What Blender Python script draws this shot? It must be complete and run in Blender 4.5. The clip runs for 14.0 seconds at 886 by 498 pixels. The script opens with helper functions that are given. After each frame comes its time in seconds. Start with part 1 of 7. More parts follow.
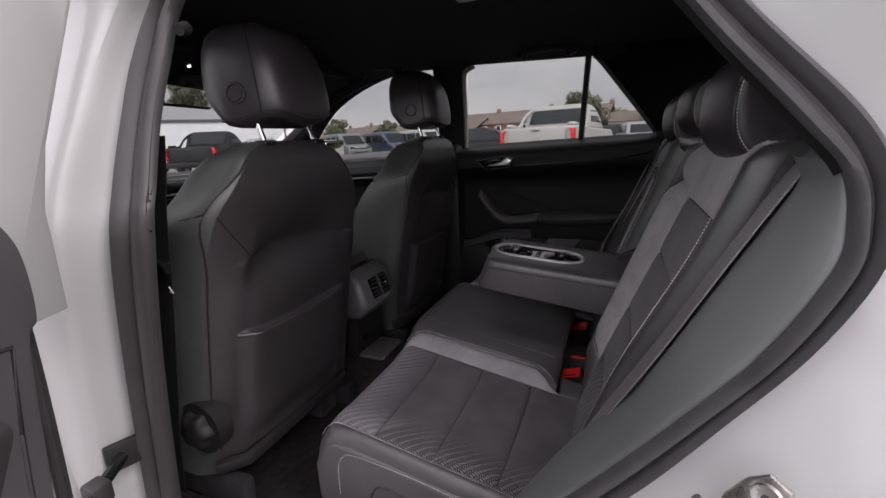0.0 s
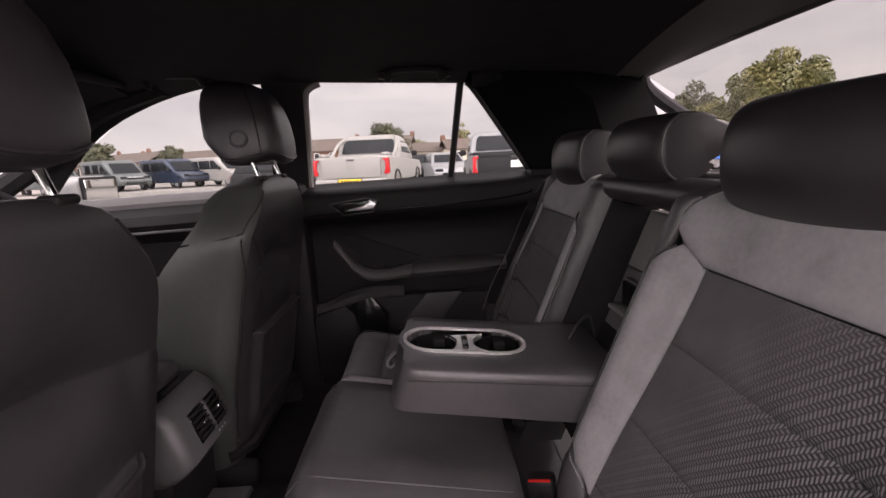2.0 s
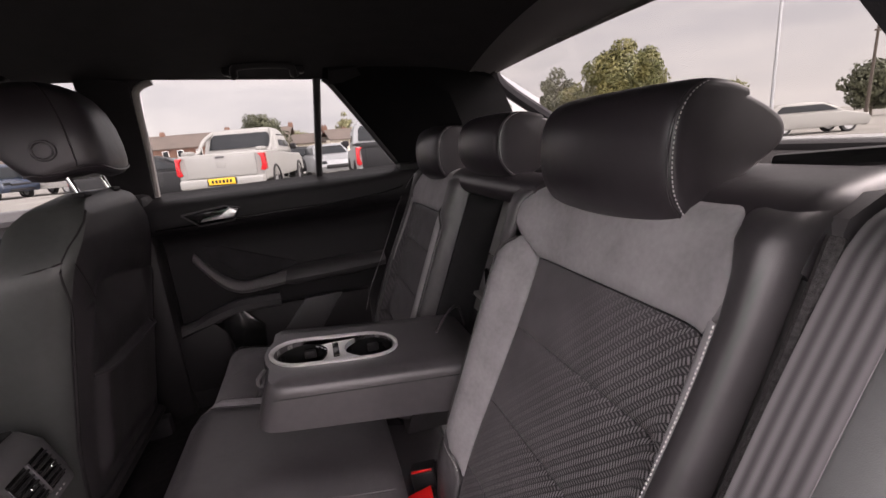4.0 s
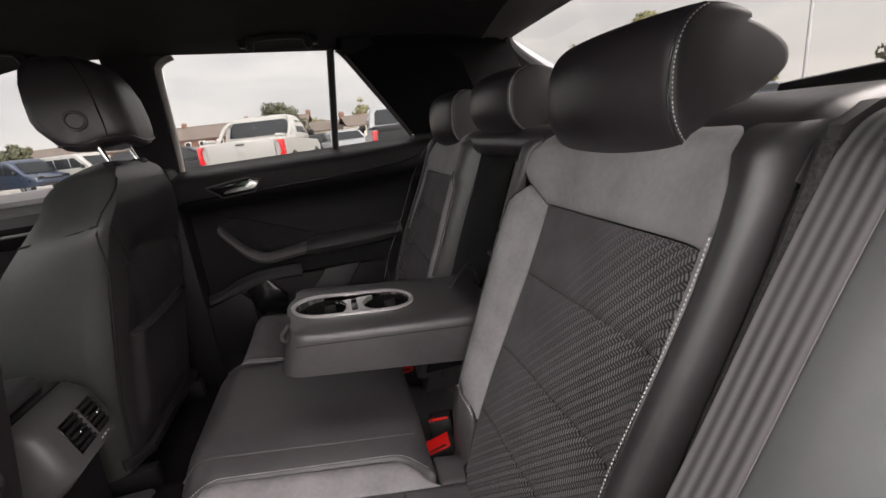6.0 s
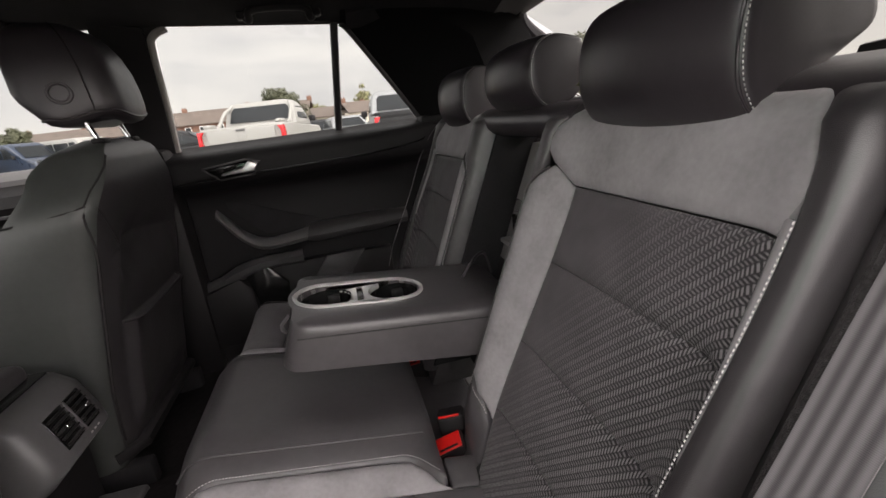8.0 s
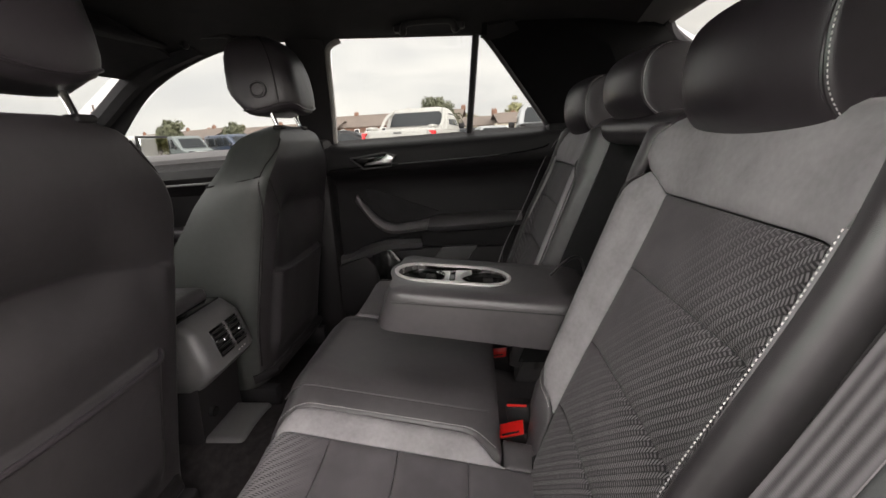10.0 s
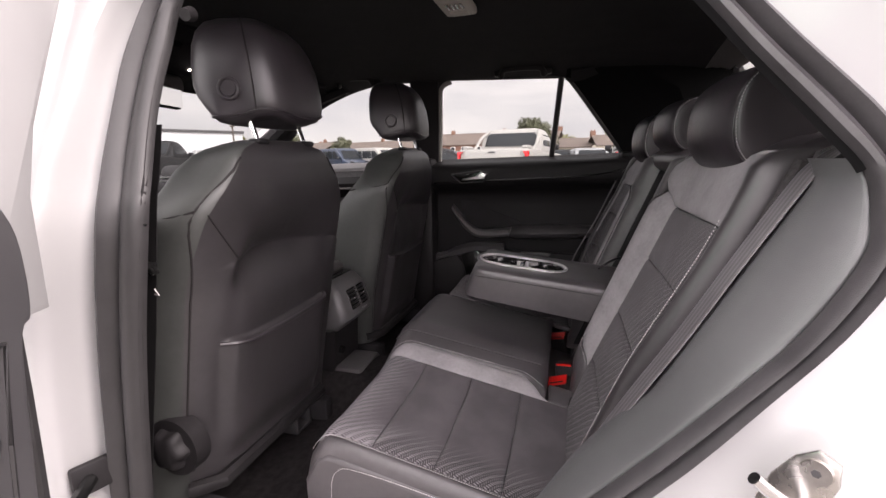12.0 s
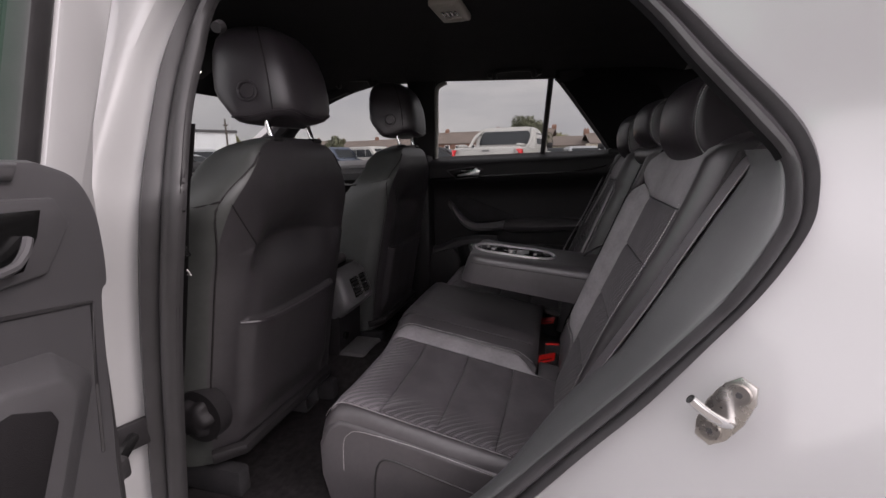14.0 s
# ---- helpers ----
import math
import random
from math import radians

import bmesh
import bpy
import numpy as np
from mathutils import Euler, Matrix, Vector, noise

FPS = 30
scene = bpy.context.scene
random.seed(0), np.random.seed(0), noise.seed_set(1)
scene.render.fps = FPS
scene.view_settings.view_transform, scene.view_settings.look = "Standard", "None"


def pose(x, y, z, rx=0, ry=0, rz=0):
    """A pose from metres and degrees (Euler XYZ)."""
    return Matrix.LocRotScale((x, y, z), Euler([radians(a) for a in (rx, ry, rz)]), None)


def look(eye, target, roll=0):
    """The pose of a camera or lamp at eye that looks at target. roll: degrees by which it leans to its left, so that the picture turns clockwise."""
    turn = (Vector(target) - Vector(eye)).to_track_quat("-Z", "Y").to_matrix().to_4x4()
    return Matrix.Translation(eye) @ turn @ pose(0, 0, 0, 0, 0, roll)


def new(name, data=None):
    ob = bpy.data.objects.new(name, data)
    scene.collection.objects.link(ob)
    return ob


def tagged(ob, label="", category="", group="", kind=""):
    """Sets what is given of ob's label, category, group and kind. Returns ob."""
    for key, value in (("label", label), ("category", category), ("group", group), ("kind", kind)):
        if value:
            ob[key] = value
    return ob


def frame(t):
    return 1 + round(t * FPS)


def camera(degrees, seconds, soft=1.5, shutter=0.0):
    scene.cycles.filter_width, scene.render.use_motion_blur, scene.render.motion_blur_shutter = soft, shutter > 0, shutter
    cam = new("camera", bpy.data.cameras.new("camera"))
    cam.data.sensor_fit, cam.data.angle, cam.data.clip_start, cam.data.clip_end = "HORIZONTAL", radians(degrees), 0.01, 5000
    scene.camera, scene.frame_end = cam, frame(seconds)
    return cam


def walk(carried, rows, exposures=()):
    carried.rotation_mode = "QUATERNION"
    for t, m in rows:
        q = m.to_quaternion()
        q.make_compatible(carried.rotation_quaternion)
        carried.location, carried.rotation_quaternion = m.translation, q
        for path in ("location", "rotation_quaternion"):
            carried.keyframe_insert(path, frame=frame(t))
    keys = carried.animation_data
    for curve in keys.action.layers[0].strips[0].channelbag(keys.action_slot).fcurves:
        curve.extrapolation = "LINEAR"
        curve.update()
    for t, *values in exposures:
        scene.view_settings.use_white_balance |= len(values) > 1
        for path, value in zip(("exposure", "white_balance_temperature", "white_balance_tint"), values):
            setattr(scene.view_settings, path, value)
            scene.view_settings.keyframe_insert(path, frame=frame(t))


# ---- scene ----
cam = camera(91.8, 14.0)

EXPOSURES = [
    (0.0, 0.50, 6400, 21), (0.5, 0.98, 6450, 21), (1.0, 1.2, 6600, 23), (1.5, 1.22, 6900, 27), (3.0, 1.3, 6900, 31), (5.5, 1.35, 6800, 20),
    (7.0, 1.35, 6900, 18), (9.5, 1.55, 6850, 15), (10.5, 1.6, 6950, 14), (11.0, 1.8, 6950, 15), (11.5, 1.8, 6950, 18), (12.0, 1.46, 6750, 24), (12.5, 0.98, 6550, 23), (13.0, 0.74, 6550, 23), (14.0, 0.46, 6550, 23),
]
PATH = [
    (0, (-0.1484, -1.146, 1.0926), (-0.8999, 0.641, 0.602), -2.86),
    (0.5, (-0.2341, -1.049, 1.0645), (-0.8919, 0.787, 0.6186), -2.50),
    (1, (-0.3185, -0.959, 1.0784), (-0.7953, 0.938, 0.6611), -2.18),
    (1.5, (-0.3808, -0.878, 1.11), (-0.5956, 1.068, 0.7017), -2.16),
    (2, (-0.4077, -0.796, 1.1296), (-0.336, 1.161, 0.7228), -2.47),
    (2.5, (-0.4109, -0.745, 1.1428), (-0.0612, 1.177, 0.7109), -3.22),
    (3, (-0.3943, -0.743, 1.1529), (0.1485, 1.127, 0.6989), -3.94),
    (3.2, (-0.381, -0.752, 1.1581), (0.203, 1.102, 0.6887), -4.42),
    (5.5, (-0.3263, -0.86, 1.1159), (0.0975, 1.024, 0.5966), -6.42),
    (6, (-0.3462, -0.841, 1.102), (0.0981, 1.032, 0.5555), -6.63),
    (6.5, (-0.3599, -0.809, 1.0898), (0.1245, 1.043, 0.5099), -6.82),
    (7, (-0.3641, -0.777, 1.086), (0.1457, 1.059, 0.4776), -7.12),
    (9.3, (-0.3159, -0.819, 1.0702), (-0.2224, 1.102, 0.5209), -3.82),
    (9.5, (-0.3082, -0.83, 1.0648), (-0.2893, 1.096, 0.5238), -3.52),
    (10, (-0.2926, -0.858, 1.0588), (-0.4529, 1.071, 0.5542), -2.80),
    (10.5, (-0.2669, -0.909, 1.0694), (-0.5907, 1.011, 0.6133), -2.05),
    (11, (-0.2369, -0.982, 1.0867), (-0.6861, 0.92, 0.6608), -1.60),
    (11.5, (-0.2353, -1.067, 1.0786), (-0.7545, 0.821, 0.6728), -0.96),
    (12, (-0.233, -1.177, 1.0674), (-0.7836, 0.702, 0.6554), -0.75),
    (12.5, (-0.2216, -1.249, 1.0557), (-0.7704, 0.629, 0.6407), -0.65),
    (13, (-0.2217, -1.267, 1.0548), (-0.7557, 0.614, 0.6358), -0.66),
    (13.5, (-0.2217, -1.268, 1.0538), (-0.7489, 0.614, 0.6324), -0.76),
    (14, (-0.2153, -1.269, 1.0604), (-0.7423, 0.615, 0.642), -0.96),
]
walk(cam, [(t, look(eye, target, roll)) for t, eye, target, roll in PATH], EXPOSURES)

# ---------------------------------------------------------------- light
SUN_ELEV, SUN_AZ = 42.0, 99.0
SUN_DIR = Vector((math.cos(radians(SUN_ELEV)) * math.sin(radians(SUN_AZ)), math.cos(radians(SUN_ELEV)) * math.cos(radians(SUN_AZ)), math.sin(radians(SUN_ELEV))))
world = bpy.data.worlds.new("overcast_sky")
scene.world = world
world.use_nodes = True
wn, wl = world.node_tree.nodes, world.node_tree.links
wn.clear()
w_out = wn.new("ShaderNodeOutputWorld")
w_bg = wn.new("ShaderNodeBackground")
w_sky = wn.new("ShaderNodeTexSky")
w_sky.sky_type = 'NISHITA'
w_sky.sun_disc = False
w_sky.sun_elevation, w_sky.sun_rotation = radians(SUN_ELEV), radians(SUN_AZ)
w_sky.air_density, w_sky.dust_density = 1.0, 3.0
w_bg.inputs[1].default_value = 0.12
w_geo = wn.new("ShaderNodeTexCoord")
w_map = wn.new("ShaderNodeMapping")
w_map.inputs["Scale"].default_value = (1.6, 1.6, 7.0)
w_noise = wn.new("ShaderNodeTexNoise")
w_noise.inputs["Scale"].default_value, w_noise.inputs["Detail"].default_value = 1.6, 7.0
w_noise.inputs["Roughness"].default_value = 0.55
w_ramp = wn.new("ShaderNodeValToRGB")
w_ramp.color_ramp.elements[0].position, w_ramp.color_ramp.elements[0].color = 0.30, (5.6, 5.6, 5.75, 1)
w_ramp.color_ramp.elements[1].position, w_ramp.color_ramp.elements[1].color = 0.68, (8.2, 8.0, 7.7, 1)
w_mix = wn.new("ShaderNodeMix")
w_mix.data_type = 'RGBA'
w_mix.inputs[0].default_value = 0.93
wl.new(w_geo.outputs["Generated"], w_map.inputs[0])
wl.new(w_map.outputs[0], w_noise.inputs["Vector"])
wl.new(w_noise.outputs["Fac"], w_ramp.inputs[0])
wl.new(w_sky.outputs[0], w_mix.inputs["A"])
wl.new(w_ramp.outputs[0], w_mix.inputs["B"])
w_dir = wn.new("ShaderNodeVectorMath")
w_dir.operation = 'DOT_PRODUCT'
w_dir.inputs[1].default_value = (-0.02, -0.94, 0.34)
wl.new(w_geo.outputs["Generated"], w_dir.inputs[0])
w_mr = wn.new("ShaderNodeMapRange")
w_mr.interpolation_type = 'SMOOTHSTEP'
w_mr.inputs["From Min"].default_value, w_mr.inputs["From Max"].default_value = -0.2, 1.0
w_mr.inputs["To Min"].default_value, w_mr.inputs["To Max"].default_value = 0.52, 2.75
wl.new(w_dir.outputs["Value"], w_mr.inputs["Value"])
w_mul = wn.new("ShaderNodeVectorMath")
w_mul.operation = 'SCALE'
wl.new(w_mix.outputs["Result"], w_mul.inputs[0])
wl.new(w_mr.outputs[0], w_mul.inputs["Scale"])
wl.new(w_mul.outputs[0], w_bg.inputs[0])
wl.new(w_bg.outputs[0], w_out.inputs[0])

sun = new("sun", bpy.data.lights.new("sun", 'SUN'))
sun.data.energy, sun.data.angle, sun.data.color = 2.0, radians(26), (1.0, 0.97, 0.93)
sun.matrix_world = look(SUN_DIR * 20, (0, 0, 0))


# ---------------------------------------------------------------- materials
def mat(name, base, rough=0.5, metal=0.0, var=0.25, scale=30.0, grain=0.0, grain_scale=600.0, spec=0.5,
        coat=0.0, base2=None, wear=0.1, sheen=0.0, coords="Object", detail_scale=None, crease=0.0):
    """A node material: base colour with stains at one scale and grain at a finer one, roughness wear and bump."""
    m = bpy.data.materials.new(name)
    m.use_nodes = True
    n, l = m.node_tree.nodes, m.node_tree.links
    b = n["Principled BSDF"]
    tc = n.new("ShaderNodeTexCoord")
    n1 = n.new("ShaderNodeTexNoise")
    n1.inputs["Scale"].default_value, n1.inputs["Detail"].default_value = scale, 6.0
    l.new(tc.outputs[coords], n1.inputs["Vector"])
    n2 = n.new("ShaderNodeTexNoise")
    n2.inputs["Scale"].default_value, n2.inputs["Detail"].default_value = detail_scale or scale * 9, 3.0
    l.new(tc.outputs[coords], n2.inputs["Vector"])
    ad = n.new("ShaderNodeMath")
    ad.operation = 'MULTIPLY_ADD'
    l.new(n2.outputs["Fac"], ad.inputs[0])
    ad.inputs[1].default_value = 0.4
    l.new(n1.outputs["Fac"], ad.inputs[2])
    rp = n.new("ShaderNodeValToRGB")
    rp.color_ramp.elements[0].position, rp.color_ramp.elements[1].position = 0.45, 0.95
    c2 = base2 or tuple(min(1, c * (1 + var)) for c in base)
    rp.color_ramp.elements[0].color = tuple(c * (1 - var) for c in base) + (1,) if not base2 else tuple(base) + (1,)
    rp.color_ramp.elements[1].color = tuple(c2) + (1,)
    l.new(ad.outputs[0], rp.inputs[0])
    l.new(rp.outputs[0], b.inputs["Base Color"])
    mr = n.new("ShaderNodeMapRange")
    mr.inputs["To Min"].default_value, mr.inputs["To Max"].default_value = max(0, rough - wear), min(1, rough + wear)
    l.new(n1.outputs["Fac"], mr.inputs["Value"])
    l.new(mr.outputs[0], b.inputs["Roughness"])
    b.inputs["Metallic"].default_value = metal
    b.inputs["Specular IOR Level"].default_value = spec
    b.inputs["Coat Weight"].default_value = coat
    b.inputs["Coat Roughness"].default_value = 0.06
    if sheen:
        b.inputs["Sheen Weight"].default_value = sheen
        b.inputs["Sheen Roughness"].default_value = 0.4
    if grain:
        v = n.new("ShaderNodeTexVoronoi")
        v.inputs["Scale"].default_value = grain_scale
        l.new(tc.outputs[coords], v.inputs["Vector"])
        bp = n.new("ShaderNodeBump")
        bp.inputs["Strength"].default_value, bp.inputs["Distance"].default_value = grain, 0.0006
        l.new(v.outputs["Distance"], bp.inputs["Height"])
        if crease:
            n3 = n.new("ShaderNodeTexNoise")
            n3.inputs["Scale"].default_value, n3.inputs["Detail"].default_value, n3.inputs["Distortion"].default_value = 16.0, 2.0, 0.8
            l.new(tc.outputs[coords], n3.inputs["Vector"])
            b3 = n.new("ShaderNodeBump")
            b3.inputs["Strength"].default_value, b3.inputs["Distance"].default_value = crease, 0.006
            l.new(n3.outputs["Fac"], b3.inputs["Height"])
            l.new(b3.outputs[0], bp.inputs["Normal"])
        l.new(bp.outputs[0], b.inputs["Normal"])
    return m


def math_node(n, l, op, a, b=None):
    k = n.new("ShaderNodeMath")
    k.operation = op
    for i, s in enumerate((a, b)):
        if s is None:
            continue
        if isinstance(s, (int, float)):
            k.inputs[i].default_value = s
        else:
            l.new(s, k.inputs[i])
    return k.outputs[0]


def soft_node(n, l, v, a, c):
    k = n.new("ShaderNodeMapRange")
    k.interpolation_type = 'SMOOTHSTEP'
    k.inputs["From Min"].default_value, k.inputs["From Max"].default_value = a, c
    l.new(v, k.inputs["Value"])
    return k.outputs[0]


def weave_mat(name, dark, light, plain, row, dash, fade):
    """Chunky herringbone cloth: rows of slanted yarns that lean in turn to either side; the pattern fades to plain cloth where fade(u, v) is 0."""
    m = bpy.data.materials.new(name)
    m.use_nodes = True
    n, l = m.node_tree.nodes, m.node_tree.links
    b = n["Principled BSDF"]
    uv = n.new("ShaderNodeUVMap")
    sp = n.new("ShaderNodeSeparateXYZ")
    l.new(uv.outputs[0], sp.inputs[0])
    ca, sa = math.cos(radians(45)), math.sin(radians(45))
    along = math_node(n, l, 'ADD', math_node(n, l, 'MULTIPLY', sp.outputs[0], ca), math_node(n, l, 'MULTIPLY', sp.outputs[1], sa))
    across = math_node(n, l, 'SUBTRACT', math_node(n, l, 'MULTIPLY', sp.outputs[1], ca), math_node(n, l, 'MULTIPLY', sp.outputs[0], sa))
    r = math_node(n, l, 'DIVIDE', across, row)
    fr = math_node(n, l, 'FRACT', r)
    par = math_node(n, l, 'MODULO', math_node(n, l, 'FLOOR', r), 2.0)
    sgn = math_node(n, l, 'SUBTRACT', math_node(n, l, 'MULTIPLY', par, 2.0), 1.0)
    lean = math_node(n, l, 'MULTIPLY', math_node(n, l, 'MULTIPLY', fr, sgn), 0.75)
    ph = math_node(n, l, 'ADD', math_node(n, l, 'DIVIDE', along, dash), lean)
    s = math_node(n, l, 'SINE', math_node(n, l, 'MULTIPLY', ph, 2 * math.pi))
    edge = math_node(n, l, 'SINE', math_node(n, l, 'MULTIPLY', fr, math.pi))
    nz = n.new("ShaderNodeTexNoise")
    nz.inputs["Scale"].default_value, nz.inputs["Detail"].default_value = 420.0, 3.0
    l.new(uv.outputs[0], nz.inputs["Vector"])
    big = n.new("ShaderNodeTexNoise")
    big.inputs["Scale"].default_value, big.inputs["Detail"].default_value = 14.0, 4.0
    l.new(uv.outputs[0], big.inputs["Vector"])
    par_k = math_node(n, l, 'MULTIPLY', par, 0.42)
    h = math_node(n, l, 'MULTIPLY', soft_node(n, l, s, -0.5, 0.5), math_node(n, l, 'POWER', edge, 0.4))
    hf = math_node(n, l, 'ADD', h, math_node(n, l, 'MULTIPLY', math_node(n, l, 'SUBTRACT', nz.outputs["Fac"], 0.5), 0.5))
    hc = math_node(n, l, 'ADD', math_node(n, l, 'SUBTRACT', hf, par_k), math_node(n, l, 'MULTIPLY', math_node(n, l, 'SUBTRACT', big.outputs["Fac"], 0.5), 0.5))
    k = fade(n, l, sp.outputs)
    rp = n.new("ShaderNodeValToRGB")
    rp.color_ramp.elements[0].position, rp.color_ramp.elements[1].position = 0.0, 0.8
    rp.color_ramp.elements[0].color, rp.color_ramp.elements[1].color = tuple(dark) + (1,), tuple(light) + (1,)
    l.new(hc, rp.inputs[0])
    rq = n.new("ShaderNodeValToRGB")
    rq.color_ramp.elements[0].position, rq.color_ramp.elements[1].position = 0.35, 0.65
    rq.color_ramp.elements[0].color, rq.color_ramp.elements[1].color = tuple(c * 0.86 for c in plain) + (1,), tuple(c * 1.14 for c in plain) + (1,)
    l.new(big.outputs["Fac"], rq.inputs[0])
    mx = n.new("ShaderNodeMix")
    mx.data_type = 'RGBA'
    l.new(k, mx.inputs[0])
    l.new(rq.outputs[0], mx.inputs["A"])
    l.new(rp.outputs[0], mx.inputs["B"])
    l.new(mx.outputs["Result"], b.inputs["Base Color"])
    b.inputs["Roughness"].default_value = 0.8
    b.inputs["Specular IOR Level"].default_value = 0.25
    b.inputs["Sheen Weight"].default_value = 0.1
    fine = n.new("ShaderNodeTexVoronoi")
    fine.inputs["Scale"].default_value = 1100.0
    l.new(uv.outputs[0], fine.inputs["Vector"])
    bp = n.new("ShaderNodeBump")
    bp.inputs["Strength"].default_value, bp.inputs["Distance"].default_value = 0.55, 0.0012
    l.new(math_node(n, l, 'ADD', math_node(n, l, 'MULTIPLY', hf, k), math_node(n, l, 'MULTIPLY', fine.outputs["Distance"], 0.15)), bp.inputs["Height"])
    l.new(bp.outputs[0], b.inputs["Normal"])
    return m


def fade_back(n, l, uv):
    return soft_node(n, l, math_node(n, l, 'ADD', uv[0], math_node(n, l, 'MULTIPLY', math_node(n, l, 'SUBTRACT', 0.8, uv[1]), 0.55)), 0.25, 0.50)


def fade_seat(n, l, uv):
    side = soft_node(n, l, math_node(n, l, 'ABSOLUTE', uv[0]), 0.47, 0.55)
    return math_node(n, l, 'MAXIMUM', side, soft_node(n, l, math_node(n, l, 'MULTIPLY', uv[1], -1.0), 0.55, 0.64))


def web_mat(name):
    """Belt webbing: fine ribs across and broad bands along; the sheen of reflected windscreen light is put into the
    colour.
    """
    m = mat(name, (0.075, 0.070, 0.074), 0.34, var=0.2, scale=40)
    n, l = m.node_tree.nodes, m.node_tree.links
    b = n["Principled BSDF"]
    uv = n.new("ShaderNodeUVMap")
    sp = n.new("ShaderNodeSeparateXYZ")
    l.new(uv.outputs[0], sp.inputs[0])
    a = math_node(n, l, 'SINE', math_node(n, l, 'MULTIPLY', sp.outputs[0], 2 * math.pi / 0.0102))
    band = n.new("ShaderNodeMix")
    band.data_type = 'RGBA'
    # both band colours raised to include the webbing's sheen
    band.inputs["A"].default_value, band.inputs["B"].default_value = (0.072, 0.068, 0.071, 1), (0.190, 0.180, 0.187, 1)
    l.new(math_node(n, l, 'ADD', math_node(n, l, 'MULTIPLY', a, 0.45), 0.45), band.inputs[0])
    l.new(band.outputs["Result"], b.inputs["Base Color"])
    c = math_node(n, l, 'SINE', math_node(n, l, 'MULTIPLY', sp.outputs[1], 2 * math.pi / 0.0013))
    h = math_node(n, l, 'ADD', math_node(n, l, 'MULTIPLY', a, 0.2), math_node(n, l, 'MULTIPLY', c, 0.6))
    bp = n.new("ShaderNodeBump")
    bp.inputs["Strength"].default_value, bp.inputs["Distance"].default_value = 0.18, 0.0004
    l.new(h, bp.inputs["Height"])
    l.new(bp.outputs[0], b.inputs["Normal"])
    return m


def glass_mat(name, tint, rough=0.0, gloss=0.4):
    m = bpy.data.materials.new(name)
    m.use_nodes = True
    n, l = m.node_tree.nodes, m.node_tree.links
    n.clear()
    o = n.new("ShaderNodeOutputMaterial")
    tr = n.new("ShaderNodeBsdfTransparent")
    tr.inputs[0].default_value = (*tint, 1)
    gl = n.new("ShaderNodeBsdfGlossy")
    gl.inputs["Roughness"].default_value = rough
    fr = n.new("ShaderNodeLayerWeight")
    pw = n.new("ShaderNodeMath")
    pw.operation = 'POWER'
    pw.inputs[1].default_value = 4.0
    l.new(fr.outputs["Facing"], pw.inputs[0])
    ma = n.new("ShaderNodeMath")
    ma.operation = 'MULTIPLY_ADD'
    ma.inputs[1].default_value, ma.inputs[2].default_value = gloss, 0.025
    l.new(pw.outputs[0], ma.inputs[0])
    mx = n.new("ShaderNodeMixShader")
    l.new(ma.outputs[0], mx.inputs[0])
    l.new(tr.outputs[0], mx.inputs[1])
    l.new(gl.outputs[0], mx.inputs[2])
    l.new(mx.outputs[0], o.inputs[0])
    return m


def leaf_mat(name, a, c):
    m = mat(name, a, 0.6, base2=c, scale=0.6, detail_scale=5.0)
    return m


LEATHER = mat("black_leatherette", (0.028, 0.0242, 0.0272), 0.38, var=0.2, scale=9, grain=0.18, grain_scale=1300, wear=0.08, spec=0.6, crease=0.14)
LEATHER_SEAT = mat("seat_leatherette", (0.061, 0.056, 0.059), 0.40, var=0.2, scale=9, grain=0.2, grain_scale=1300, wear=0.08, spec=0.65, crease=0.14)
SEAT_BACK = mat("scuffed_black_leatherette", (0.034, 0.0312, 0.0330), 0.38, var=0.2, scale=9, grain=0.18, grain_scale=1300, wear=0.08, spec=0.6, crease=0.14)


def scuff(m, centre, radius):
    """A dull round rub mark on the leather."""
    n, l = m.node_tree.nodes, m.node_tree.links
    p = n["Principled BSDF"]
    g = n.new("ShaderNodeNewGeometry")
    nz = n.new("ShaderNodeTexNoise")
    nz.inputs["Scale"].default_value, nz.inputs["Detail"].default_value = 45.0, 3.0
    l.new(g.outputs["Position"], nz.inputs["Vector"])
    d = n.new("ShaderNodeVectorMath")
    d.operation = 'DISTANCE'
    d.inputs[1].default_value = centre
    l.new(g.outputs["Position"], d.inputs[0])
    wob = math_node(n, l, 'ADD', d.outputs["Value"], math_node(n, l, 'MULTIPLY', math_node(n, l, 'SUBTRACT', nz.outputs["Fac"], 0.5), radius * 0.9))
    k = n.new("ShaderNodeMapRange")
    k.interpolation_type = 'SMOOTHSTEP'
    k.inputs["From Min"].default_value, k.inputs["From Max"].default_value = radius * 1.15, radius * 0.35
    l.new(wob, k.inputs["Value"])
    old = p.inputs["Roughness"].links[0].from_socket
    mx = n.new("ShaderNodeMix")
    l.new(k.outputs[0], mx.inputs[0])
    l.new(old, mx.inputs[2])
    mx.inputs[3].default_value = 0.72
    l.new(mx.outputs[0], p.inputs["Roughness"])


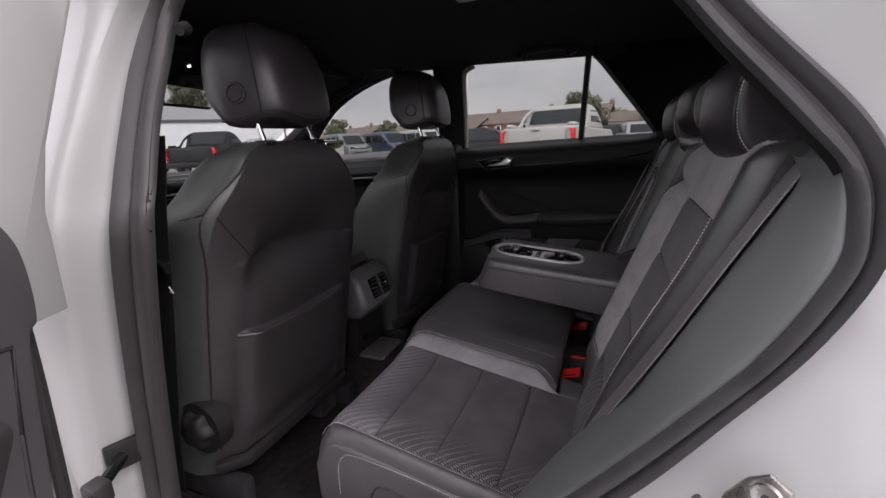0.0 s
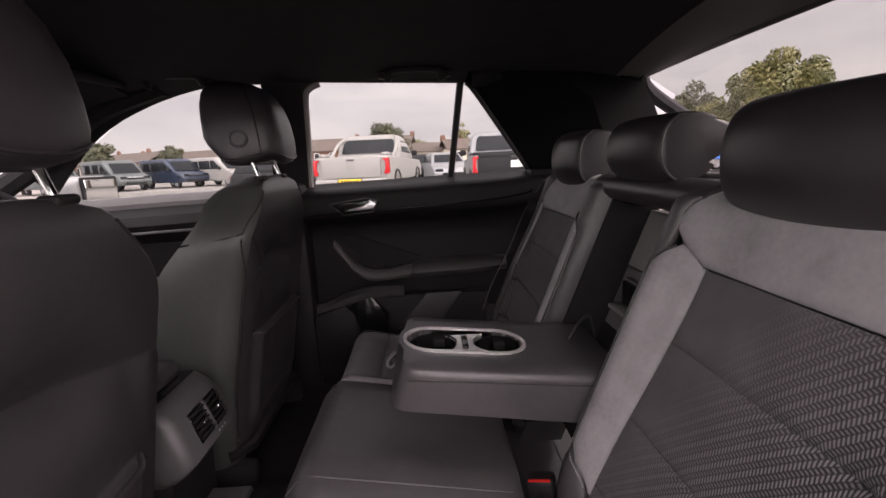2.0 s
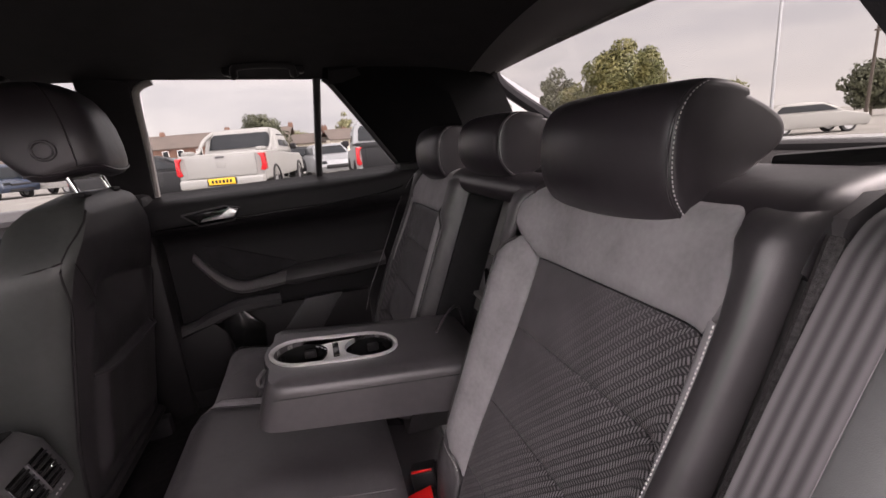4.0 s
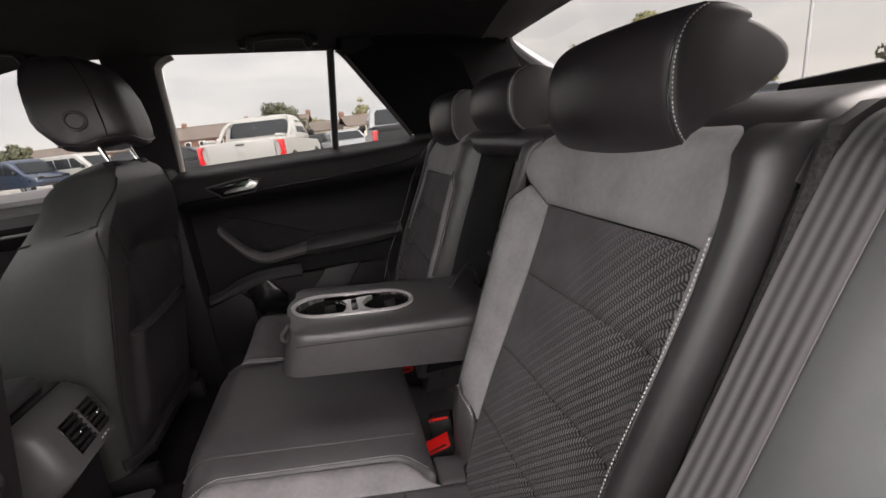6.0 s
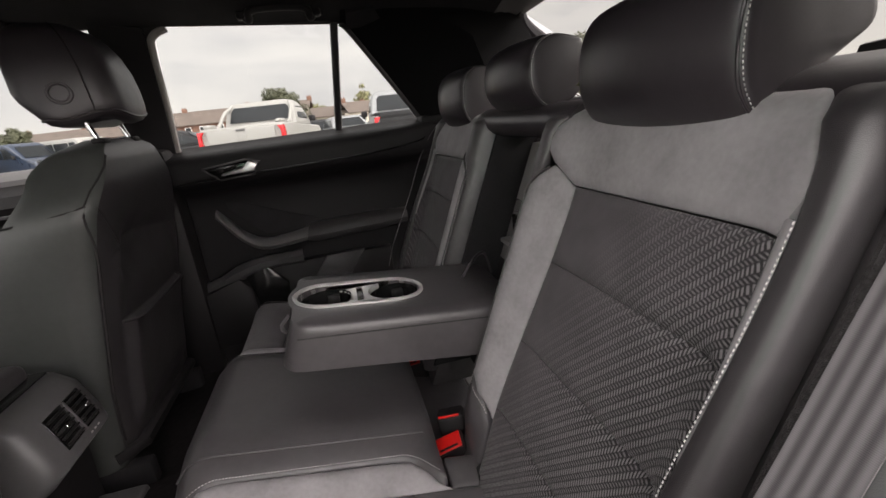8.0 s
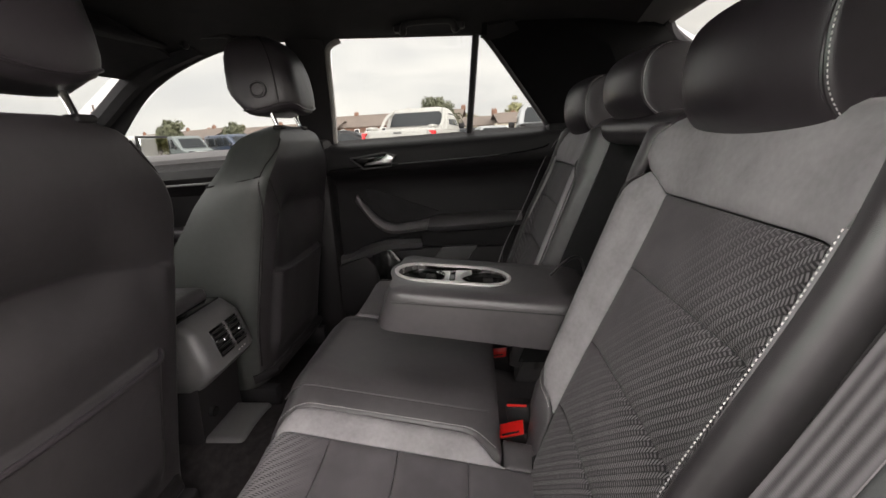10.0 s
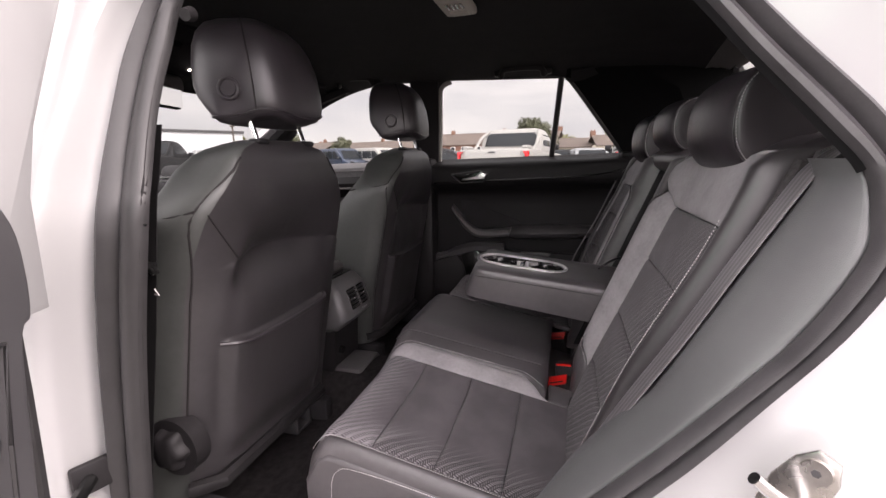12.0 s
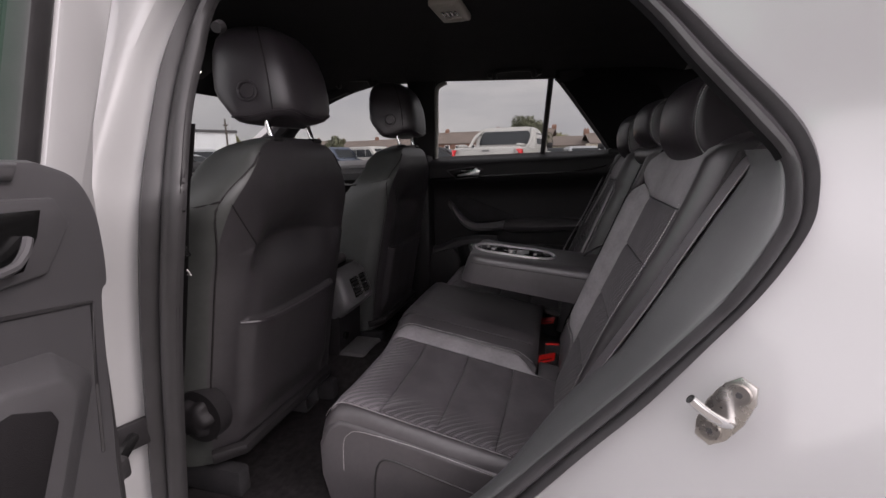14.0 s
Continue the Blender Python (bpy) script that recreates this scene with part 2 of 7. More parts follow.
scuff(SEAT_BACK, (-0.797, -0.478, 1.016), 0.030)
# seat back leather made paler and greener, door light on the flanks included
FLANK_LIT = mat("lit_flank_leatherette", (0.048, 0.0508, 0.048), 0.42, var=0.18, scale=9, grain=0.18, grain_scale=1300, wear=0.08, spec=0.5, crease=0.10)
SUEDE = mat("grey_suede", (0.213, 0.201, 0.210), 0.95, var=0.0, base2=(0.318, 0.302, 0.313), scale=16, grain=0.25, grain_scale=1500, spec=0.15, sheen=0.12)
WEAVE = weave_mat("herringbone_cloth", (0.020, 0.018, 0.0195), (0.185, 0.171, 0.180), (0.080, 0.072, 0.078), 0.0062, 0.0042, fade_back)
WEAVE_SEAT = weave_mat("herringbone_seat_cloth", (0.020, 0.018, 0.0195), (0.210, 0.195, 0.206), (0.084, 0.076, 0.082), 0.0062, 0.0042, fade_seat)
SKI_GREY = mat("pale_grey_hatch_plastic", (0.21, 0.205, 0.20), 0.38, var=0.08, scale=12, grain=0.15, grain_scale=900)
HATCH = mat("satin_grey_plastic", (0.12, 0.115, 0.117), 0.33, var=0.08, scale=12, grain=0.15, grain_scale=900)
# closed door's trim, with the far side's shade put into the colour
DOOR_SHADED = mat("shaded_grained_door_trim", (0.0112, 0.0104, 0.0113), 0.5, spec=0.2, var=0.12, scale=14, grain=0.35, grain_scale=1100)
PLASTIC = mat("grained_black_plastic", (0.016, 0.0148, 0.0156), 0.5, spec=0.24, var=0.12, scale=14, grain=0.35, grain_scale=1100)
PLASTIC_MID = mat("charcoal_plastic", (0.046, 0.044, 0.046), 0.48, var=0.12, scale=12, grain=0.3, grain_scale=1000)
CONSOLE = mat("dark_console_plastic", (0.078, 0.076, 0.077), 0.40, spec=0.55, var=0.12, scale=12, grain=0.3, grain_scale=1000)
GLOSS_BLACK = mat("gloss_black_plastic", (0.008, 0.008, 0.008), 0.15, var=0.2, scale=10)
HEADLINER = mat("black_headliner_cloth", (0.024, 0.0232, 0.0245), 0.95, var=0.2, scale=20, grain=0.4, grain_scale=1400, spec=0.15)
CARPET = mat("black_carpet", (0.019, 0.017, 0.0175), 0.98, var=0.45, scale=60, grain=0.9, grain_scale=700, spec=0.1)
MAT_CARPET = mat("charcoal_mat_carpet", (0.030, 0.026, 0.027), 0.98, var=0.4, scale=60, grain=0.9, grain_scale=700, spec=0.1)
RUBBER = mat("black_rubber_seal", (0.024, 0.0228, 0.0235), 0.5, var=0.15, scale=30, grain=0.15, grain_scale=800)
WHITE_PAINT = mat("white_car_paint", (0.365, 0.365, 0.364), 0.3, var=0.02, scale=3, coat=0.6, wear=0.05)
STEEL = mat("bright_steel", (0.55, 0.53, 0.5), 0.28, metal=1.0, var=0.15, scale=40)
SATIN_DULL = mat("dull_worn_steel", (0.30, 0.29, 0.28), 0.5, metal=1.0, var=0.15, scale=40)
CHROME = mat("satin_chrome", (0.72, 0.72, 0.72), 0.16, metal=1.0, var=0.05, scale=30)
SATIN = mat("satin_metal_trim", (0.70, 0.69, 0.68), 0.36, metal=0.6, var=0.04, scale=40)
ALU = mat("brushed_aluminium", (0.6, 0.6, 0.6), 0.32, metal=1.0, var=0.1, scale=60)
RED = mat("red_buckle_plastic", (0.55, 0.012, 0.01), 0.35, var=0.1, scale=30)
SEAM = mat("dull_plum_seam_thread", (0.011, 0.009, 0.0095), 0.8, var=0.2, scale=80)
TRIM_GREY = mat("pebbled_grey_trim", (0.093, 0.095, 0.096), 0.39, spec=0.6, var=0.10, scale=10, grain=0.25, grain_scale=1100)
# paler copy of the seal rubber: light on the rear seal put into its colour
RUBBER_LIT = mat("lit_rubber_seal", (0.056, 0.053, 0.055), 0.42, var=0.2, scale=30, grain=0.15, grain_scale=800)
# the same rear door trim in its paler tone, for the door in daylight
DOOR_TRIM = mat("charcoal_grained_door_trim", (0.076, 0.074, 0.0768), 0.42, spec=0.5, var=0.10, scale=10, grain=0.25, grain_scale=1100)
PILLAR_BLACK = mat("black_pillar_trim", (0.007, 0.0068, 0.0072), 0.9, spec=0.1, var=0.2, scale=20, grain=0.3, grain_scale=1200)
CHANNEL = mat("grey_window_channel", (0.34, 0.33, 0.31), 0.5, var=0.1, scale=20)
FELT = mat("grey_felt", (0.045, 0.042, 0.043), 0.95, var=0.35, scale=300, grain=0.9, grain_scale=900, spec=0.1, sheen=0.05)
THREAD = mat("pale_thread", (0.52, 0.50, 0.50), 0.8, var=0.15, scale=200)
WEB = web_mat("belt_webbing")
WEB_BLACK = mat("matt_black_webbing", (0.010, 0.0095, 0.010), 0.8, var=0.2, scale=40, grain=0.4, grain_scale=900, spec=0.2)
LAMP_LIT = mat("lit_lamp_lens", (0.8, 0.78, 0.72), 0.4, var=0.02, scale=30)
LAMP_LIT.node_tree.nodes["Principled BSDF"].inputs["Emission Color"].default_value = (1.0, 0.95, 0.85, 1)
LAMP_LIT.node_tree.nodes["Principled BSDF"].inputs["Emission Strength"].default_value = 1.5
LAMP_CREAM = mat("cream_lamp_plastic", (0.5, 0.47, 0.42), 0.5, var=0.05, scale=30)
GLASS = glass_mat("clear_car_glass", (0.86, 0.88, 0.87))
GLASS_REAR = glass_mat("tinted_rear_glass", (0.82, 0.83, 0.81), 0.0, 0.1)
GLASS_GREEN = glass_mat("green_edge_glass", (0.50, 0.68, 0.58))
MIRROR = mat("mirror_silver", (0.85, 0.85, 0.85), 0.02, metal=1.0, var=0.0, wear=0.0)


# ---------------------------------------------------------------- mesh helpers
def finish(name, bm, material, parent=None, label="", smooth=42):
    bmesh.ops.recalc_face_normals(bm, faces=bm.faces[:])
    me = bpy.data.meshes.new(name)
    bm.to_mesh(me)
    bm.free()
    for p in me.polygons:
        p.use_smooth = True
    me.set_sharp_from_angle(angle=radians(smooth))
    me.materials.append(material)
    ob = new(name, me)
    if parent is not None:
        ob.parent = parent
    if label:
        ob["label"] = label
    return ob


def part(name, bm, material, parent, label="", smooth=42):
    return finish(name, bm, material, parent, label, smooth)


def thing(name, label, category, group="", kind="", at=(0, 0, 0)):
    ob = new(name)
    ob.empty_display_size = 0.05
    ob.location = at
    return tagged(ob, label, category, group, kind)


def box(bm, c, s, bev=0.0, seg=2, m=None):
    """A box of size s about c in bm, with rounded edges."""
    r = bmesh.ops.create_cube(bm, size=1.0)
    vs = r["verts"]
    for v in vs:
        v.co = Vector((v.co.x * s[0], v.co.y * s[1], v.co.z * s[2]))
    if bev:
        es = list({e for v in vs for e in v.link_edges})
        g = bmesh.ops.bevel(bm, geom=es, offset=bev, segments=seg, profile=0.5, affect='EDGES')
        vs = list({v for f in g["faces"] for v in f.verts} | {v for v in vs if v.is_valid})
        # all of this island
        seen, todo = set(vs), list(vs)
        while todo:
            for e in todo.pop().link_edges:
                for w in e.verts:
                    if w not in seen:
                        seen.add(w)
                        todo.append(w)
        vs = list(seen)
    mm = Matrix.Translation(c) @ (m or Matrix())
    for v in vs:
        v.co = mm @ v.co
    return bm


def boxes(*specs):
    bm = bmesh.new()
    for s in specs:
        box(bm, *s)
    return bm


def loft(bm, rings, closed=True, caps=True):
    rows = [[bm.verts.new(p) for p in r] for r in rings]
    k = len(rows[0])
    for a, b in zip(rows, rows[1:]):
        for i in range(k if closed else k - 1):
            j = (i + 1) % k
            bm.faces.new((a[i], a[j], b[j], b[i]))
    if caps and closed:
        bm.faces.new(rows[0][::-1])
        bm.faces.new(rows[-1])
    return bm


def tube(bm, pts, r, seg=8, caps=True):
    pts = [Vector(p) for p in pts]
    rings = []
    up = Vector((0.13, 0.31, 0.94)).normalized()
    for i, p in enumerate(pts):
        d = (pts[min(i + 1, len(pts) - 1)] - pts[max(i - 1, 0)]).normalized()
        a = d.cross(up)
        a = a.normalized() if a.length > 1e-4 else d.orthogonal().normalized()
        b = d.cross(a)
        rr = r[i] if isinstance(r, (list, tuple)) else r
        rings.append([p + a * math.cos(t) * rr + b * math.sin(t) * rr for t in [2 * math.pi * k / seg for k in range(seg)]])
    return loft(bm, rings, True, caps)


def cyl(bm, p0, p1, r0, r1=None, seg=20):
    return tube(bm, [p0, p1], [r0, r0 if r1 is None else r1], seg)


def smooth_path(pts, n=6, closed=False):
    """Catmull-Rom through pts."""
    pts = [Vector(p) for p in pts]
    out = []
    m = len(pts)
    for i in range(m if closed else m - 1):
        if closed:
            a, b, c, d = (pts[(i + k) % m] for k in (-1, 0, 1, 2))
        else:
            a, b, c, d = pts[max(i - 1, 0)], pts[i], pts[i + 1], pts[min(i + 2, m - 1)]
        for k in range(n):
            t = k / n
            out.append(0.5 * ((2 * b) + (c - a) * t + (2 * a - 5 * b + 4 * c - d) * t * t + (3 * b - a - 3 * c + d) * t ** 3))
    if not closed:
        out.append(pts[-1])
    return out


def prism(bm, poly, axis, lo, hi, bev=0.0, seg=2):
    """A flat outline pushed from lo to hi along an axis; the outline's two numbers are the other two axes in order."""
    def p3(q, v):
        return {"x": (v, q[0], q[1]), "y": (q[0], v, q[1]), "z": (q[0], q[1], v)}[axis]
    a = [bm.verts.new(p3(q, lo)) for q in poly]
    b = [bm.verts.new(p3(q, hi)) for q in poly]
    k = len(poly)
    fs = [bm.faces.new(a[::-1]), bm.faces.new(b)]
    for i in range(k):
        j = (i + 1) % k
        fs.append(bm.faces.new((a[i], a[j], b[j], b[i])))
    if bev:
        bmesh.ops.recalc_face_normals(bm, faces=fs)
        es = [e for e in fs[0].edges] + [e for e in fs[1].edges]
        bmesh.ops.bevel(bm, geom=es, offset=bev, segments=seg, profile=0.5, affect='EDGES')
    return bm


def sheet(bm, fn, us, vs, thick=0.0):
    """A sheet of points fn(u, v), with a thickness against its own normal; its UVs are u and v."""
    uvl = bm.loops.layers.uv.verify()
    g = [[bm.verts.new(fn(u, v)) for u in us] for v in vs]
    for j in range(len(vs) - 1):
        for i in range(len(us) - 1):
            f = bm.faces.new((g[j][i], g[j][i + 1], g[j + 1][i + 1], g[j + 1][i]))
            for lp, (a, b) in zip(f.loops, ((i, j), (i + 1, j), (i + 1, j + 1), (i, j + 1))):
                lp[uvl].uv = (us[a], vs[b])
    if thick:
        bm.normal_update()
        fs = bm.faces[:]
        r = bmesh.ops.solidify(bm, geom=fs, thickness=thick)
    return bm


def lin(a, b, n):
    return [a + (b - a) * i / (n - 1) for i in range(n)]


def pad(name, surf, lo, hi, v0, v1, puff, material, parent, label="", nu=22, nv=22, skirt=0.012, soft=0.013, swap=False):
    """An upholstery panel on surf(u, v) -> (point, normal), between the borders lo(v) and hi(v), swelling by puff and sinking to the seam all round."""
    bm = bmesh.new()
    uvl = bm.loops.layers.uv.verify()
    sx = [0, 0.015, 0.04, 0.08] + lin(0.14, 0.86, nu - 8) + [0.92, 0.96, 0.985, 1]
    sy = [0, 0.015, 0.04, 0.08] + lin(0.14, 0.86, nv - 8) + [0.92, 0.96, 0.985, 1]
    rows, uvs = [], []
    for b in sy:
        v = v0 + (v1 - v0) * b
        l_, h_ = lo(v), hi(v)
        row, ur = [], []
        for a in sx:
            u = l_ + (h_ - l_) * a
            e = min(a * abs(h_ - l_), (1 - a) * abs(h_ - l_), b * abs(v1 - v0), (1 - b) * abs(v1 - v0))
            d = puff * (1 - math.exp(-e / soft)) - 0.001
            p, nrm = surf(u, v)
            row.append(bm.verts.new(Vector(p) + Vector(nrm) * d))
            ur.append((u, v))
        rows.append(row)
        uvs.append(ur)
    J, I = len(rows), len(rows[0])
    for j in range(J - 1):
        for i in range(I - 1):
            f = bm.faces.new((rows[j][i], rows[j][i + 1], rows[j + 1][i + 1], rows[j + 1][i]))
            for lp, (a, b) in zip(f.loops, ((i, j), (i + 1, j), (i + 1, j + 1), (i, j + 1))):
                lp[uvl].uv = uvs[b][a] if not swap else uvs[b][a][::-1]
    rim = [(0, i) for i in range(I)] + [(j, I - 1) for j in range(1, J)] + [(J - 1, i) for i in range(I - 2, -1, -1)] + [(j, 0) for j in range(J - 2, 0, -1)]
    low = []
    for j, i in rim:
        p, nrm = surf(*uvs[j][i])
        low.append(bm.verts.new(Vector(p) - Vector(nrm) * skirt))
    for k in range(len(rim)):
        q = (k + 1) % len(rim)
        bm.faces.new((rows[rim[k][0]][rim[k][1]], low[k], low[q], rows[rim[q][0]][rim[q][1]]))
    return part(name, bm, material, parent, label, smooth=60)


def stitches(name, pts, parent, step=0.0046, length=0.0027, r=0.00058, up=(0, 0, 1), material=None):
    """A row of single thread stitches along a path."""
    pts = [Vector(p) for p in pts]
    bm = bmesh.new()
    acc = 0.0
    for a, b in zip(pts, pts[1:]):
        d = b - a
        L = d.length
        if L < 1e-6:
            continue
        d /= L
        s = d.cross(Vector(up))
        s = s.normalized() if s.length > 1e-3 else d.orthogonal().normalized()
        n = s.cross(d)
        x = -acc
        while x + step <= L + 1e-9:
            x += step
            if x < 0:
                continue
            c = a + d * x
            e0, e1 = c - d * length / 2, c + d * length / 2
            q = [bm.verts.new(v) for v in (e0 - s * r, e0 + s * r, e1 + s * r, e1 - s * r, c - d * length * 0.25 + n * r * 1.5 - s * r * 0.5,
                                            c - d * length * 0.25 + n * r * 1.5 + s * r * 0.5, c + d * length * 0.25 + n * r * 1.5 + s * r * 0.5,
                                            c + d * length * 0.25 + n * r * 1.5 - s * r * 0.5)]
            for f in ((4, 5, 6, 7), (0, 1, 5, 4), (1, 2, 6, 5), (2, 3, 7, 6), (3, 0, 4, 7)):
                bm.faces.new([q[k] for k in f])
        acc = (acc + L) % step
    return part(name, bm, material or THREAD, parent, "pale contrast stitching")


def with_normal(f, du=1e-3):
    """surf(u, v) with its normal, from a plain point function."""
    def g(u, v):
        p = Vector(f(u, v))
        n = (Vector(f(u + du, v)) - p).cross(Vector(f(u, v + du)) - p)
        return p, n.normalized()
    return g


def sstep(a, b, x):
    t = min(1.0, max(0.0, (x - a) / (b - a)))
    return t * t * (3 - 2 * t)


# ---------------------------------------------------------------- car shell
def side_y(z):
    """Half width of the cabin's inner side at a height: upright below the sill, leaning in above."""
    return 0.78 if z < 1.06 else 0.78 - 0.5 * (z - 1.06)


def roof_z(x, y):
    return 1.462 - 0.24 * y * y - 0.09 * max(0.0, x + 0.25) ** 1.6 - 0.10 * max(0.0, -0.95 - x) ** 1.5


car = thing("car_body", "white car bodyshell with black cabin trim and open rear door", "car", kind="structure")

# floor with tunnel
bm = bmesh.new()


def floor_pt(u, v):
    t = math.exp(-(u / 0.13) ** 4)
    return (v, u, 0.33 + 0.065 * t - 0.03 * sstep(-0.75, -1.0, v) * (1 - t))


sheet(bm, floor_pt, lin(-0.76, 0.76, 40), lin(-2.1, -0.1, 24), 0.02)
part("floor", bm, CARPET, car, "black carpet floor with low centre tunnel")

# headliner and roof skin
bm = bmesh.new()
sheet(bm, lambda u, v: (v, u, roof_z(v, u)), lin(-0.60, 0.60, 25), lin(-1.30, 0.20, 29), 0.012)
part("headliner", bm, HEADLINER, car, "black cloth headliner")
bm = bmesh.new()
sheet(bm, lambda u, v: (v, u, roof_z(v, u) + 0.05), lin(-0.66, 0.66, 21), lin(-1.32, 0.285, 25), 0.006)
part("roof_skin", bm, WHITE_PAINT, car)

# outer lower shell that closes the place round the cabin
bm = bmesh.new()
box(bm, (-1.0, 0.86, 0.68), (2.4, 0.05, 0.72), 0.02)
part("side_skin", bm, WHITE_PAINT, car)
bm = bmesh.new()
box(bm, (-1.75, -0.84, 0.68), (1.6, 0.05, 0.70), 0.02)
part("front_side_skin", bm, WHITE_PAINT, car)
bm = boxes(((-2.45, 0, 0.72), (0.85, 1.60, 0.50), 0.10, 4))
part("bonnet", bm, WHITE_PAINT, car)
bm = boxes(((-2.08, 0, 0.62), (0.04, 1.5, 0.62), 0.01))
part("bulkhead", bm, PLASTIC, car)
bm = boxes(((0.98, 0, 0.70), (0.05, 1.56, 0.76), 0.02), ((0.45, 0, 0.36), (1.10, 1.5, 0.04), 0.01))
part("tail_panel", bm, WHITE_PAINT, car)
bm = boxes(((-0.40, -0.80, 0.31), (1.2, 0.12, 0.09), 0.02), ((-0.9, 0.80, 0.31), (2.3, 0.12, 0.09), 0.02))
part("rocker", bm, WHITE_PAINT, car)
part("sill_trim", boxes(((-0.45, 0.722, 0.365), (1.25, 0.085, 0.11), 0.02, 3)), PLASTIC, car, "black plastic sill trim")
bm = bmesh.new()
sheet(bm, lambda u, v: (v, u, 0.27), lin(-0.80, 0.80, 3), lin(-2.1, 1.0, 3), 0.02)
part("underbody", bm, PLASTIC, car)


def quad_strip(name, a, b, material, parent, thick=0.012, label=""):
    """A band between two curves of as many points each."""
    bm = bmesh.new()
    va, vb = [bm.verts.new(p) for p in a], [bm.verts.new(p) for p in b]
    for i in range(len(va) - 1):
        bm.faces.new((va[i], va[i + 1], vb[i + 1], vb[i]))
    bm.normal_update()
    if thick:
        bmesh.ops.solidify(bm, geom=bm.faces[:], thickness=thick)
    return part(name, bm, material, parent, label)


def on_side(x, z, sgn=1, inset=0.0):
    return (x, sgn * (side_y(z) - inset), z)


# far side above the sill: roof rail, pillars and window divider
RAIL = [(-1.70, 1.06), (-1.45, 1.245), (-1.20, 1.345), (-0.95, 1.387), (-0.755, 1.381), (-0.281, 1.364), (-0.24, 1.34), (-0.044, 1.09)]
RAIL_T = RAIL[:6] + [(-0.245, 1.360)]
rail_lo = smooth_path([on_side(x, z) for x, z in RAIL_T], 5)
rail_hi = smooth_path([(x, 0.565, roof_z(x, 0.565) + 0.004) if x > -1.3 else (x - 0.02, 0.60 + (-1.3 - x) * 0.28, z + 0.07) for x, z in RAIL_T], 5)
quad_strip("roof_rail_trim", rail_lo, rail_hi, HEADLINER, car, 0.015)
# rear pillar inner trim
cp_out = [on_side(-0.262, 1.362), on_side(-0.182, 1.270), on_side(-0.104, 1.180), on_side(-0.048, 1.105), on_side(-0.025, 1.086)]
cp_in = [(-0.26, 0.565, roof_z(-0.26, 0.565)), (0.00, 0.56, 1.372), (0.12, 0.57, 1.30), (0.17, 0.60, 1.20), (0.16, 0.64, 1.05)]
cp_bk = [(0.19, 0.55, 1.372), (0.285, 0.59, 1.345), (0.34, 0.63, 1.30), (0.40, 0.66, 1.20), (0.42, 0.67, 1.05)]
for s in (1, -1):
    f = [Vector((p[0], p[1] * s, p[2])) for p in cp_out]
    g = [Vector((p[0], p[1] * s, p[2])) for p in cp_in]
    h = [Vector((p[0], p[1] * s, p[2])) for p in cp_bk]
    if s > 0:
        quad_strip("rear_pillar_trim", f, g, PILLAR_BLACK, car, 0.012)
        quad_strip("rear_pillar_trim", g, h, PILLAR_BLACK, car, 0.012)
# far centre pillar
bp_a = [on_side(-0.815, 1.04), on_side(-0.79, 1.20), on_side(-0.765, 1.372)]
bp_b = [on_side(-0.93, 1.04, 1, 0.01), on_side(-0.905, 1.20, 1, 0.01), on_side(-0.88, 1.385, 1, 0.01)]
quad_strip("centre_pillar_trim", [(p[0], p[1] - 0.03, p[2]) for p in bp_a], [(p[0], p[1] - 0.03, p[2]) for p in bp_b], PLASTIC, car, 0.03)
bm = bmesh.new()
box(bm, (-0.875, 0.70, 0.70), (0.12, 0.10, 0.74), 0.02)
part("centre_pillar_foot", bm, PLASTIC, car)

# windscreen pillar and header
for s in (1, -1):
    bm = bmesh.new()
    tube(bm, smooth_path([(-2.02, 0.74 * s, 1.00), (-1.70, 0.71 * s, 1.16), (-1.42, 0.64 * s, 1.315), (-1.18, 0.60 * s, 1.385)], 6), 0.035, 8)
    part("windscreen_pillar", bm, HEADLINER, car)
bm = bmesh.new()
sheet(bm, lambda u, v: (-1.27 - 0.24 * v + 0.03 * v * (u / 0.62) ** 2, u, roof_z(-1.27, u) * (1 - v) + 1.309 * v + 0.012 * math.sin(math.pi * v)), lin(-0.62, 0.62, 17), lin(0, 1.0, 9), 0.012)
part("windscreen_header", bm, HEADLINER, car)


def pane(name, corners, material, parent, label=""):
    bm = bmesh.new()
    bm.faces.new([bm.verts.new(p) for p in corners])
    bm.normal_update()
    bmesh.ops.solidify(bm, geom=bm.faces[:], thickness=0.004)
    ob = part(name, bm, material, parent, label)
    ob.visible_shadow = False
    return ob


windscreen = tagged(pane("windscreen", [(-2.05, -0.70, 1.0), (-2.05, 0.70, 1.0), (-1.36, 0.60, 1.40), (-1.36, -0.60, 1.40)], GLASS, None),
                    "clear sloping windscreen glass above the dashboard", "window", kind="structure")
rear_window = tagged(pane("rear_window", [(0.80, -0.62, 1.075), (0.80, 0.62, 1.075), (0.29, 0.60, 1.372), (0.29, -0.60, 1.372)], GLASS_REAR, None),
                     "lightly tinted rear window behind the headrests", "window", kind="structure")
# tailgate inner frame: top rail and sides round the rear window
bm = bmesh.new()
sheet(bm, lambda u, v: (0.195 + 0.108 * v, u, roof_z(0.2, u) * (1 - v) + (1.366 - 0.012 * (u / 0.6) ** 2) * v), lin(-0.60, 0.60, 17), lin(0, 1, 4), 0.02)
part("tailgate_header", bm, HATCH, car)
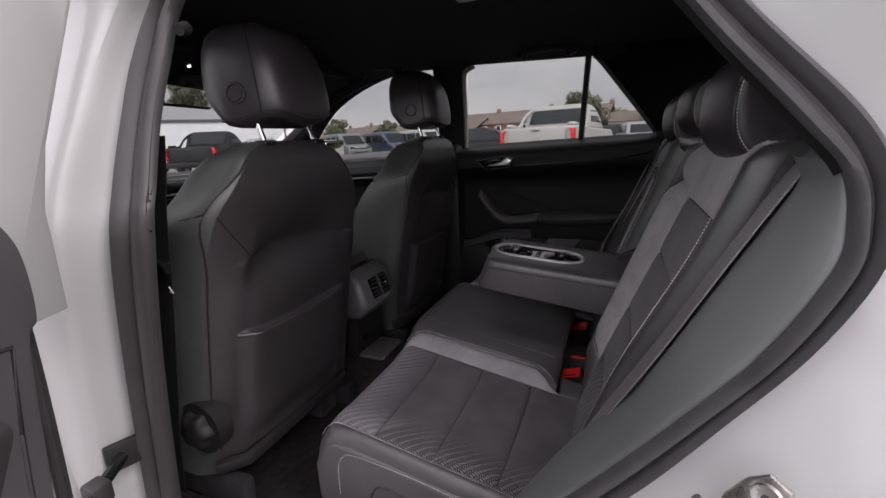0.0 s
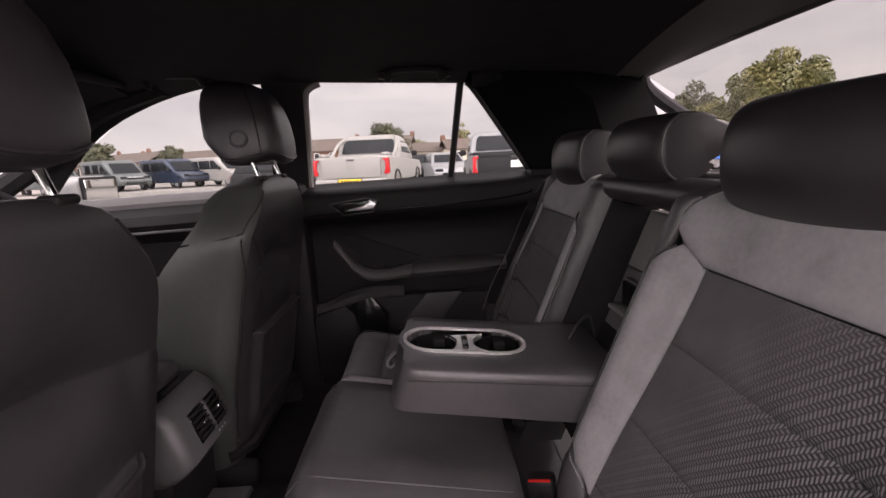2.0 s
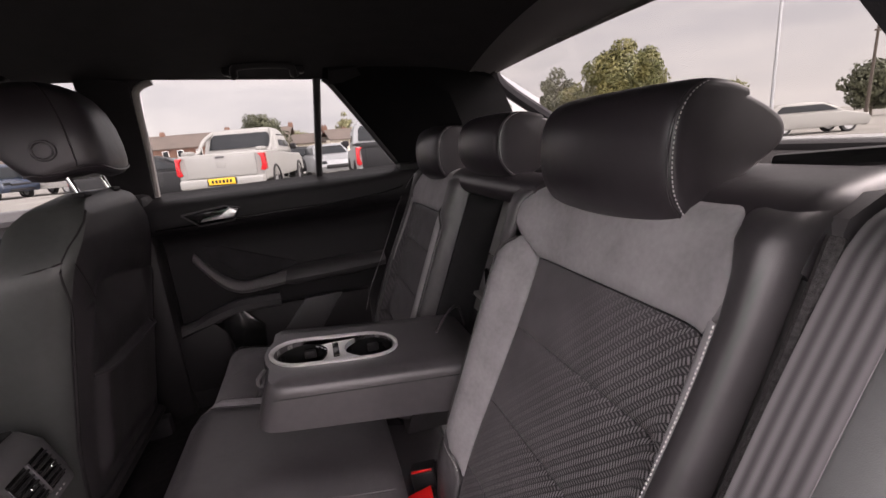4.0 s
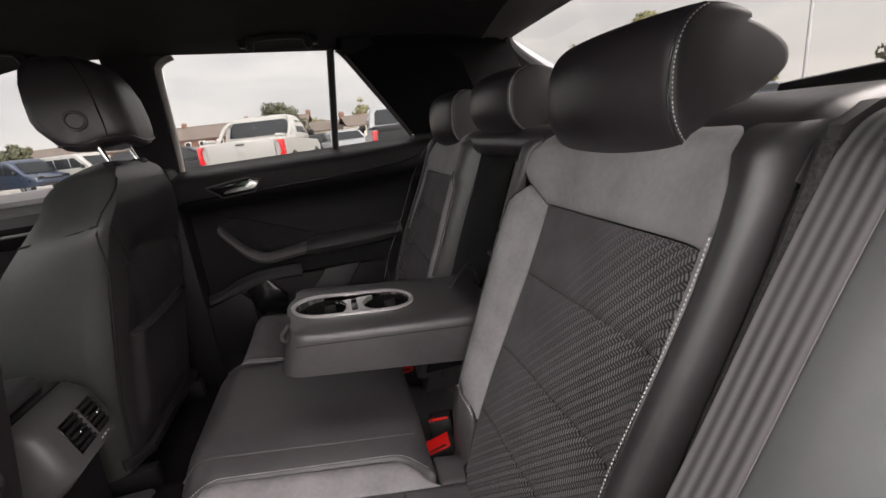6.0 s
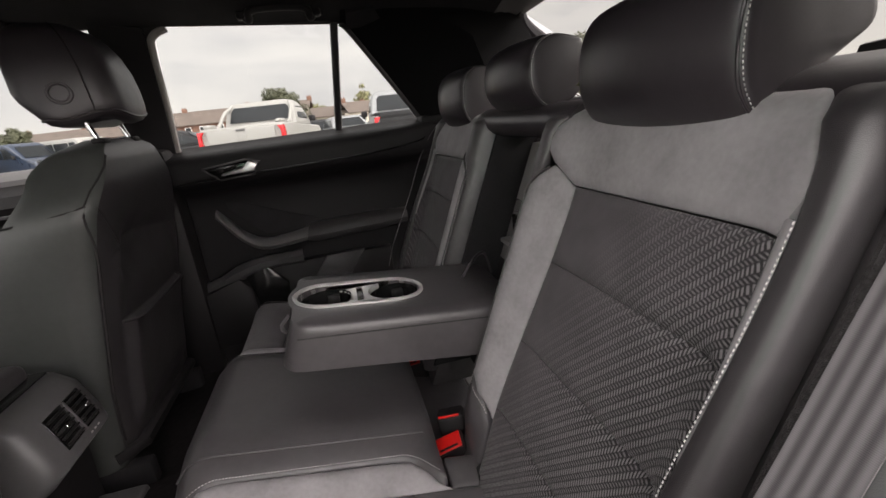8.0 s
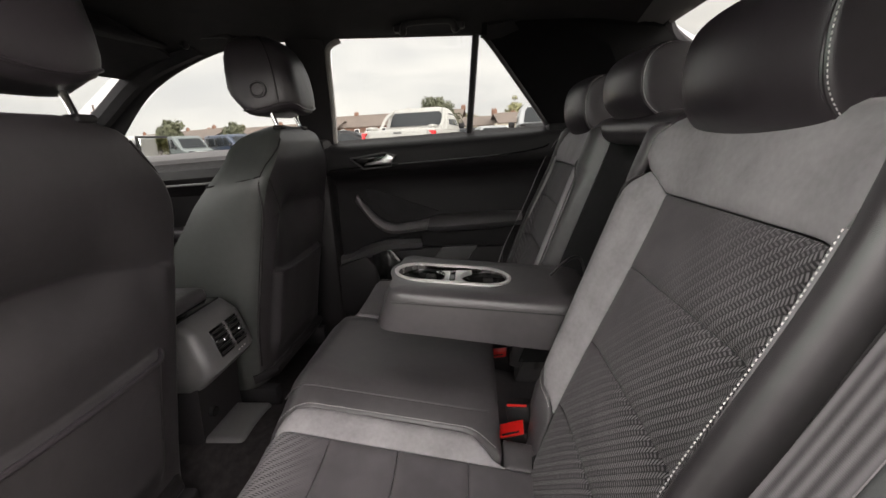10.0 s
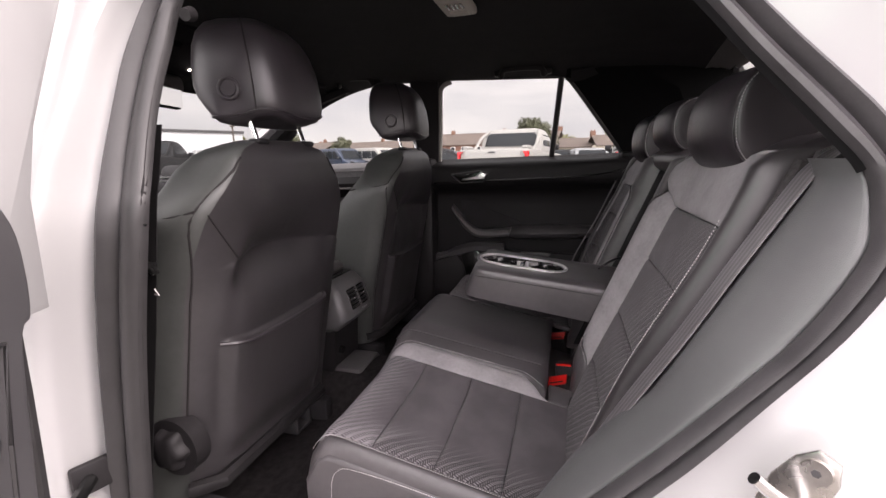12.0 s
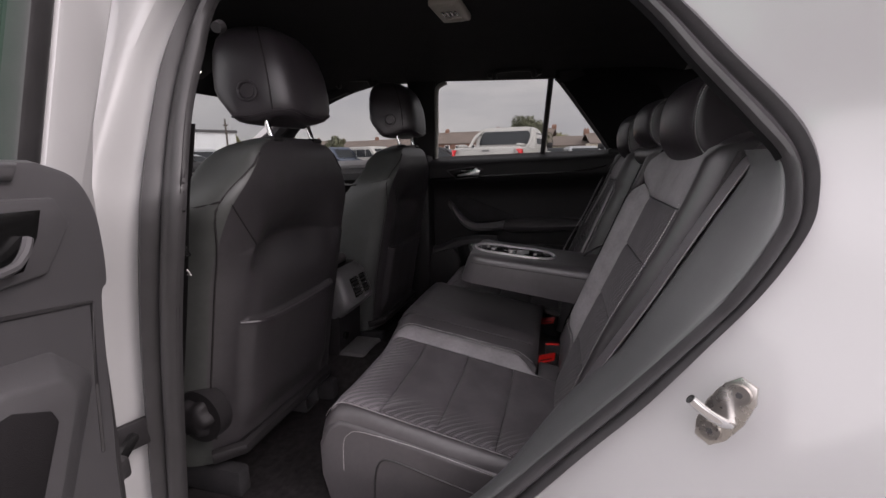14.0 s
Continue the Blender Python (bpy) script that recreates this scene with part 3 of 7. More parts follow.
for s in (1, -1):
    bm = bmesh.new()
    tube(bm, smooth_path([(0.285, 0.52 * s, 1.384), (0.295, 0.615 * s, 1.365), (0.40, 0.675 * s, 1.29), (0.80, 0.70 * s, 1.06)], 5), 0.022, 8)
    part("tailgate_side", bm, HEADLINER, car)
bm = boxes(((0.80, 0, 1.055), (0.08, 1.3, 0.05), 0.02))
part("tailgate_ledge", bm, PLASTIC, car)

# near side door opening
APER_B_IN = [(-0.700, -0.600, 1.385), (-0.770, -0.627, 1.316), (-0.785, -0.659, 1.225), (-0.791, -0.690, 1.136), (-0.783, -0.721, 1.048), (-0.775, -0.742, 0.989), (-0.818, -0.745, 0.773), (-0.862, -0.745, 0.456), (-0.868, -0.745, 0.36)]
APER_B_OUT = [(-0.721, -0.610, 1.400), (-0.811, -0.625, 1.322), (-0.847, -0.657, 1.231), (-0.854, -0.689, 1.139), (-0.854, -0.721, 1.049), (-0.852, -0.745, 0.961), (-0.890, -0.745, 0.764), (-0.928, -0.745, 0.439), (-0.934, -0.745, 0.34)]
APER_C_IN = [(-0.24, -0.615, 1.345), (-0.136, -0.653, 1.243), (-0.074, -0.681, 1.163), (-0.018, -0.705, 1.093), (0.010, -0.719, 1.054), (0.015, -0.733, 1.013), (0.007, -0.745, 0.978), (-0.027, -0.745, 0.907), (-0.078, -0.745, 0.838), (-0.135, -0.745, 0.767), (-0.206, -0.745, 0.683), (-0.288, -0.745, 0.585), (-0.42, -0.745, 0.44), (-0.50, -0.745, 0.36)]
APER_C_OUT = [(-0.20, -0.615, 1.352), (-0.093, -0.655, 1.238), (-0.034, -0.680, 1.166), (0.019, -0.703, 1.101), (0.036, -0.717, 1.059), (0.037, -0.730, 1.024), (0.027, -0.744, 0.984), (-0.002, -0.745, 0.922), (-0.049, -0.745, 0.851), (-0.103, -0.745, 0.772), (-0.171, -0.745, 0.689), (-0.245, -0.745, 0.595), (-0.375, -0.745, 0.44), (-0.46, -0.745, 0.34)]


def seal_strip(name, inner, outer, parent, n=5, rubber=None):
    """Rubber door seal: two rolls with a groove between, following the opening's edge."""
    a, b = smooth_path(inner, n), smooth_path(outer, n)
    bm = bmesh.new()
    rings = []
    for p, q in zip(a, b):
        w = q - p
        o = Vector((0, -1, 0))
        prof = [(0.0, -0.006), (0.0, 0.004), (0.10, 0.013), (0.25, 0.016), (0.40, 0.012), (0.46, 0.004), (0.52, 0.004), (0.60, 0.016), (0.75, 0.024), (0.90, 0.018), (1.0, 0.002), (1.0, -0.006)]
        rings.append([p + w * s + o * h for s, h in prof])
    loft(bm, rings, True, True)
    return part(name, bm, rubber or RUBBER, parent, "black rubber door seal")


seal_strip("door_seal", APER_C_IN, APER_C_OUT, car, 5, RUBBER_LIT)
seal_strip("door_seal", APER_B_IN, APER_B_OUT, car)
seal_strip("door_seal", [APER_B_IN[0], (-0.55, -0.585, 1.402), (-0.40, -0.588, 1.392), APER_C_IN[0]], [APER_B_OUT[0], (-0.55, -0.60, 1.425), (-0.38, -0.60, 1.415), APER_C_OUT[0]], car)

# painted jamb behind the opening, with the quarter panel
qa = smooth_path(APER_C_OUT, 4)
qn = len(qa)
qb, qc, qe, qf, qd = [], [], [], [], []
for i, p in enumerate(qa):
    d = (qa[min(i + 1, qn - 1)] - qa[max(i - 1, 0)]).normalized()
    out = Vector((-d.z, 0, d.x))
    if out.x < 0:
        out = -out
    k = sstep(1.32, 1.05, p.z)
    qb.append(p + out * (0.026 + 0.014 * k) + Vector((0, -0.012 - 0.008 * k, 0)))
    qc.append(p + out * (0.055 + 0.045 * k) + Vector((0, -0.030 - 0.026 * k, 0)))
    qe.append(p + out * (0.070 + 0.062 * k) + Vector((0, -0.038 - 0.036 * k, 0)))
    qf.append(p + out * (0.090 + 0.105 * k) + Vector((0, -0.056 - 0.078 * k, 0)))
    qd.append(p + out * (0.105 + 0.125 * k) + Vector((0, -0.058 - 0.088 * k, 0)))
bm = bmesh.new()
rows = [[bm.verts.new(p) for p in r] for r in (qa, qb, qc, qe, qf, qd)]
far_row = [bm.verts.new((max(p.x + 0.02, 0.15) + 0.75, -0.80 - 0.06 * sstep(1.3, 1.0, p.z), p.z + (0.02 if p.z > 1.2 else 0))) for p in qd]
mid_row = [bm.verts.new((p.x + 0.12, min(p.y - 0.012, -0.70), p.z)) for p in qd]
rows += [mid_row, far_row]
for a, b in zip(rows, rows[1:]):
    for i in range(qn - 1):
        bm.faces.new((a[i], a[i + 1], b[i + 1], b[i]))
quarter = part("quarter_panel", bm, WHITE_PAINT, car, "white painted door jamb and quarter panel", smooth=70)
sm = quarter.modifiers.new("smooth", 'SUBSURF')
sm.levels = sm.render_levels = 2

# painted near centre pillar
pb = smooth_path(APER_B_OUT, 4)
bm = bmesh.new()
r0 = [bm.verts.new(p) for p in pb]
r1 = [bm.verts.new(p + Vector((-0.012, -0.018, 0))) for p in pb]
r2 = [bm.verts.new(p + Vector((-0.008, -0.075 + 0.02 * sstep(1.0, 1.3, p.z), 0))) for p in pb]
r3 = [bm.verts.new(p + Vector((-0.035, -0.100 + 0.03 * sstep(1.0, 1.3, p.z), 0))) for p in pb]
r4 = [bm.verts.new(p + Vector((-0.16, -0.105 + 0.03 * sstep(1.0, 1.3, p.z), 0))) for p in pb]
for a, b in ((r0, r1), (r1, r2), (r2, r3), (r3, r4)):
    for i in range(len(a) - 1):
        bm.faces.new((a[i], a[i + 1], b[i + 1], b[i]))
cpil = part("painted_centre_pillar", bm, WHITE_PAINT, car, "white painted centre pillar", smooth=70)
sm = cpil.modifiers.new("smooth", 'SUBSURF')
sm.levels = sm.render_levels = 2

# near centre pillar inner trim and front near side
bi = smooth_path(APER_B_IN, 4)
quad_strip("centre_pillar_trim", bi, [p + Vector((-0.055, 0.012, 0)) for p in bi], PLASTIC, car, 0.006)
bm = bmesh.new()
tube(bm, [(-0.772, -0.744, 0.986), (-0.800, -0.740, 0.986), (-0.832, -0.731, 0.986)], 0.0016, 6)
part("trim_joint", bm, GLOSS_BLACK, car)
bk = [p for p in bi if p.z > 0.78]
quad_strip("centre_pillar_trim", [p + Vector((-0.055, 0.012, 0)) for p in bk], [p + Vector((-0.13, 0.03, 0)) for p in bk], PLASTIC, car, 0.006)

# near rear side trim: a smooth panel from the seal forward to the belt, dark pillar trim above
ci = smooth_path(APER_C_IN, 4)
lower = [p for p in ci if p.z < 1.066]


def trim_x(z):
    return 0.012 - (1.06 - min(z, 1.06)) * 0.52


bm = bmesh.new()
rows = []
for p in lower:
    q = Vector((min(trim_x(p.z), p.x - 0.012), -0.654 - 0.062 * sstep(0.72, 0.56, p.z), p.z))
    w = q - p
    row = []
    for f, o_ in ((0.0, -0.010), (0.03, -0.003), (0.08, 0.001), (0.16, 0.004), (0.30, 0.007), (0.50, 0.008), (0.75, 0.006), (0.93, 0.002), (1.0, -0.012)):
        row.append(bm.verts.new(p + w * f + Vector((-0.45, -0.9, 0)) * (o_ - 0.006)))
    rows.append(row)
for r, s in zip(rows, rows[1:]):
    for k in range(len(r) - 1):
        bm.faces.new((r[k], r[k + 1], s[k + 1], s[k]))
part("side_trim", bm, TRIM_GREY, car, "pebbled grey plastic side trim", smooth=60)
bm = bmesh.new()
roll_ = smooth_path([(-0.004, 0, 1.040), (0.012, 0, 1.066), (0.040, 0, 1.085), (0.080, 0, 1.094), (0.130, 0, 1.098), (0.160, 0, 1.085)], 5)


def shoulder_pt(u, v):
    k = min(len(roll_) - 1, int(v))
    drop = 0.030 * sstep(0.560, 0.604, u) ** 2
    return (roll_[k].x + drop * 0.8, -u, roll_[k].z - drop)


sheet(bm, shoulder_pt, lin(0.40, 0.604, 24), list(range(len(roll_))), 0.01)
part("shoulder_panel", bm, LEATHER, car, "black padded shoulder beside the headrest", smooth=70)
bm = bmesh.new()
tube(bm, smooth_path([(0.148, -0.455, 1.098), (0.152, -0.55, 1.106), (0.158, -0.655, 1.112)], 5), 0.009, 8)
part("shelf_seal", bm, RUBBER, car)
part("trim_ledge", boxes(((0.19, -0.655, 1.036), (0.30, 0.07, 0.012), 0.005)), PLASTIC, car)
upper = [p for p in ci if p.z > 1.045]
cj = [Vector((p.x + 0.03, p.y + 0.022, p.z + 0.012)) for p in upper]
ck = [Vector((0.33, -0.625, min(p.z + 0.05, 1.345))) for p in upper]
quad_strip("near_pillar_trim", upper, cj, PILLAR_BLACK, car, 0.008)
quad_strip("near_pillar_trim", cj, ck, PILLAR_BLACK, car, 0.008)


# ---------------------------------------------------------------- rear bench
def back_x(z):
    return -0.165 + (z - 0.616) * 0.38


def near_back(u, v):
    """Rear backrest face: u is the distance from the car's middle, v the height."""
    x = back_x(v)
    x -= 0.030 * math.exp(-((u - 0.175) / 0.038) ** 2) * sstep(0.50, 0.62, v)
    x -= (0.034 - 0.017 * sstep(0.74, 0.97, v)) * math.exp(-((u - 0.560) / (0.027 if u < 0.560 else 0.040)) ** 2) * sstep(0.45, 0.6, v)
    x += 0.07 * sstep(0.570, 0.606, u) + 0.06 * sstep(0.152, 0.134, u)
    x += 0.035 * sstep(1.055, 1.09, v)
    return x


def back_surf(s):
    def f(u, v):
        return (near_back(u, v), -s * u, v)
    g = with_normal(f)

    def h(u, v):
        p, n = g(u, v)
        return p, (n if n.x < 0 else -n)
    return h


def rear_backrest(s, label):
    """One outer rear backrest: s is 1 beside the open door and -1 on the other side."""
    t = thing("backrest", label, "seat backrest")
    t.parent = bench
    sf = back_surf(s)
    bm = bmesh.new()
    rings = []
    for z in (0.44, 0.60, 0.80, 1.00, 1.07, 1.085):
        x = back_x(z) + (0.0 if z < 1.08 else 0.03)
        a, b = s * -0.135, s * -0.594
        rings.append([(x + 0.025, a, z), (x + 0.025, b, z), (x + 0.13 - (0.03 if z > 1.08 else 0), b, z), (x + 0.13 - (0.03 if z > 1.08 else 0), a, z)])
    loft(bm, rings)
    part("backrest_shell", bm, LEATHER_SEAT, t)

    def in_l(v):
        return 0.226 + 0.022 * sstep(0.62, 0.95, v)

    def in_r(v):
        return 0.545 - 0.03 * sstep(0.62, 0.45, v) - 0.005 * sstep(0.80, 0.96, v)
    zs = (0.475, 0.625, 0.741, 0.864, 0.968)
    for a, b in zip(zs, zs[1:]):
        pad("woven_insert", sf, in_l, in_r, a, b, 0.0075, WEAVE, t, nu=26, nv=16, soft=0.008)
    # suede wing beside the insert, narrowing to its foot
    def yoke_l(v):
        return in_l(0.968) - 0.062 * math.sin(math.pi * min(1, max(0, (v - 0.968) / 0.107)) * 0.85) ** 0.8

    def yoke_r(v):
        return 0.538 + 0.013 * sstep(0.966, 1.004, v) - 0.022 * sstep(1.008, 1.072, v) - 0.012 * sstep(1.066, 1.078, v) ** 2

    def edge_w(v):
        return 0.002 + 0.010 * sstep(0.74, 0.96, v)

    def wing_o(v):
        return 0.222 - 0.062 * sstep(0.600, 0.665, v) + 0.043 * max(0.0, (v - 0.950) / 0.045) ** 1.8

    def wing_i(v):
        return (in_l(v) if v < 0.968 else yoke_l(v)) - 0.001
    pad("suede_wing", sf, lambda v: min(wing_o(v), wing_i(v) - 0.001), wing_i, 0.605, 0.996, 0.008, SUEDE, t, "grey suede side wing", nu=14, nv=26, soft=0.008)
    # black inner bolster
    pad("inner_bolster", sf, lambda v: 0.132, lambda v: (wing_o(v) if v < 0.995 else yoke_l(v)) - 0.001, 0.475, 1.065, 0.006, LEATHER_SEAT, t, nu=14, nv=22, soft=0.007)
    bm = bmesh.new()
    tube(bm, [sf(wing_o(v) - 0.0005, v)[0] + sf(wing_o(v), v)[1] * 0.004 for v in lin(0.66, 0.993, 40)], 0.0018, 6)
    part("piping", bm, LEATHER_SEAT, t, "black piping")
    stitches("stitching", [sf(wing_o(v) - 0.004, v)[0] + sf(wing_o(v) - 0.004, v)[1] * 0.0036 for v in lin(0.607, 0.70, 24)], t, up=(-1, 0, 0.3))
    # suede yoke under the headrest
    pad("suede_yoke", sf, yoke_l, yoke_r, 0.970, 1.078, 0.007, SUEDE, t, "grey suede yoke", nu=24, nv=14, soft=0.009)
    pad("suede_edge", sf, lambda v: in_r(v) + 0.001, lambda v: in_r(v) + edge_w(v), 0.79, 0.985, 0.0018, SUEDE, t, "narrow grey suede edge", nu=12, nv=26, soft=0.002)
    # outer bolster
    pad("outer_bolster", sf, lambda v: in_r(v) + edge_w(v) * sstep(0.76, 0.80, v) + 0.001 if v < 0.975 else yoke_r(v) + 0.002 + 0.012 * sstep(1.0, 0.975, v), lambda v: 0.585, 0.475, 1.075, 0.006, SEAT_BACK, t, nu=16, nv=34, soft=0.007)
    bm = bmesh.new()
    tube(bm, smooth_path([(back_x(z) + 0.010 - 0.012 * sstep(1.0, 0.8, z), -s * 0.5985, z) for z in lin(0.50, 1.06, 12)], 3), 0.0062, 8)
    part("felt_edge", bm, FELT, t, "fuzzy grey felt edging")
    stitches("stitching", [sf(in_r(v) + edge_w(v) + 0.005, v)[0] + sf(in_r(v) + edge_w(v) + 0.005, v)[1] * 0.0050 for v in lin(0.49, 0.985, 60)], t, up=(-1, 0, 0.3))
    return t


bench = thing("rear_bench", "black rear bench with herringbone cloth, grey suede and leather", "car seat")
rear_backrest(1, "black rear backrest with herringbone cloth and grey suede beside open door")
rear_backrest(-1, "black rear backrest with herringbone cloth and grey suede by closed door")

# middle backrest: recess behind the folded-down armrest
mid = thing("middle_backrest", "dark recess with ski hatch where the armrest folds out", "seat backrest")
mid.parent = bench
bm = bmesh.new()
rings = []
for z in (0.50, 0.75, 1.0):
    x = back_x(z) + 0.105
    rings.append([(x, -0.13, z), (x, 0.13, z), (x + 0.05, 0.13, z), (x + 0.05, -0.13, z)])
loft(bm, rings)
part("recess_panel", bm, HEADLINER, mid)
# black sheets added over the recess sides to keep them as dark as shade
for s in (1, -1):
    bm = bmesh.new()
    loft(bm, [[(back_x(z) + 0.012, s * 0.1275, z), (back_x(z) + 0.115, s * 0.1275, z), (back_x(z) + 0.115, s * 0.1335, z), (back_x(z) + 0.012, s * 0.1335, z)] for z in (0.50, 0.75, 1.045)])
    part("recess_cheek", bm, HEADLINER, mid, "black sheet for the shaded side of the recess")
bm = bmesh.new()
rings = []
for z in (0.888, 1.005):
    x = back_x(z) + 0.092
    rings.append([(x, -0.10, z), (x, 0.10, z), (x + 0.02, 0.10, z), (x + 0.02, -0.10, z)])
loft(bm, rings)
part("ski_hatch", bm, SKI_GREY, mid, "satin grey plastic ski hatch")
bm = bmesh.new()
rings = []
for z in (0.760, 0.884):
    x = back_x(z) + 0.093
    rings.append([(x, -0.10, z), (x, 0.10, z), (x + 0.02, 0.10, z), (x + 0.02, -0.10, z)])
loft(bm, rings)
low = part("hatch_lower", bm, HATCH, mid)
bm = boxes(((back_x(0.835) + 0.090, 0.005, 0.838), (0.012, 0.125, 0.050), 0.003))
part("handle_recess", bm, GLOSS_BLACK, low)
bm = boxes(((back_x(0.812) + 0.076, 0.005, 0.812), (0.030, 0.115, 0.010), 0.003))
part("hatch_handle", bm, SKI_GREY, low)
bm = boxes(((back_x(0.866) + 0.086, 0.005, 0.866), (0.014, 0.130, 0.006), 0.002))
part("recess_lip", bm, HATCH, low)
bm = bmesh.new()
rings = []
for y in lin(-0.205, 0.205, 12):
    c = Vector((back_x(1.04) + 0.005, y, 1.042))
    rings.append([c + Vector((math.cos(a) * 0.045 + 0.03, 0, math.sin(a) * 0.030 + 0.012)) for a in [2 * math.pi * i / 16 for i in range(16)]])
loft(bm, rings)
part("top_roll", bm, LEATHER, mid)

bm = bmesh.new()
tube(bm, smooth_path([(0.090, -0.60, 1.052), (0.086, -0.30, 1.058), (0.084, 0.0, 1.060), (0.086, 0.30, 1.058), (0.090, 0.60, 1.052)], 5), 0.030, 12)
part("top_edge", bm, LEATHER, bench, "black rolled top edge of the backrest")

# three rear headrests
def rear_headrest(y, w, s, label, zoff=0.0, squash=1.0):
    """Wedge shaped headrest resting low on the backrest: a rolled front, sewn sides and a top that runs back."""
    t = thing("rear_headrest", label, "headrest", "rear headrests", at=(0, 0, 0))
    prof = smooth_path([(p[0], p[1], 0) for p in ((-0.012, 1.050), (-0.031, 1.076), (-0.037, 1.108), (-0.034, 1.146), (-0.021, 1.174), (0.004, 1.189), (0.036, 1.187), (0.075, 1.173), (0.108, 1.158), (0.128, 1.142), (0.127, 1.122), (0.100, 1.104), (0.068, 1.084), (0.044, 1.056), (0.012, 1.042))], 4, closed=True)
    prof = [Vector((q.x, 1.19 - (1.19 - q.y) * squash, 0)) for q in prof]
    cx, cz = 0.06, 1.19 - 0.07 * squash

    def ring(e, k, grow=0.0):
        out = []
        for p in prof:
            q = Vector((cx + (p.x - cx) * k + (0.016 * e * e if p.x < cx else 0.0), y + e * w / 2, cz + zoff + (p.y - cz) * k))
            d = Vector((q.x - cx, 0, q.z - cz - zoff)).normalized()
            out.append(q + d * grow)
        return out

    half_ = ((0.0, 1.0), (0.25, 0.999), (0.5, 0.997), (0.70, 0.993), (0.82, 0.988), (0.89, 0.981), (0.935, 0.970), (0.965, 0.953), (0.985, 0.930), (0.997, 0.895), (1.003, 0.82))
    bm = bmesh.new()
    loft(bm, [ring(-e, k) for e, k in half_[:0:-1]] + [ring(e, k) for e, k in half_])
    part("cushion", bm, LEATHER, t, smooth=65)
    edge_ = ring(-0.988, 0.925, 0.0016)
    n = len(edge_)
    seq = [edge_[q % n] for q in range(n - 7, n + 21)]
    stitches("stitching", seq, t, up=(-0.6, -0.8, 0))
    lip = ring(-0.962, 0.954, 0.0004)
    bm = bmesh.new()
    tube(bm, [lip[q % n] for q in range(n - 7, n + 21)], 0.0016, 6)
    part("seam_ridge", bm, LEATHER, t)
    for sg in (1, -1):
        bm = bmesh.new()
        cyl(bm, (0.075, y + sg * 0.06, 1.02 + zoff), (0.070, y + sg * 0.06, 1.09 + zoff), 0.006, seg=12)
        part("post", bm, CHROME, t, "chrome post")
    return t


rear_headrest(-0.354, 0.245, 1, "black leather rear headrest with pale stitching beside open door")
rear_headrest(0.015, 0.215, 1, "black leather middle rear headrest with pale stitching", 0.002, 0.80)
rear_headrest(0.400, 0.235, 1, "black leather rear headrest with pale stitching by closed door")

# ---- bench cushion
def cush_z(y, x, mid_k):
    z = 0.574 - 0.195 * (x + 0.62)
    z -= 0.10 * max(0.0, (-0.615 - x) / 0.07) ** 2.2
    z += mid_k * (0.05 + 0.02 * (x + 0.6)) * 1.0
    return z


def cush_surf(mid_k):
    def f(u, v):
        b = 0.014 * math.exp(-((abs(u) - 0.235) / 0.04) ** 2) + 0.004 * math.exp(-((abs(u) - 0.545) / 0.04) ** 2)
        dip = -0.030 * max(0.0, (abs(u) - 0.562) / 0.028) ** 2
        cr = 0.044 * sstep(0.240, 0.195, abs(u)) if not mid_k else 0.0
        return (v, u, cush_z(u, v, mid_k) + (-0.026 * sstep(0.115, 0.20, abs(u)) if mid_k else b + dip) + cr * 0.5)
    g = with_normal(f)

    def h(u, v):
        p, n = g(u, v)
        return p, (n if n.z > 0 else -n)
    return h


def strip_in(v):
    return 0.196 + 0.051 * sstep(-0.33, -0.256, v) ** 1.5 + 0.03 * sstep(-0.60, -0.66, v)


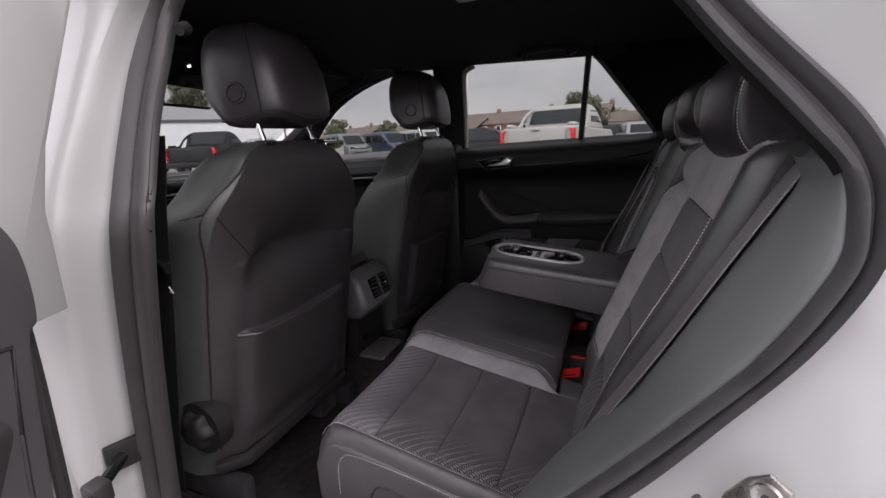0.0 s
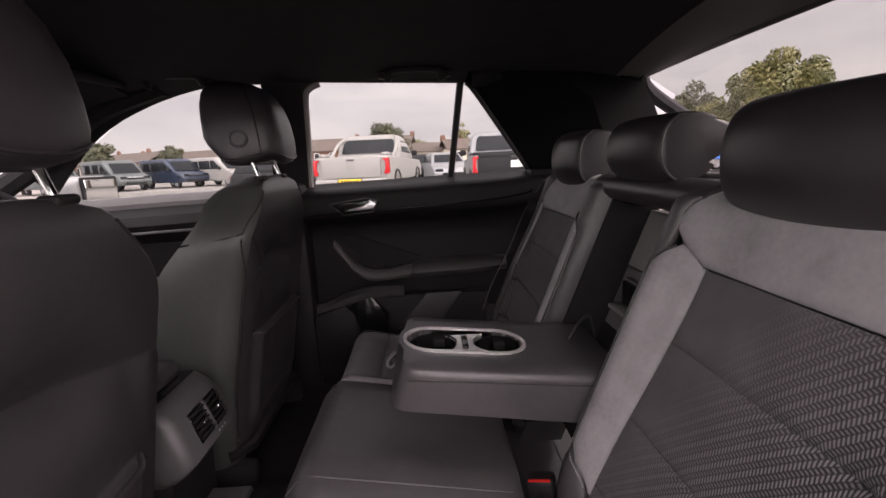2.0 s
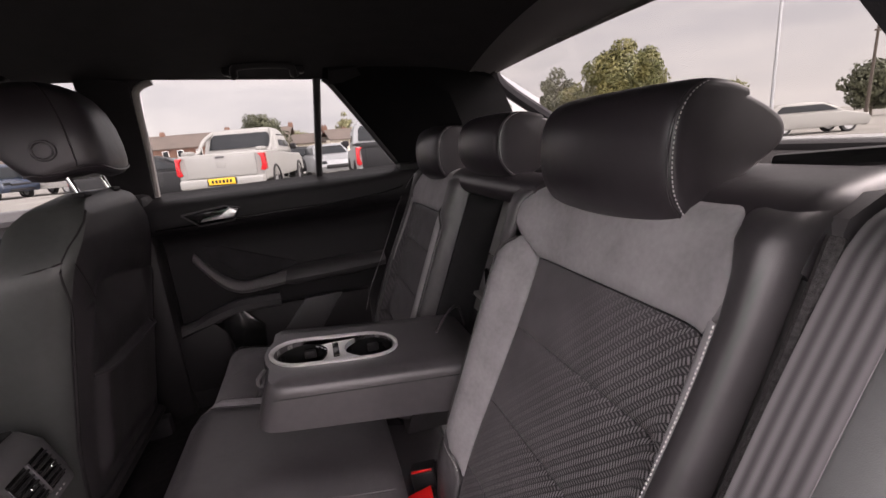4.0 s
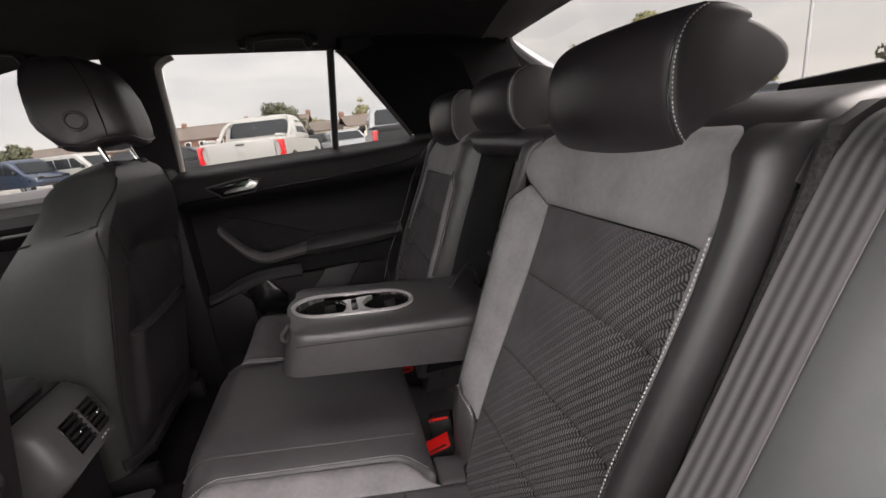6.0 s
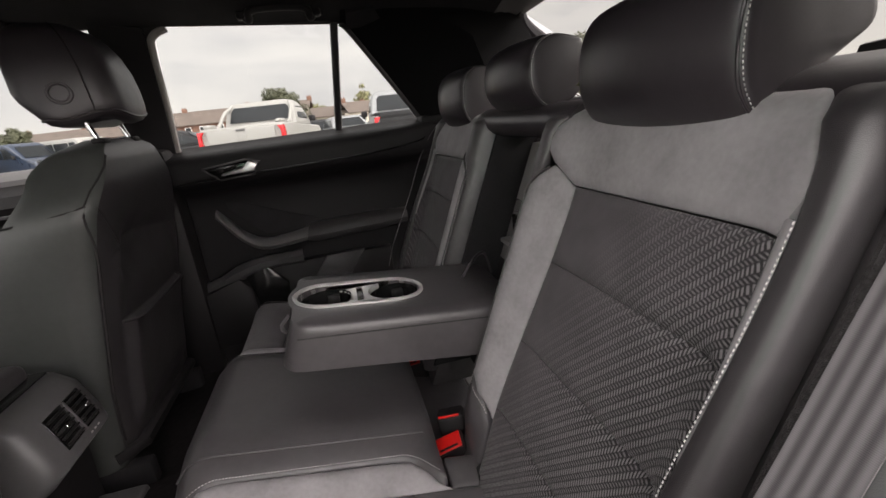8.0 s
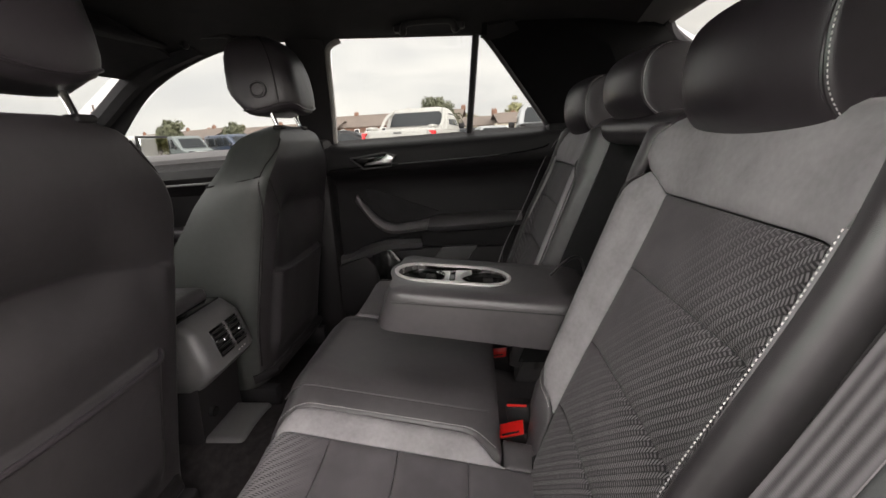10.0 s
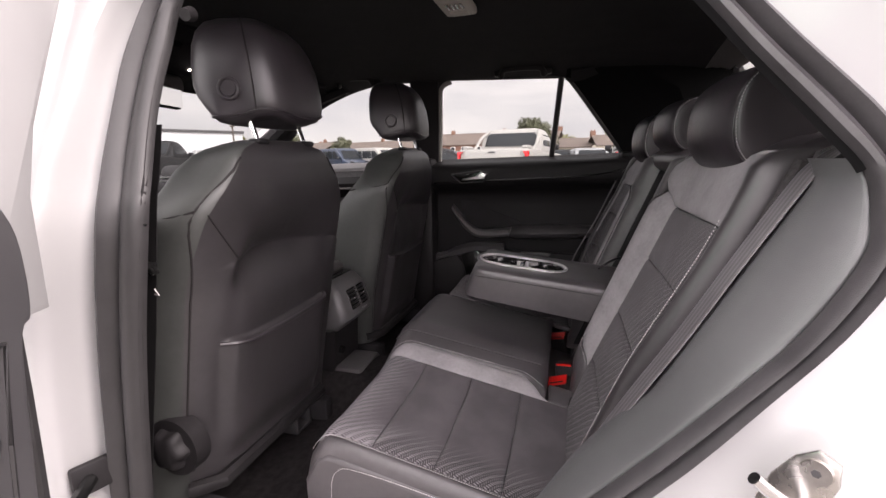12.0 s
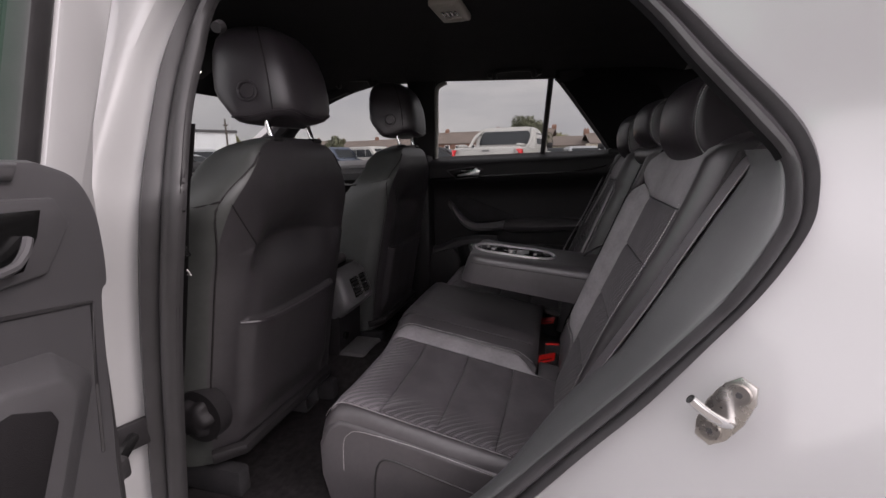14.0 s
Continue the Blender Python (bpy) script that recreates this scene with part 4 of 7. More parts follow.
bm = bmesh.new()
rings = []
for x, zt in ((-0.655, 0.50), (-0.62, 0.535), (-0.40, 0.49), (-0.12, 0.43)):
    rings.append([(x, -0.55, 0.35), (x, -0.55, zt - 0.03), (x, -0.20, zt - 0.005), (x, 0.20, zt - 0.005), (x, 0.55, zt - 0.03), (x, 0.55, 0.35)])
loft(bm, rings)
part("foam_base", bm, LEATHER_SEAT, bench)
for s in (-1, 1):
    sf = cush_surf(0)
    nm = lambda a, b: ((lambda v: s * a), (lambda v: s * b))
    # herringbone along the front and the outer edge, fading into flat cloth
    l_, h_ = nm(0.250, 0.562)
    for k, (a, b) in enumerate(((-0.672, -0.552), (-0.551, -0.436), (-0.435, -0.318), (-0.317, -0.185))):
        pad("cloth_panel", sf, l_, h_, a, b, 0.007, WEAVE_SEAT, bench, nu=26, nv=18, soft=0.008)
    # suede strip along the inner side
    l_, h_ = (lambda v: s * strip_in(v)), (lambda v: s * 0.2485)
    pad("suede_strip", sf, l_, h_, -0.655, -0.257, 0.007, SUEDE, bench, "grey suede strip", nu=14, nv=26, soft=0.008)
    pad("rear_corner", sf, lambda v: s * 0.197, lambda v: s * 0.2485, -0.256, -0.195, 0.006, LEATHER_SEAT, bench, nu=14, nv=14, soft=0.008)
    # outer leather bolster, top and side
    l_, h_ = nm(0.563, 0.590)
    pad("side_bolster", sf, l_, h_, -0.672, -0.185, 0.006, LEATHER_SEAT, bench, nu=14, nv=26, soft=0.008)
    bm = bmesh.new()
    poly = []
    for x in lin(-0.675, -0.20, 20):
        poly.append((x, sf(s * 0.585, x)[0].z - 0.002))
    prism(bm, [(-0.20, 0.34), (-0.655, 0.34), (-0.675, 0.42)] + poly, "y", s * 0.53, s * 0.594, 0.010, 3)
    part("cushion_side", bm, LEATHER_SEAT, bench)
    stitches("stitching", [sf(s * 0.5675, x)[0] + sf(s * 0.5675, x)[1] * 0.0052 for x in lin(-0.665, -0.22, 50)], bench)
    stitches("stitching", [Vector((p.x, s * 0.5955, p.z)) for p in smooth_path([(-0.620, 0, 0.44), (-0.617, 0, 0.50), (-0.604, 0, 0.528), (-0.570, 0, 0.537), (-0.425, 0, 0.517), (-0.235, 0, 0.470)], 10)], bench, up=(0, -s, 0))
    bm = bmesh.new()
    tube(bm, smooth_path([(-0.556, s * 0.5945, 0.36), (-0.552, s * 0.5945, 0.44), (-0.540, s * 0.5945, 0.475), (-0.512, s * 0.5945, 0.484), (-0.416, s * 0.5945, 0.461), (-0.25, s * 0.5945, 0.42)], 6), 0.0020, 6)
    part("side_seam", bm, RUBBER, bench, "dark seam")
# middle seat
MID_END = -0.262
sf = cush_surf(1)
pad("middle_seat", sf, lambda v: -strip_in(v) + 0.001, lambda v: strip_in(v) - 0.001, -0.69, MID_END, 0.009, LEATHER_SEAT, bench, nu=34, nv=30, soft=0.012, skirt=0.05)
for s in (1, -1):
    stitches("stitching", [sf(s * (strip_in(x) - 0.0075), x)[0] + sf(s * (strip_in(x) - 0.0075), x)[1] * 0.0046 for x in lin(-0.655, MID_END - 0.01, 46)], bench)
    bm = bmesh.new()
    tube(bm, [sf(s * 0.155, x)[0] + sf(s * 0.155, x)[1] * 0.0095 for x in lin(-0.66, MID_END - 0.02, 24)], 0.0016, 6)
    part("seam_ridge", bm, LEATHER_SEAT, bench)
for s in (-1, 1):
    bm = boxes(((-0.655, s * 0.38, 0.43), (0.02, 0.36, 0.14), 0.008))
    part("cushion_front", bm, LEATHER_SEAT, bench)
bm = boxes(((-0.665, 0.0, 0.45), (0.02, 0.40, 0.20), 0.008))
part("cushion_front", bm, LEATHER_SEAT, bench)

bm = bmesh.new()
pn = Vector((-0.55, -0.25, 0.80)).normalized()
pc = Vector((-0.200, -0.245, 0.512))
cyl(bm, pc - pn * 0.03, pc + pn * 0.004, 0.026, 0.023, 24)
ca_ = part("anchor_cover", bm, PLASTIC, bench, "round black anchor cover")
bm = bmesh.new()
cyl(bm, pc + pn * 0.003, pc + pn * 0.007, 0.010, 0.009, 16)
part("cover_button", bm, GLOSS_BLACK, ca_)
bm = bmesh.new()
tube(bm, smooth_path([(-0.15, -0.04, 0.785), (-0.125, -0.015, 0.799), (-0.095, 0.02, 0.803), (-0.072, 0.046, 0.79), (-0.06, 0.05, 0.745)], 6), 0.003, 6)
part("pull_cord", bm, LEATHER, bench, "thin black cord")

# ---- floor mat in the footwell beside the open door
def mat_point(x, y, lift):
    return (x, y, floor_pt(y, x)[2] + lift)


mat_outline = smooth_path([(-1.02, -0.440, 0), (-0.93, -0.405, 0), (-0.85, -0.357, 0), (-0.80, -0.346, 0), (-0.770, -0.365, 0), (-0.70, -0.36, 0), (-0.56, -0.36, 0), (-0.53, -0.39, 0), (-0.53, -0.62, 0), (-0.56, -0.65, 0), (-0.80, -0.66, 0), (-1.02, -0.66, 0)], 5, closed=True)
fm = thing("floor_mat", "charcoal carpet floor mat with stitched edge in the rear footwell", "floor mat")
bm = bmesh.new()
c_ = Vector((-0.78, -0.52, 0))
loft(bm, [[mat_point(c_.x + (q.x - c_.x) * k, c_.y + (q.y - c_.y) * k, h) for q in mat_outline] for k, h in ((1.0, 0.001), (1.0, 0.008), (0.97, 0.010), (0.6, 0.010), (0.1, 0.010))])
part("carpet", bm, MAT_CARPET, fm)
bm = bmesh.new()
tube(bm, [mat_point(q.x, q.y, 0.008) for q in mat_outline] + [mat_point(mat_outline[0].x, mat_outline[0].y, 0.008)], 0.0035, 6)
part("binding", bm, PLASTIC_MID, fm, "dark stitched binding")

# ---- folded-down armrest
arm = thing("folding_armrest", "black padded armrest folded down with two chrome-ringed cup holders", "armrest")


def arm_top(x):
    return 0.797 - 0.10 * (x + 0.48)


def stadium(cx, cy, lx, ly, n=10):
    r = ly / 2
    a = lx / 2 - r
    pts = []
    for i in range(n + 1):
        t = -math.pi / 2 + math.pi * i / n
        pts.append((cx + a + r * math.cos(t), cy + r * math.sin(t)))
    for i in range(n + 1):
        t = math.pi / 2 + math.pi * i / n
        pts.append((cx - a + r * math.cos(t), cy + r * math.sin(t)))
    return pts


AY0, AY1 = -0.142, 0.103
RING_C, RING_L, RING_W = (-0.345, -0.018), 0.235, 0.112
bm = bmesh.new()
outl = []
for cx, cy, a0 in ((-0.455, AY0 + 0.03, 180), (-0.09, AY0 + 0.02, 270), (-0.09, AY1 - 0.02, 0), (-0.455, AY1 - 0.03, 90)):
    r = 0.03 if cx < -0.2 else 0.02
    for i in range(7):
        t = radians(a0 + 90 * i / 6)
        outl.append((cx + r * math.cos(t), cy + r * math.sin(t)))
hole = stadium(*RING_C, RING_L - 0.012, RING_W - 0.012)


def resample(p, n):
    L = [0]
    q = p + [p[0]]
    for a, b in zip(q, q[1:]):
        L.append(L[-1] + math.dist(a, b))
    out = []
    for i in range(n):
        d = L[-1] * i / n
        k = max(j for j in range(len(L)) if L[j] <= d + 1e-12)
        k = min(k, len(p) - 1)
        f = (d - L[k]) / max(1e-9, L[k + 1] - L[k])
        out.append((q[k][0] + (q[k + 1][0] - q[k][0]) * f, q[k][1] + (q[k + 1][1] - q[k][1]) * f))
    return out


def by_angle(p, c, n):
    """n points of a closed outline at even turns about c."""
    d = resample(p, 400)
    out = []
    for i in range(n):
        t = -math.pi + 2 * math.pi * i / n
        out.append(min(d, key=lambda q: abs(math.remainder(math.atan2(q[1] - c[1], q[0] - c[0]) - t, 2 * math.pi))))
    return out


N = 72
o2, h2 = by_angle(outl, RING_C, N), by_angle(hole, RING_C, N)


def arm_bottom(x):
    return 0.724 - 0.145 * (x + 0.50)


def arm_lean(x, k):
    return x + 0.024 * k * sstep(-0.38, -0.487, x)


rings = [[(x, y, arm_bottom(x)) for x, y in o2],
         [(x, y, arm_bottom(x) + 0.006) for x, y in [(RING_C[0] + (a - RING_C[0]) * 1.004, RING_C[1] + (b - RING_C[1]) * 1.01) for a, b in o2]],
         [(arm_lean(x, 0.85), y, arm_top(x) - 0.016) for x, y in [(RING_C[0] + (a - RING_C[0]) * 1.004, RING_C[1] + (b - RING_C[1]) * 1.01) for a, b in o2]],
         [(arm_lean(x, 1.0), y, arm_top(x) - 0.006) for x, y in o2],
         [(arm_lean(RING_C[0] + (x - RING_C[0]) * 0.985, 1.0), RING_C[1] + (y - RING_C[1]) * 0.955, arm_top(x)) for x, y in o2],
         [(x * 0.5 + a * 0.5, y * 0.5 + b * 0.5, arm_top(x * 0.5 + a * 0.5) + 0.003) for (x, y), (a, b) in zip(o2, h2)],
         [(x, y, arm_top(x)) for x, y in h2],
         [(x, y, arm_top(x) - 0.06) for x, y in h2]]
loft(bm, rings, True, False)
bm.faces.new([v for v in bm.verts[:N]][::-1])
part("armrest_pad", bm, LEATHER_SEAT, arm, smooth=50)
bm = bmesh.new()
tube(bm, [(x, AY0 - 0.0014, arm_top(x) - 0.019) for x in lin(-0.452, -0.11, 30)], 0.0013, 6)
part("seam", bm, RUBBER, arm, "dark seam")
# cup holder: liner with two wells, bridge and ring
bm = bmesh.new()
ro, ri = stadium(*RING_C, RING_L + 0.003, RING_W + 0.003), stadium(*RING_C, RING_L - 0.012, RING_W - 0.012)
ring_ = [[(x, y, arm_top(x) - 0.004) for x, y in ro], [(x, y, arm_top(x) + 0.004) for x, y in ro],
         [((x + a) / 2, (y + b) / 2, arm_top(x) + 0.006) for (x, y), (a, b) in zip(ro, ri)], [(x, y, arm_top(x) + 0.003) for x, y in ri], [(x, y, arm_top(x) - 0.012) for x, y in ri]]
loft(bm, ring_, True, False)
cup = part("cup_holder_ring", bm, SATIN, arm, "oval satin chrome ring")
for k, cx in ((0, RING_C[0] - 0.061), (1, RING_C[0] + 0.061)):
    bm = bmesh.new()
    pr = [(0.046, -0.006), (0.043, -0.02), (0.038, -0.058), (0.0, -0.058)]
    loft(bm, [[(cx + r * math.cos(t), RING_C[1] + r * math.sin(t), arm_top(cx) + h) for t in [2 * math.pi * i / 28 for i in range(28)]] for r, h in pr[:3]], True, False)
    bm.faces.new(bm.verts[-28:])
    part("cup_well", bm, GLOSS_BLACK, arm, "black cup well")
    bm = boxes(((cx + 0.012, RING_C[1] + 0.034, arm_top(cx) - 0.022), (0.022, 0.012, 0.016), 0.003))
    part("cup_clip", bm, PLASTIC, arm)
bm = bmesh.new()
inner = by_angle(stadium(*RING_C, RING_L - 0.012, RING_W - 0.012), RING_C, 72)
# plate between the wells
arcL = [(RING_C[0] - 0.061 + 0.045 * math.cos(t), RING_C[1] + 0.045 * math.sin(t)) for t in lin(-1.05, 1.05, 9)]
arcR = [(RING_C[0] + 0.061 - 0.045 * math.cos(t), RING_C[1] + 0.045 * math.sin(t)) for t in lin(-1.05, 1.05, 9)]
prism(bm, [(x, y) for x, y in arcL + arcR[::-1]], "z", arm_top(RING_C[0]) - 0.014, arm_top(RING_C[0]) - 0.003, 0.001)
part("cup_bridge", bm, SATIN, arm, "aluminium bridge between the wells")
bm = boxes(((RING_C[0], RING_C[1], arm_top(RING_C[0]) - 0.0015), (0.012, 0.055, 0.006), 0.002))
part("bridge_slot", bm, GLOSS_BLACK, arm)
bm = bmesh.new()
tube(bm, smooth_path([(-0.487, AY0 + 0.20, 0.735), (-0.505, AY0 + 0.20, 0.715), (-0.500, AY0 + 0.20, 0.70), (-0.482, AY0 + 0.20, 0.712)], 5), 0.004, 6)
part("pull_strap", bm, WEB, arm, "black fabric pull loop")

# ---- buckles
def buckle(x, y, z, rx, rz, label, tilt=0, spin=0, top=None):
    t = thing("seat_belt_buckle", label, "belt buckle", "buckles on the rear bench", at=(0, 0, 0))
    m = pose(x, y, z, tilt, rx, rz) @ pose(0, 0, 0, 0, 0, spin)
    bm = bmesh.new()
    box(bm, (0, 0, 0), (0.036, 0.052, 0.075), 0.007, 3, None)
    bm.transform(m)
    part("housing", bm, PLASTIC, t)
    bm = bmesh.new()
    box(bm, (-0.002, 0, 0.0375), (0.030, 0.047, 0.005), 0.002, 2)
    bm.transform(m)
    b = part("press_button", bm, top or RED, t, "press button" if top else "red press button")
    bm = bmesh.new()
    if top:
        box(bm, (-0.0165, 0, 0.0385), (0.004, 0.040, 0.005), 0.001, 1)
    else:
        box(bm, (-0.014, 0, 0.0425), (0.0035, 0.034, 0.001))
    bm.transform(m)
    part("button_mark", bm, RED if top else PLASTIC, b, "red edge of the hidden button" if top else "dark slot along the button")
    bm = bmesh.new()
    box(bm, (0.0, 0, -0.06), (0.012, 0.036, 0.06), 0.004)
    bm.transform(m)
    part("stalk", bm, PLASTIC, t)
    return t


buckle(-0.2236, -0.150, 0.492, -24, 0, "black belt buckle with red button upright on the bench", 14, 80)
buckle(-0.214, -0.112, 0.508, -8, 0, "dark belt buckle turned with its back outwards", -10, 70, PLASTIC)
buckle(-0.236, 0.185, 0.470, -18, 0, "black belt buckle with red button below the armrest", 18, 75)


# ---------------------------------------------------------------- front seats
def release_button(bn, hr):
    nd = Vector((0.30, -0.95, 0.05)).normalized()
    ea = Vector((0, 0, 1)).cross(nd).normalized()
    eb = nd.cross(ea)
    bm = bmesh.new()
    tube(bm, [bn + nd * 0.0015 + (ea * math.cos(q) + eb * math.sin(q)) * 0.0185 for q in lin(0, 2 * math.pi, 33)], 0.0032, 8)
    b = part("release_button", bm, LEATHER, hr, "round headrest release button")
    bm = bmesh.new()
    cyl(bm, bn - nd * 0.01, bn + nd * 0.0030, 0.0145, 0.0135, 28)
    part("button_cap", bm, LEATHER, b)


def front_seat(cy, s, label, knob):
    """Front seat seen from behind; s is 1 where its outer side is the door beside the camera."""
    t = thing("front_car_seat", label, "car seat", "front seats")

    curve = 0.042 if s > 0 else 0.016
    XR = ((0.40, -0.895), (0.50, -0.882), (0.60, -0.866), (0.70, -0.846), (0.80, -0.826), (0.87, -0.812), (0.95, -0.797), (1.02, -0.787), (1.07, -0.789), (1.095, -0.797), (1.108, -0.81))

    def bx(z):
        for (a, p), (b, q) in zip(XR, XR[1:]):
            if z <= b:
                return p + (q - p) * (max(z, a) - a) / (b - a)
        return XR[-1][1]

    def half(z):
        w = 0.243 - 0.010 * sstep(0.60, 0.42, z)
        return w - 0.095 * sstep(0.94, 1.10, z) ** 1.4 - 0.10 * max(0.0, (z - 1.08) / 0.03) ** 2

    def fold(v):
        return 0.138 + 0.82 * max(0.0, v - 0.886)

    def rear(u, v):
        """Back of the seat: curved across, a pad that rolls under above a recessed panel, and a pocket swelling below."""
        a = abs(u)
        outer = u < 0
        x = bx(v) - ((0.006 + curve * sstep(1.03, 0.82, v)) if outer else 0.008) * (max(0.0, a - 0.100) / 0.110) ** 2
        top = 0.900 - 0.013 * (a / 0.135) ** 2
        wide = min(0.166, 0.140 + 0.18 * max(0.0, 0.883 - v)) if outer else 0.182
        panel = (0.009 + 0.040 * sstep(0.78, 0.89, v)) * sstep(wide + 0.018, wide - 0.026, a) * sstep(0.44, 0.47, v)
        roll = min(1.0, max(0.0, (1.005 - v) / (1.005 - top)))
        f = fold(v) if outer else 0.205
        under = 0.044 * roll ** 2.2 * sstep(f + 0.055, f - 0.080, a)
        soft_ = 1 - (0.40 * sstep(0.05, 0.14, a) if outer else 0.65 * sstep(0.04, 0.17, a))
        panel *= soft_
        under *= soft_
        k = sstep(top + 0.003, top - 0.006, v)
        x -= under * (1 - k) + panel * k
        hem = 0.730 - 0.012 * (1 - (a / 0.165) ** 2)
        x += 0.020 * sstep(0.172, 0.145, a) * sstep(hem + 0.004, hem - 0.010, v) * sstep(0.445, 0.52, v)
        return x

    bm = bmesh.new()
    zs = [0.40, 0.415, 0.43, 0.445, 0.46] + lin(0.48, 0.70, 13) + lin(0.707, 0.750, 14) + lin(0.76, 0.86, 8) + lin(0.868, 0.925, 19) + lin(0.935, 1.07, 16) + [1.08, 1.09, 1.10, 1.105, 1.108]
    us = [-1, -0.985, -0.96, -0.93] + lin(-0.90, -0.50, 24) + lin(-0.45, 0.45, 11) + lin(0.50, 0.90, 24) + [0.93, 0.96, 0.985, 1]
    rings = []
    for z in zs:
        hw = max(0.03, half(z))
        k = max(0.10, 1.0 - 0.25 * sstep(0.90, 1.04, z) - (0.6 * ((z - 1.04) / 0.068) ** 2 if z > 1.04 else 0) - (0.4 * ((0.48 - z) / 0.08) ** 2 if z < 0.48 else 0))
        ring = []
        for f in us:
            rd = -0.035 * max(0.0, (abs(f) - 0.90) / 0.10) ** 2.0 * k
            ring.append((rear(f * hw, z) + rd, cy + f * hw, z))
        xe = ring[-1][0]
        for f in (1.0, 0.93, 0.75, 0.5, 0, -0.5, -0.75, -0.93, -1.0):
            fx = bx(z) - (0.17 + 0.13 * sstep(1.02, 0.66, z) - 0.07 * (1 - abs(f)) ** 0.6) * k - 0.02
            if abs(f) == 1.0:
                fx = (fx + xe) / 2 - 0.02
            ring.append((fx, cy + f * hw * (1.0 if abs(f) > 0.99 else 0.985), z))
        rings.append(ring)
    loft(bm, rings)
    bm.verts.index_update()
    n_ring, n_us = len(rings[0]), len(us)
    flanks = ({0, 1, 2, 3, 4, n_ring - 1, n_ring - 2}, set(range(n_us - 5, n_us + 2)))
    for cols in flanks + (None,):
        piece = bm.copy()
        piece.verts.index_update()
        drop = []
        for f in piece.faces:
            c = {v.index % n_ring for v in f.verts}
            inside = any(c <= q for q in flanks) if cols is None else c <= cols
            if inside == (cols is None):
                drop.append(f)
        bmesh.ops.delete(piece, geom=drop, context='FACES')
        if cols is None:
            part("backrest", piece, SEAT_BACK, t, smooth=70)
        else:
            part("side_bolster", piece, FLANK_LIT, t, "leatherette side bolster, grey-green and paler for side light", smooth=70)
    bm.free()
    bm = bmesh.new()
    tube(bm, [(rear(u, 0.719 - 0.012 * (1 - (u / 0.165) ** 2)) + 0.003, cy + u, 0.724 - 0.012 * (1 - (u / 0.165) ** 2)) for u in lin(-0.170, 0.170, 27)], 0.0046, 8)
    part("pocket_hem", bm, LEATHER, t, "hem of the map pocket")
    # side seam and shoulder seam
    for sg in (1, -1):
        pts = []
        for z in lin(0.46, 1.075, 30):
            yy = half(z) * ((0.875 + 0.095 * sstep(0.84, 0.99, z) if sg < 0 else 0.955) - 0.06 * sstep(1.0, 1.08, z))
            pts.append((rear(sg * yy, z) - 0.035 * (max(0.0, yy / half(z) - 0.90) / 0.10) ** 2 + 0.001, cy + sg * yy, z))
        bm = bmesh.new()
        tube(bm, pts, 0.0023, 6)
        part("seam_ridge", bm, SEAM, t)
        bm = bmesh.new()
        if sg < 0:
            tube(bm, [(rear(sg * fold(z), z) + 0.0008, cy + sg * fold(z), z) for z in lin(0.890, 0.980, 16)], 0.0014, 6)
            part("fold_seam", bm, SEAM, t)
            bm = bmesh.new()
        zz = 0.985
        yy = half(zz)
        tube(bm, smooth_path([(rear(sg * yy, zz) - 0.012, cy + sg * yy * 0.97, zz + 0.002), (rear(sg * yy, zz) - 0.045, cy + sg * (yy + 0.0015), zz - 0.006), (bx(zz) - 0.12, cy + sg * (yy + 0.001), zz - 0.014), (bx(zz) - 0.165, cy + sg * (yy - 0.002), zz - 0.02)], 5), 0.0022, 6)
        part("seam_ridge", bm, SEAM, t)
    # seat base
    bm = bmesh.new()
    box(bm, (-1.22, cy, 0.50), (0.50, 0.46, 0.14), 0.05, 4)
    part("seat_cushion", bm, LEATHER, t)
    for q in (-0.20, 0.20):
        part("seat_rail", boxes(((-1.10, cy + q, 0.36), (0.46, 0.035, 0.07), 0.008)), HEADLINER, t)
    bm = bmesh.new()
    tube(bm, [(-0.93, cy - 0.22, 0.425), (-0.885, cy - 0.18, 0.43), (-0.885, cy + 0.18, 0.43), (-0.93, cy + 0.22, 0.425)], 0.016, 8)
    part("lower_rail", bm, PLASTIC, t)
    if knob:
        sb = boxes(((-0.955, cy + 0.112, 0.352), (0.075, 0.008, 0.055), 0.002), ((-0.955, cy + 0.172, 0.352), (0.075, 0.008, 0.055), 0.002), ((-0.955, cy + 0.142, 0.330), (0.075, 0.068, 0.010), 0.003), ((-0.985, cy + 0.142, 0.356), (0.010, 0.060, 0.050), 0.003))
        part("slide_bracket", sb, PLASTIC_MID, t, "black open bracket under the seat")
        kb = bmesh.new()
        yk = cy - s * 0.235
        c = Vector((-0.935, yk, 0.535))
        prof = []
        for i in range(36):
            a = 2 * math.pi * i / 36
            r = 0.036 + 0.004 * math.cos(6 * a)
            prof.append((r * math.cos(a), r * math.sin(a)))
        loft(kb, [[c + Vector((x * q, -s * h, z * q)) for x, z in prof] for q, h in ((1.1, -0.02), (1.08, 0.006), (0.95, 0.020), (0.7, 0.026))])
        part("recliner_knob", kb, PLASTIC, t, "round fluted recliner knob")
        kb = bmesh.new()
        cyl(kb, c + Vector((0, s * 0.03, 0)), c + Vector((0, -s * 0.004, 0)), 0.058, seg=28)
        part("hinge_cover", kb, PLASTIC, t)
    # headrest: flat back, sides that open forwards, domed top
    plan = [(0.0, 0.0), (-0.001, 0.030), (-0.005, 0.055), (-0.017, 0.075), (-0.042, 0.088), (-0.080, 0.099), (-0.115, 0.107), (-0.143, 0.106), (-0.158, 0.092), (-0.164, 0.055)]
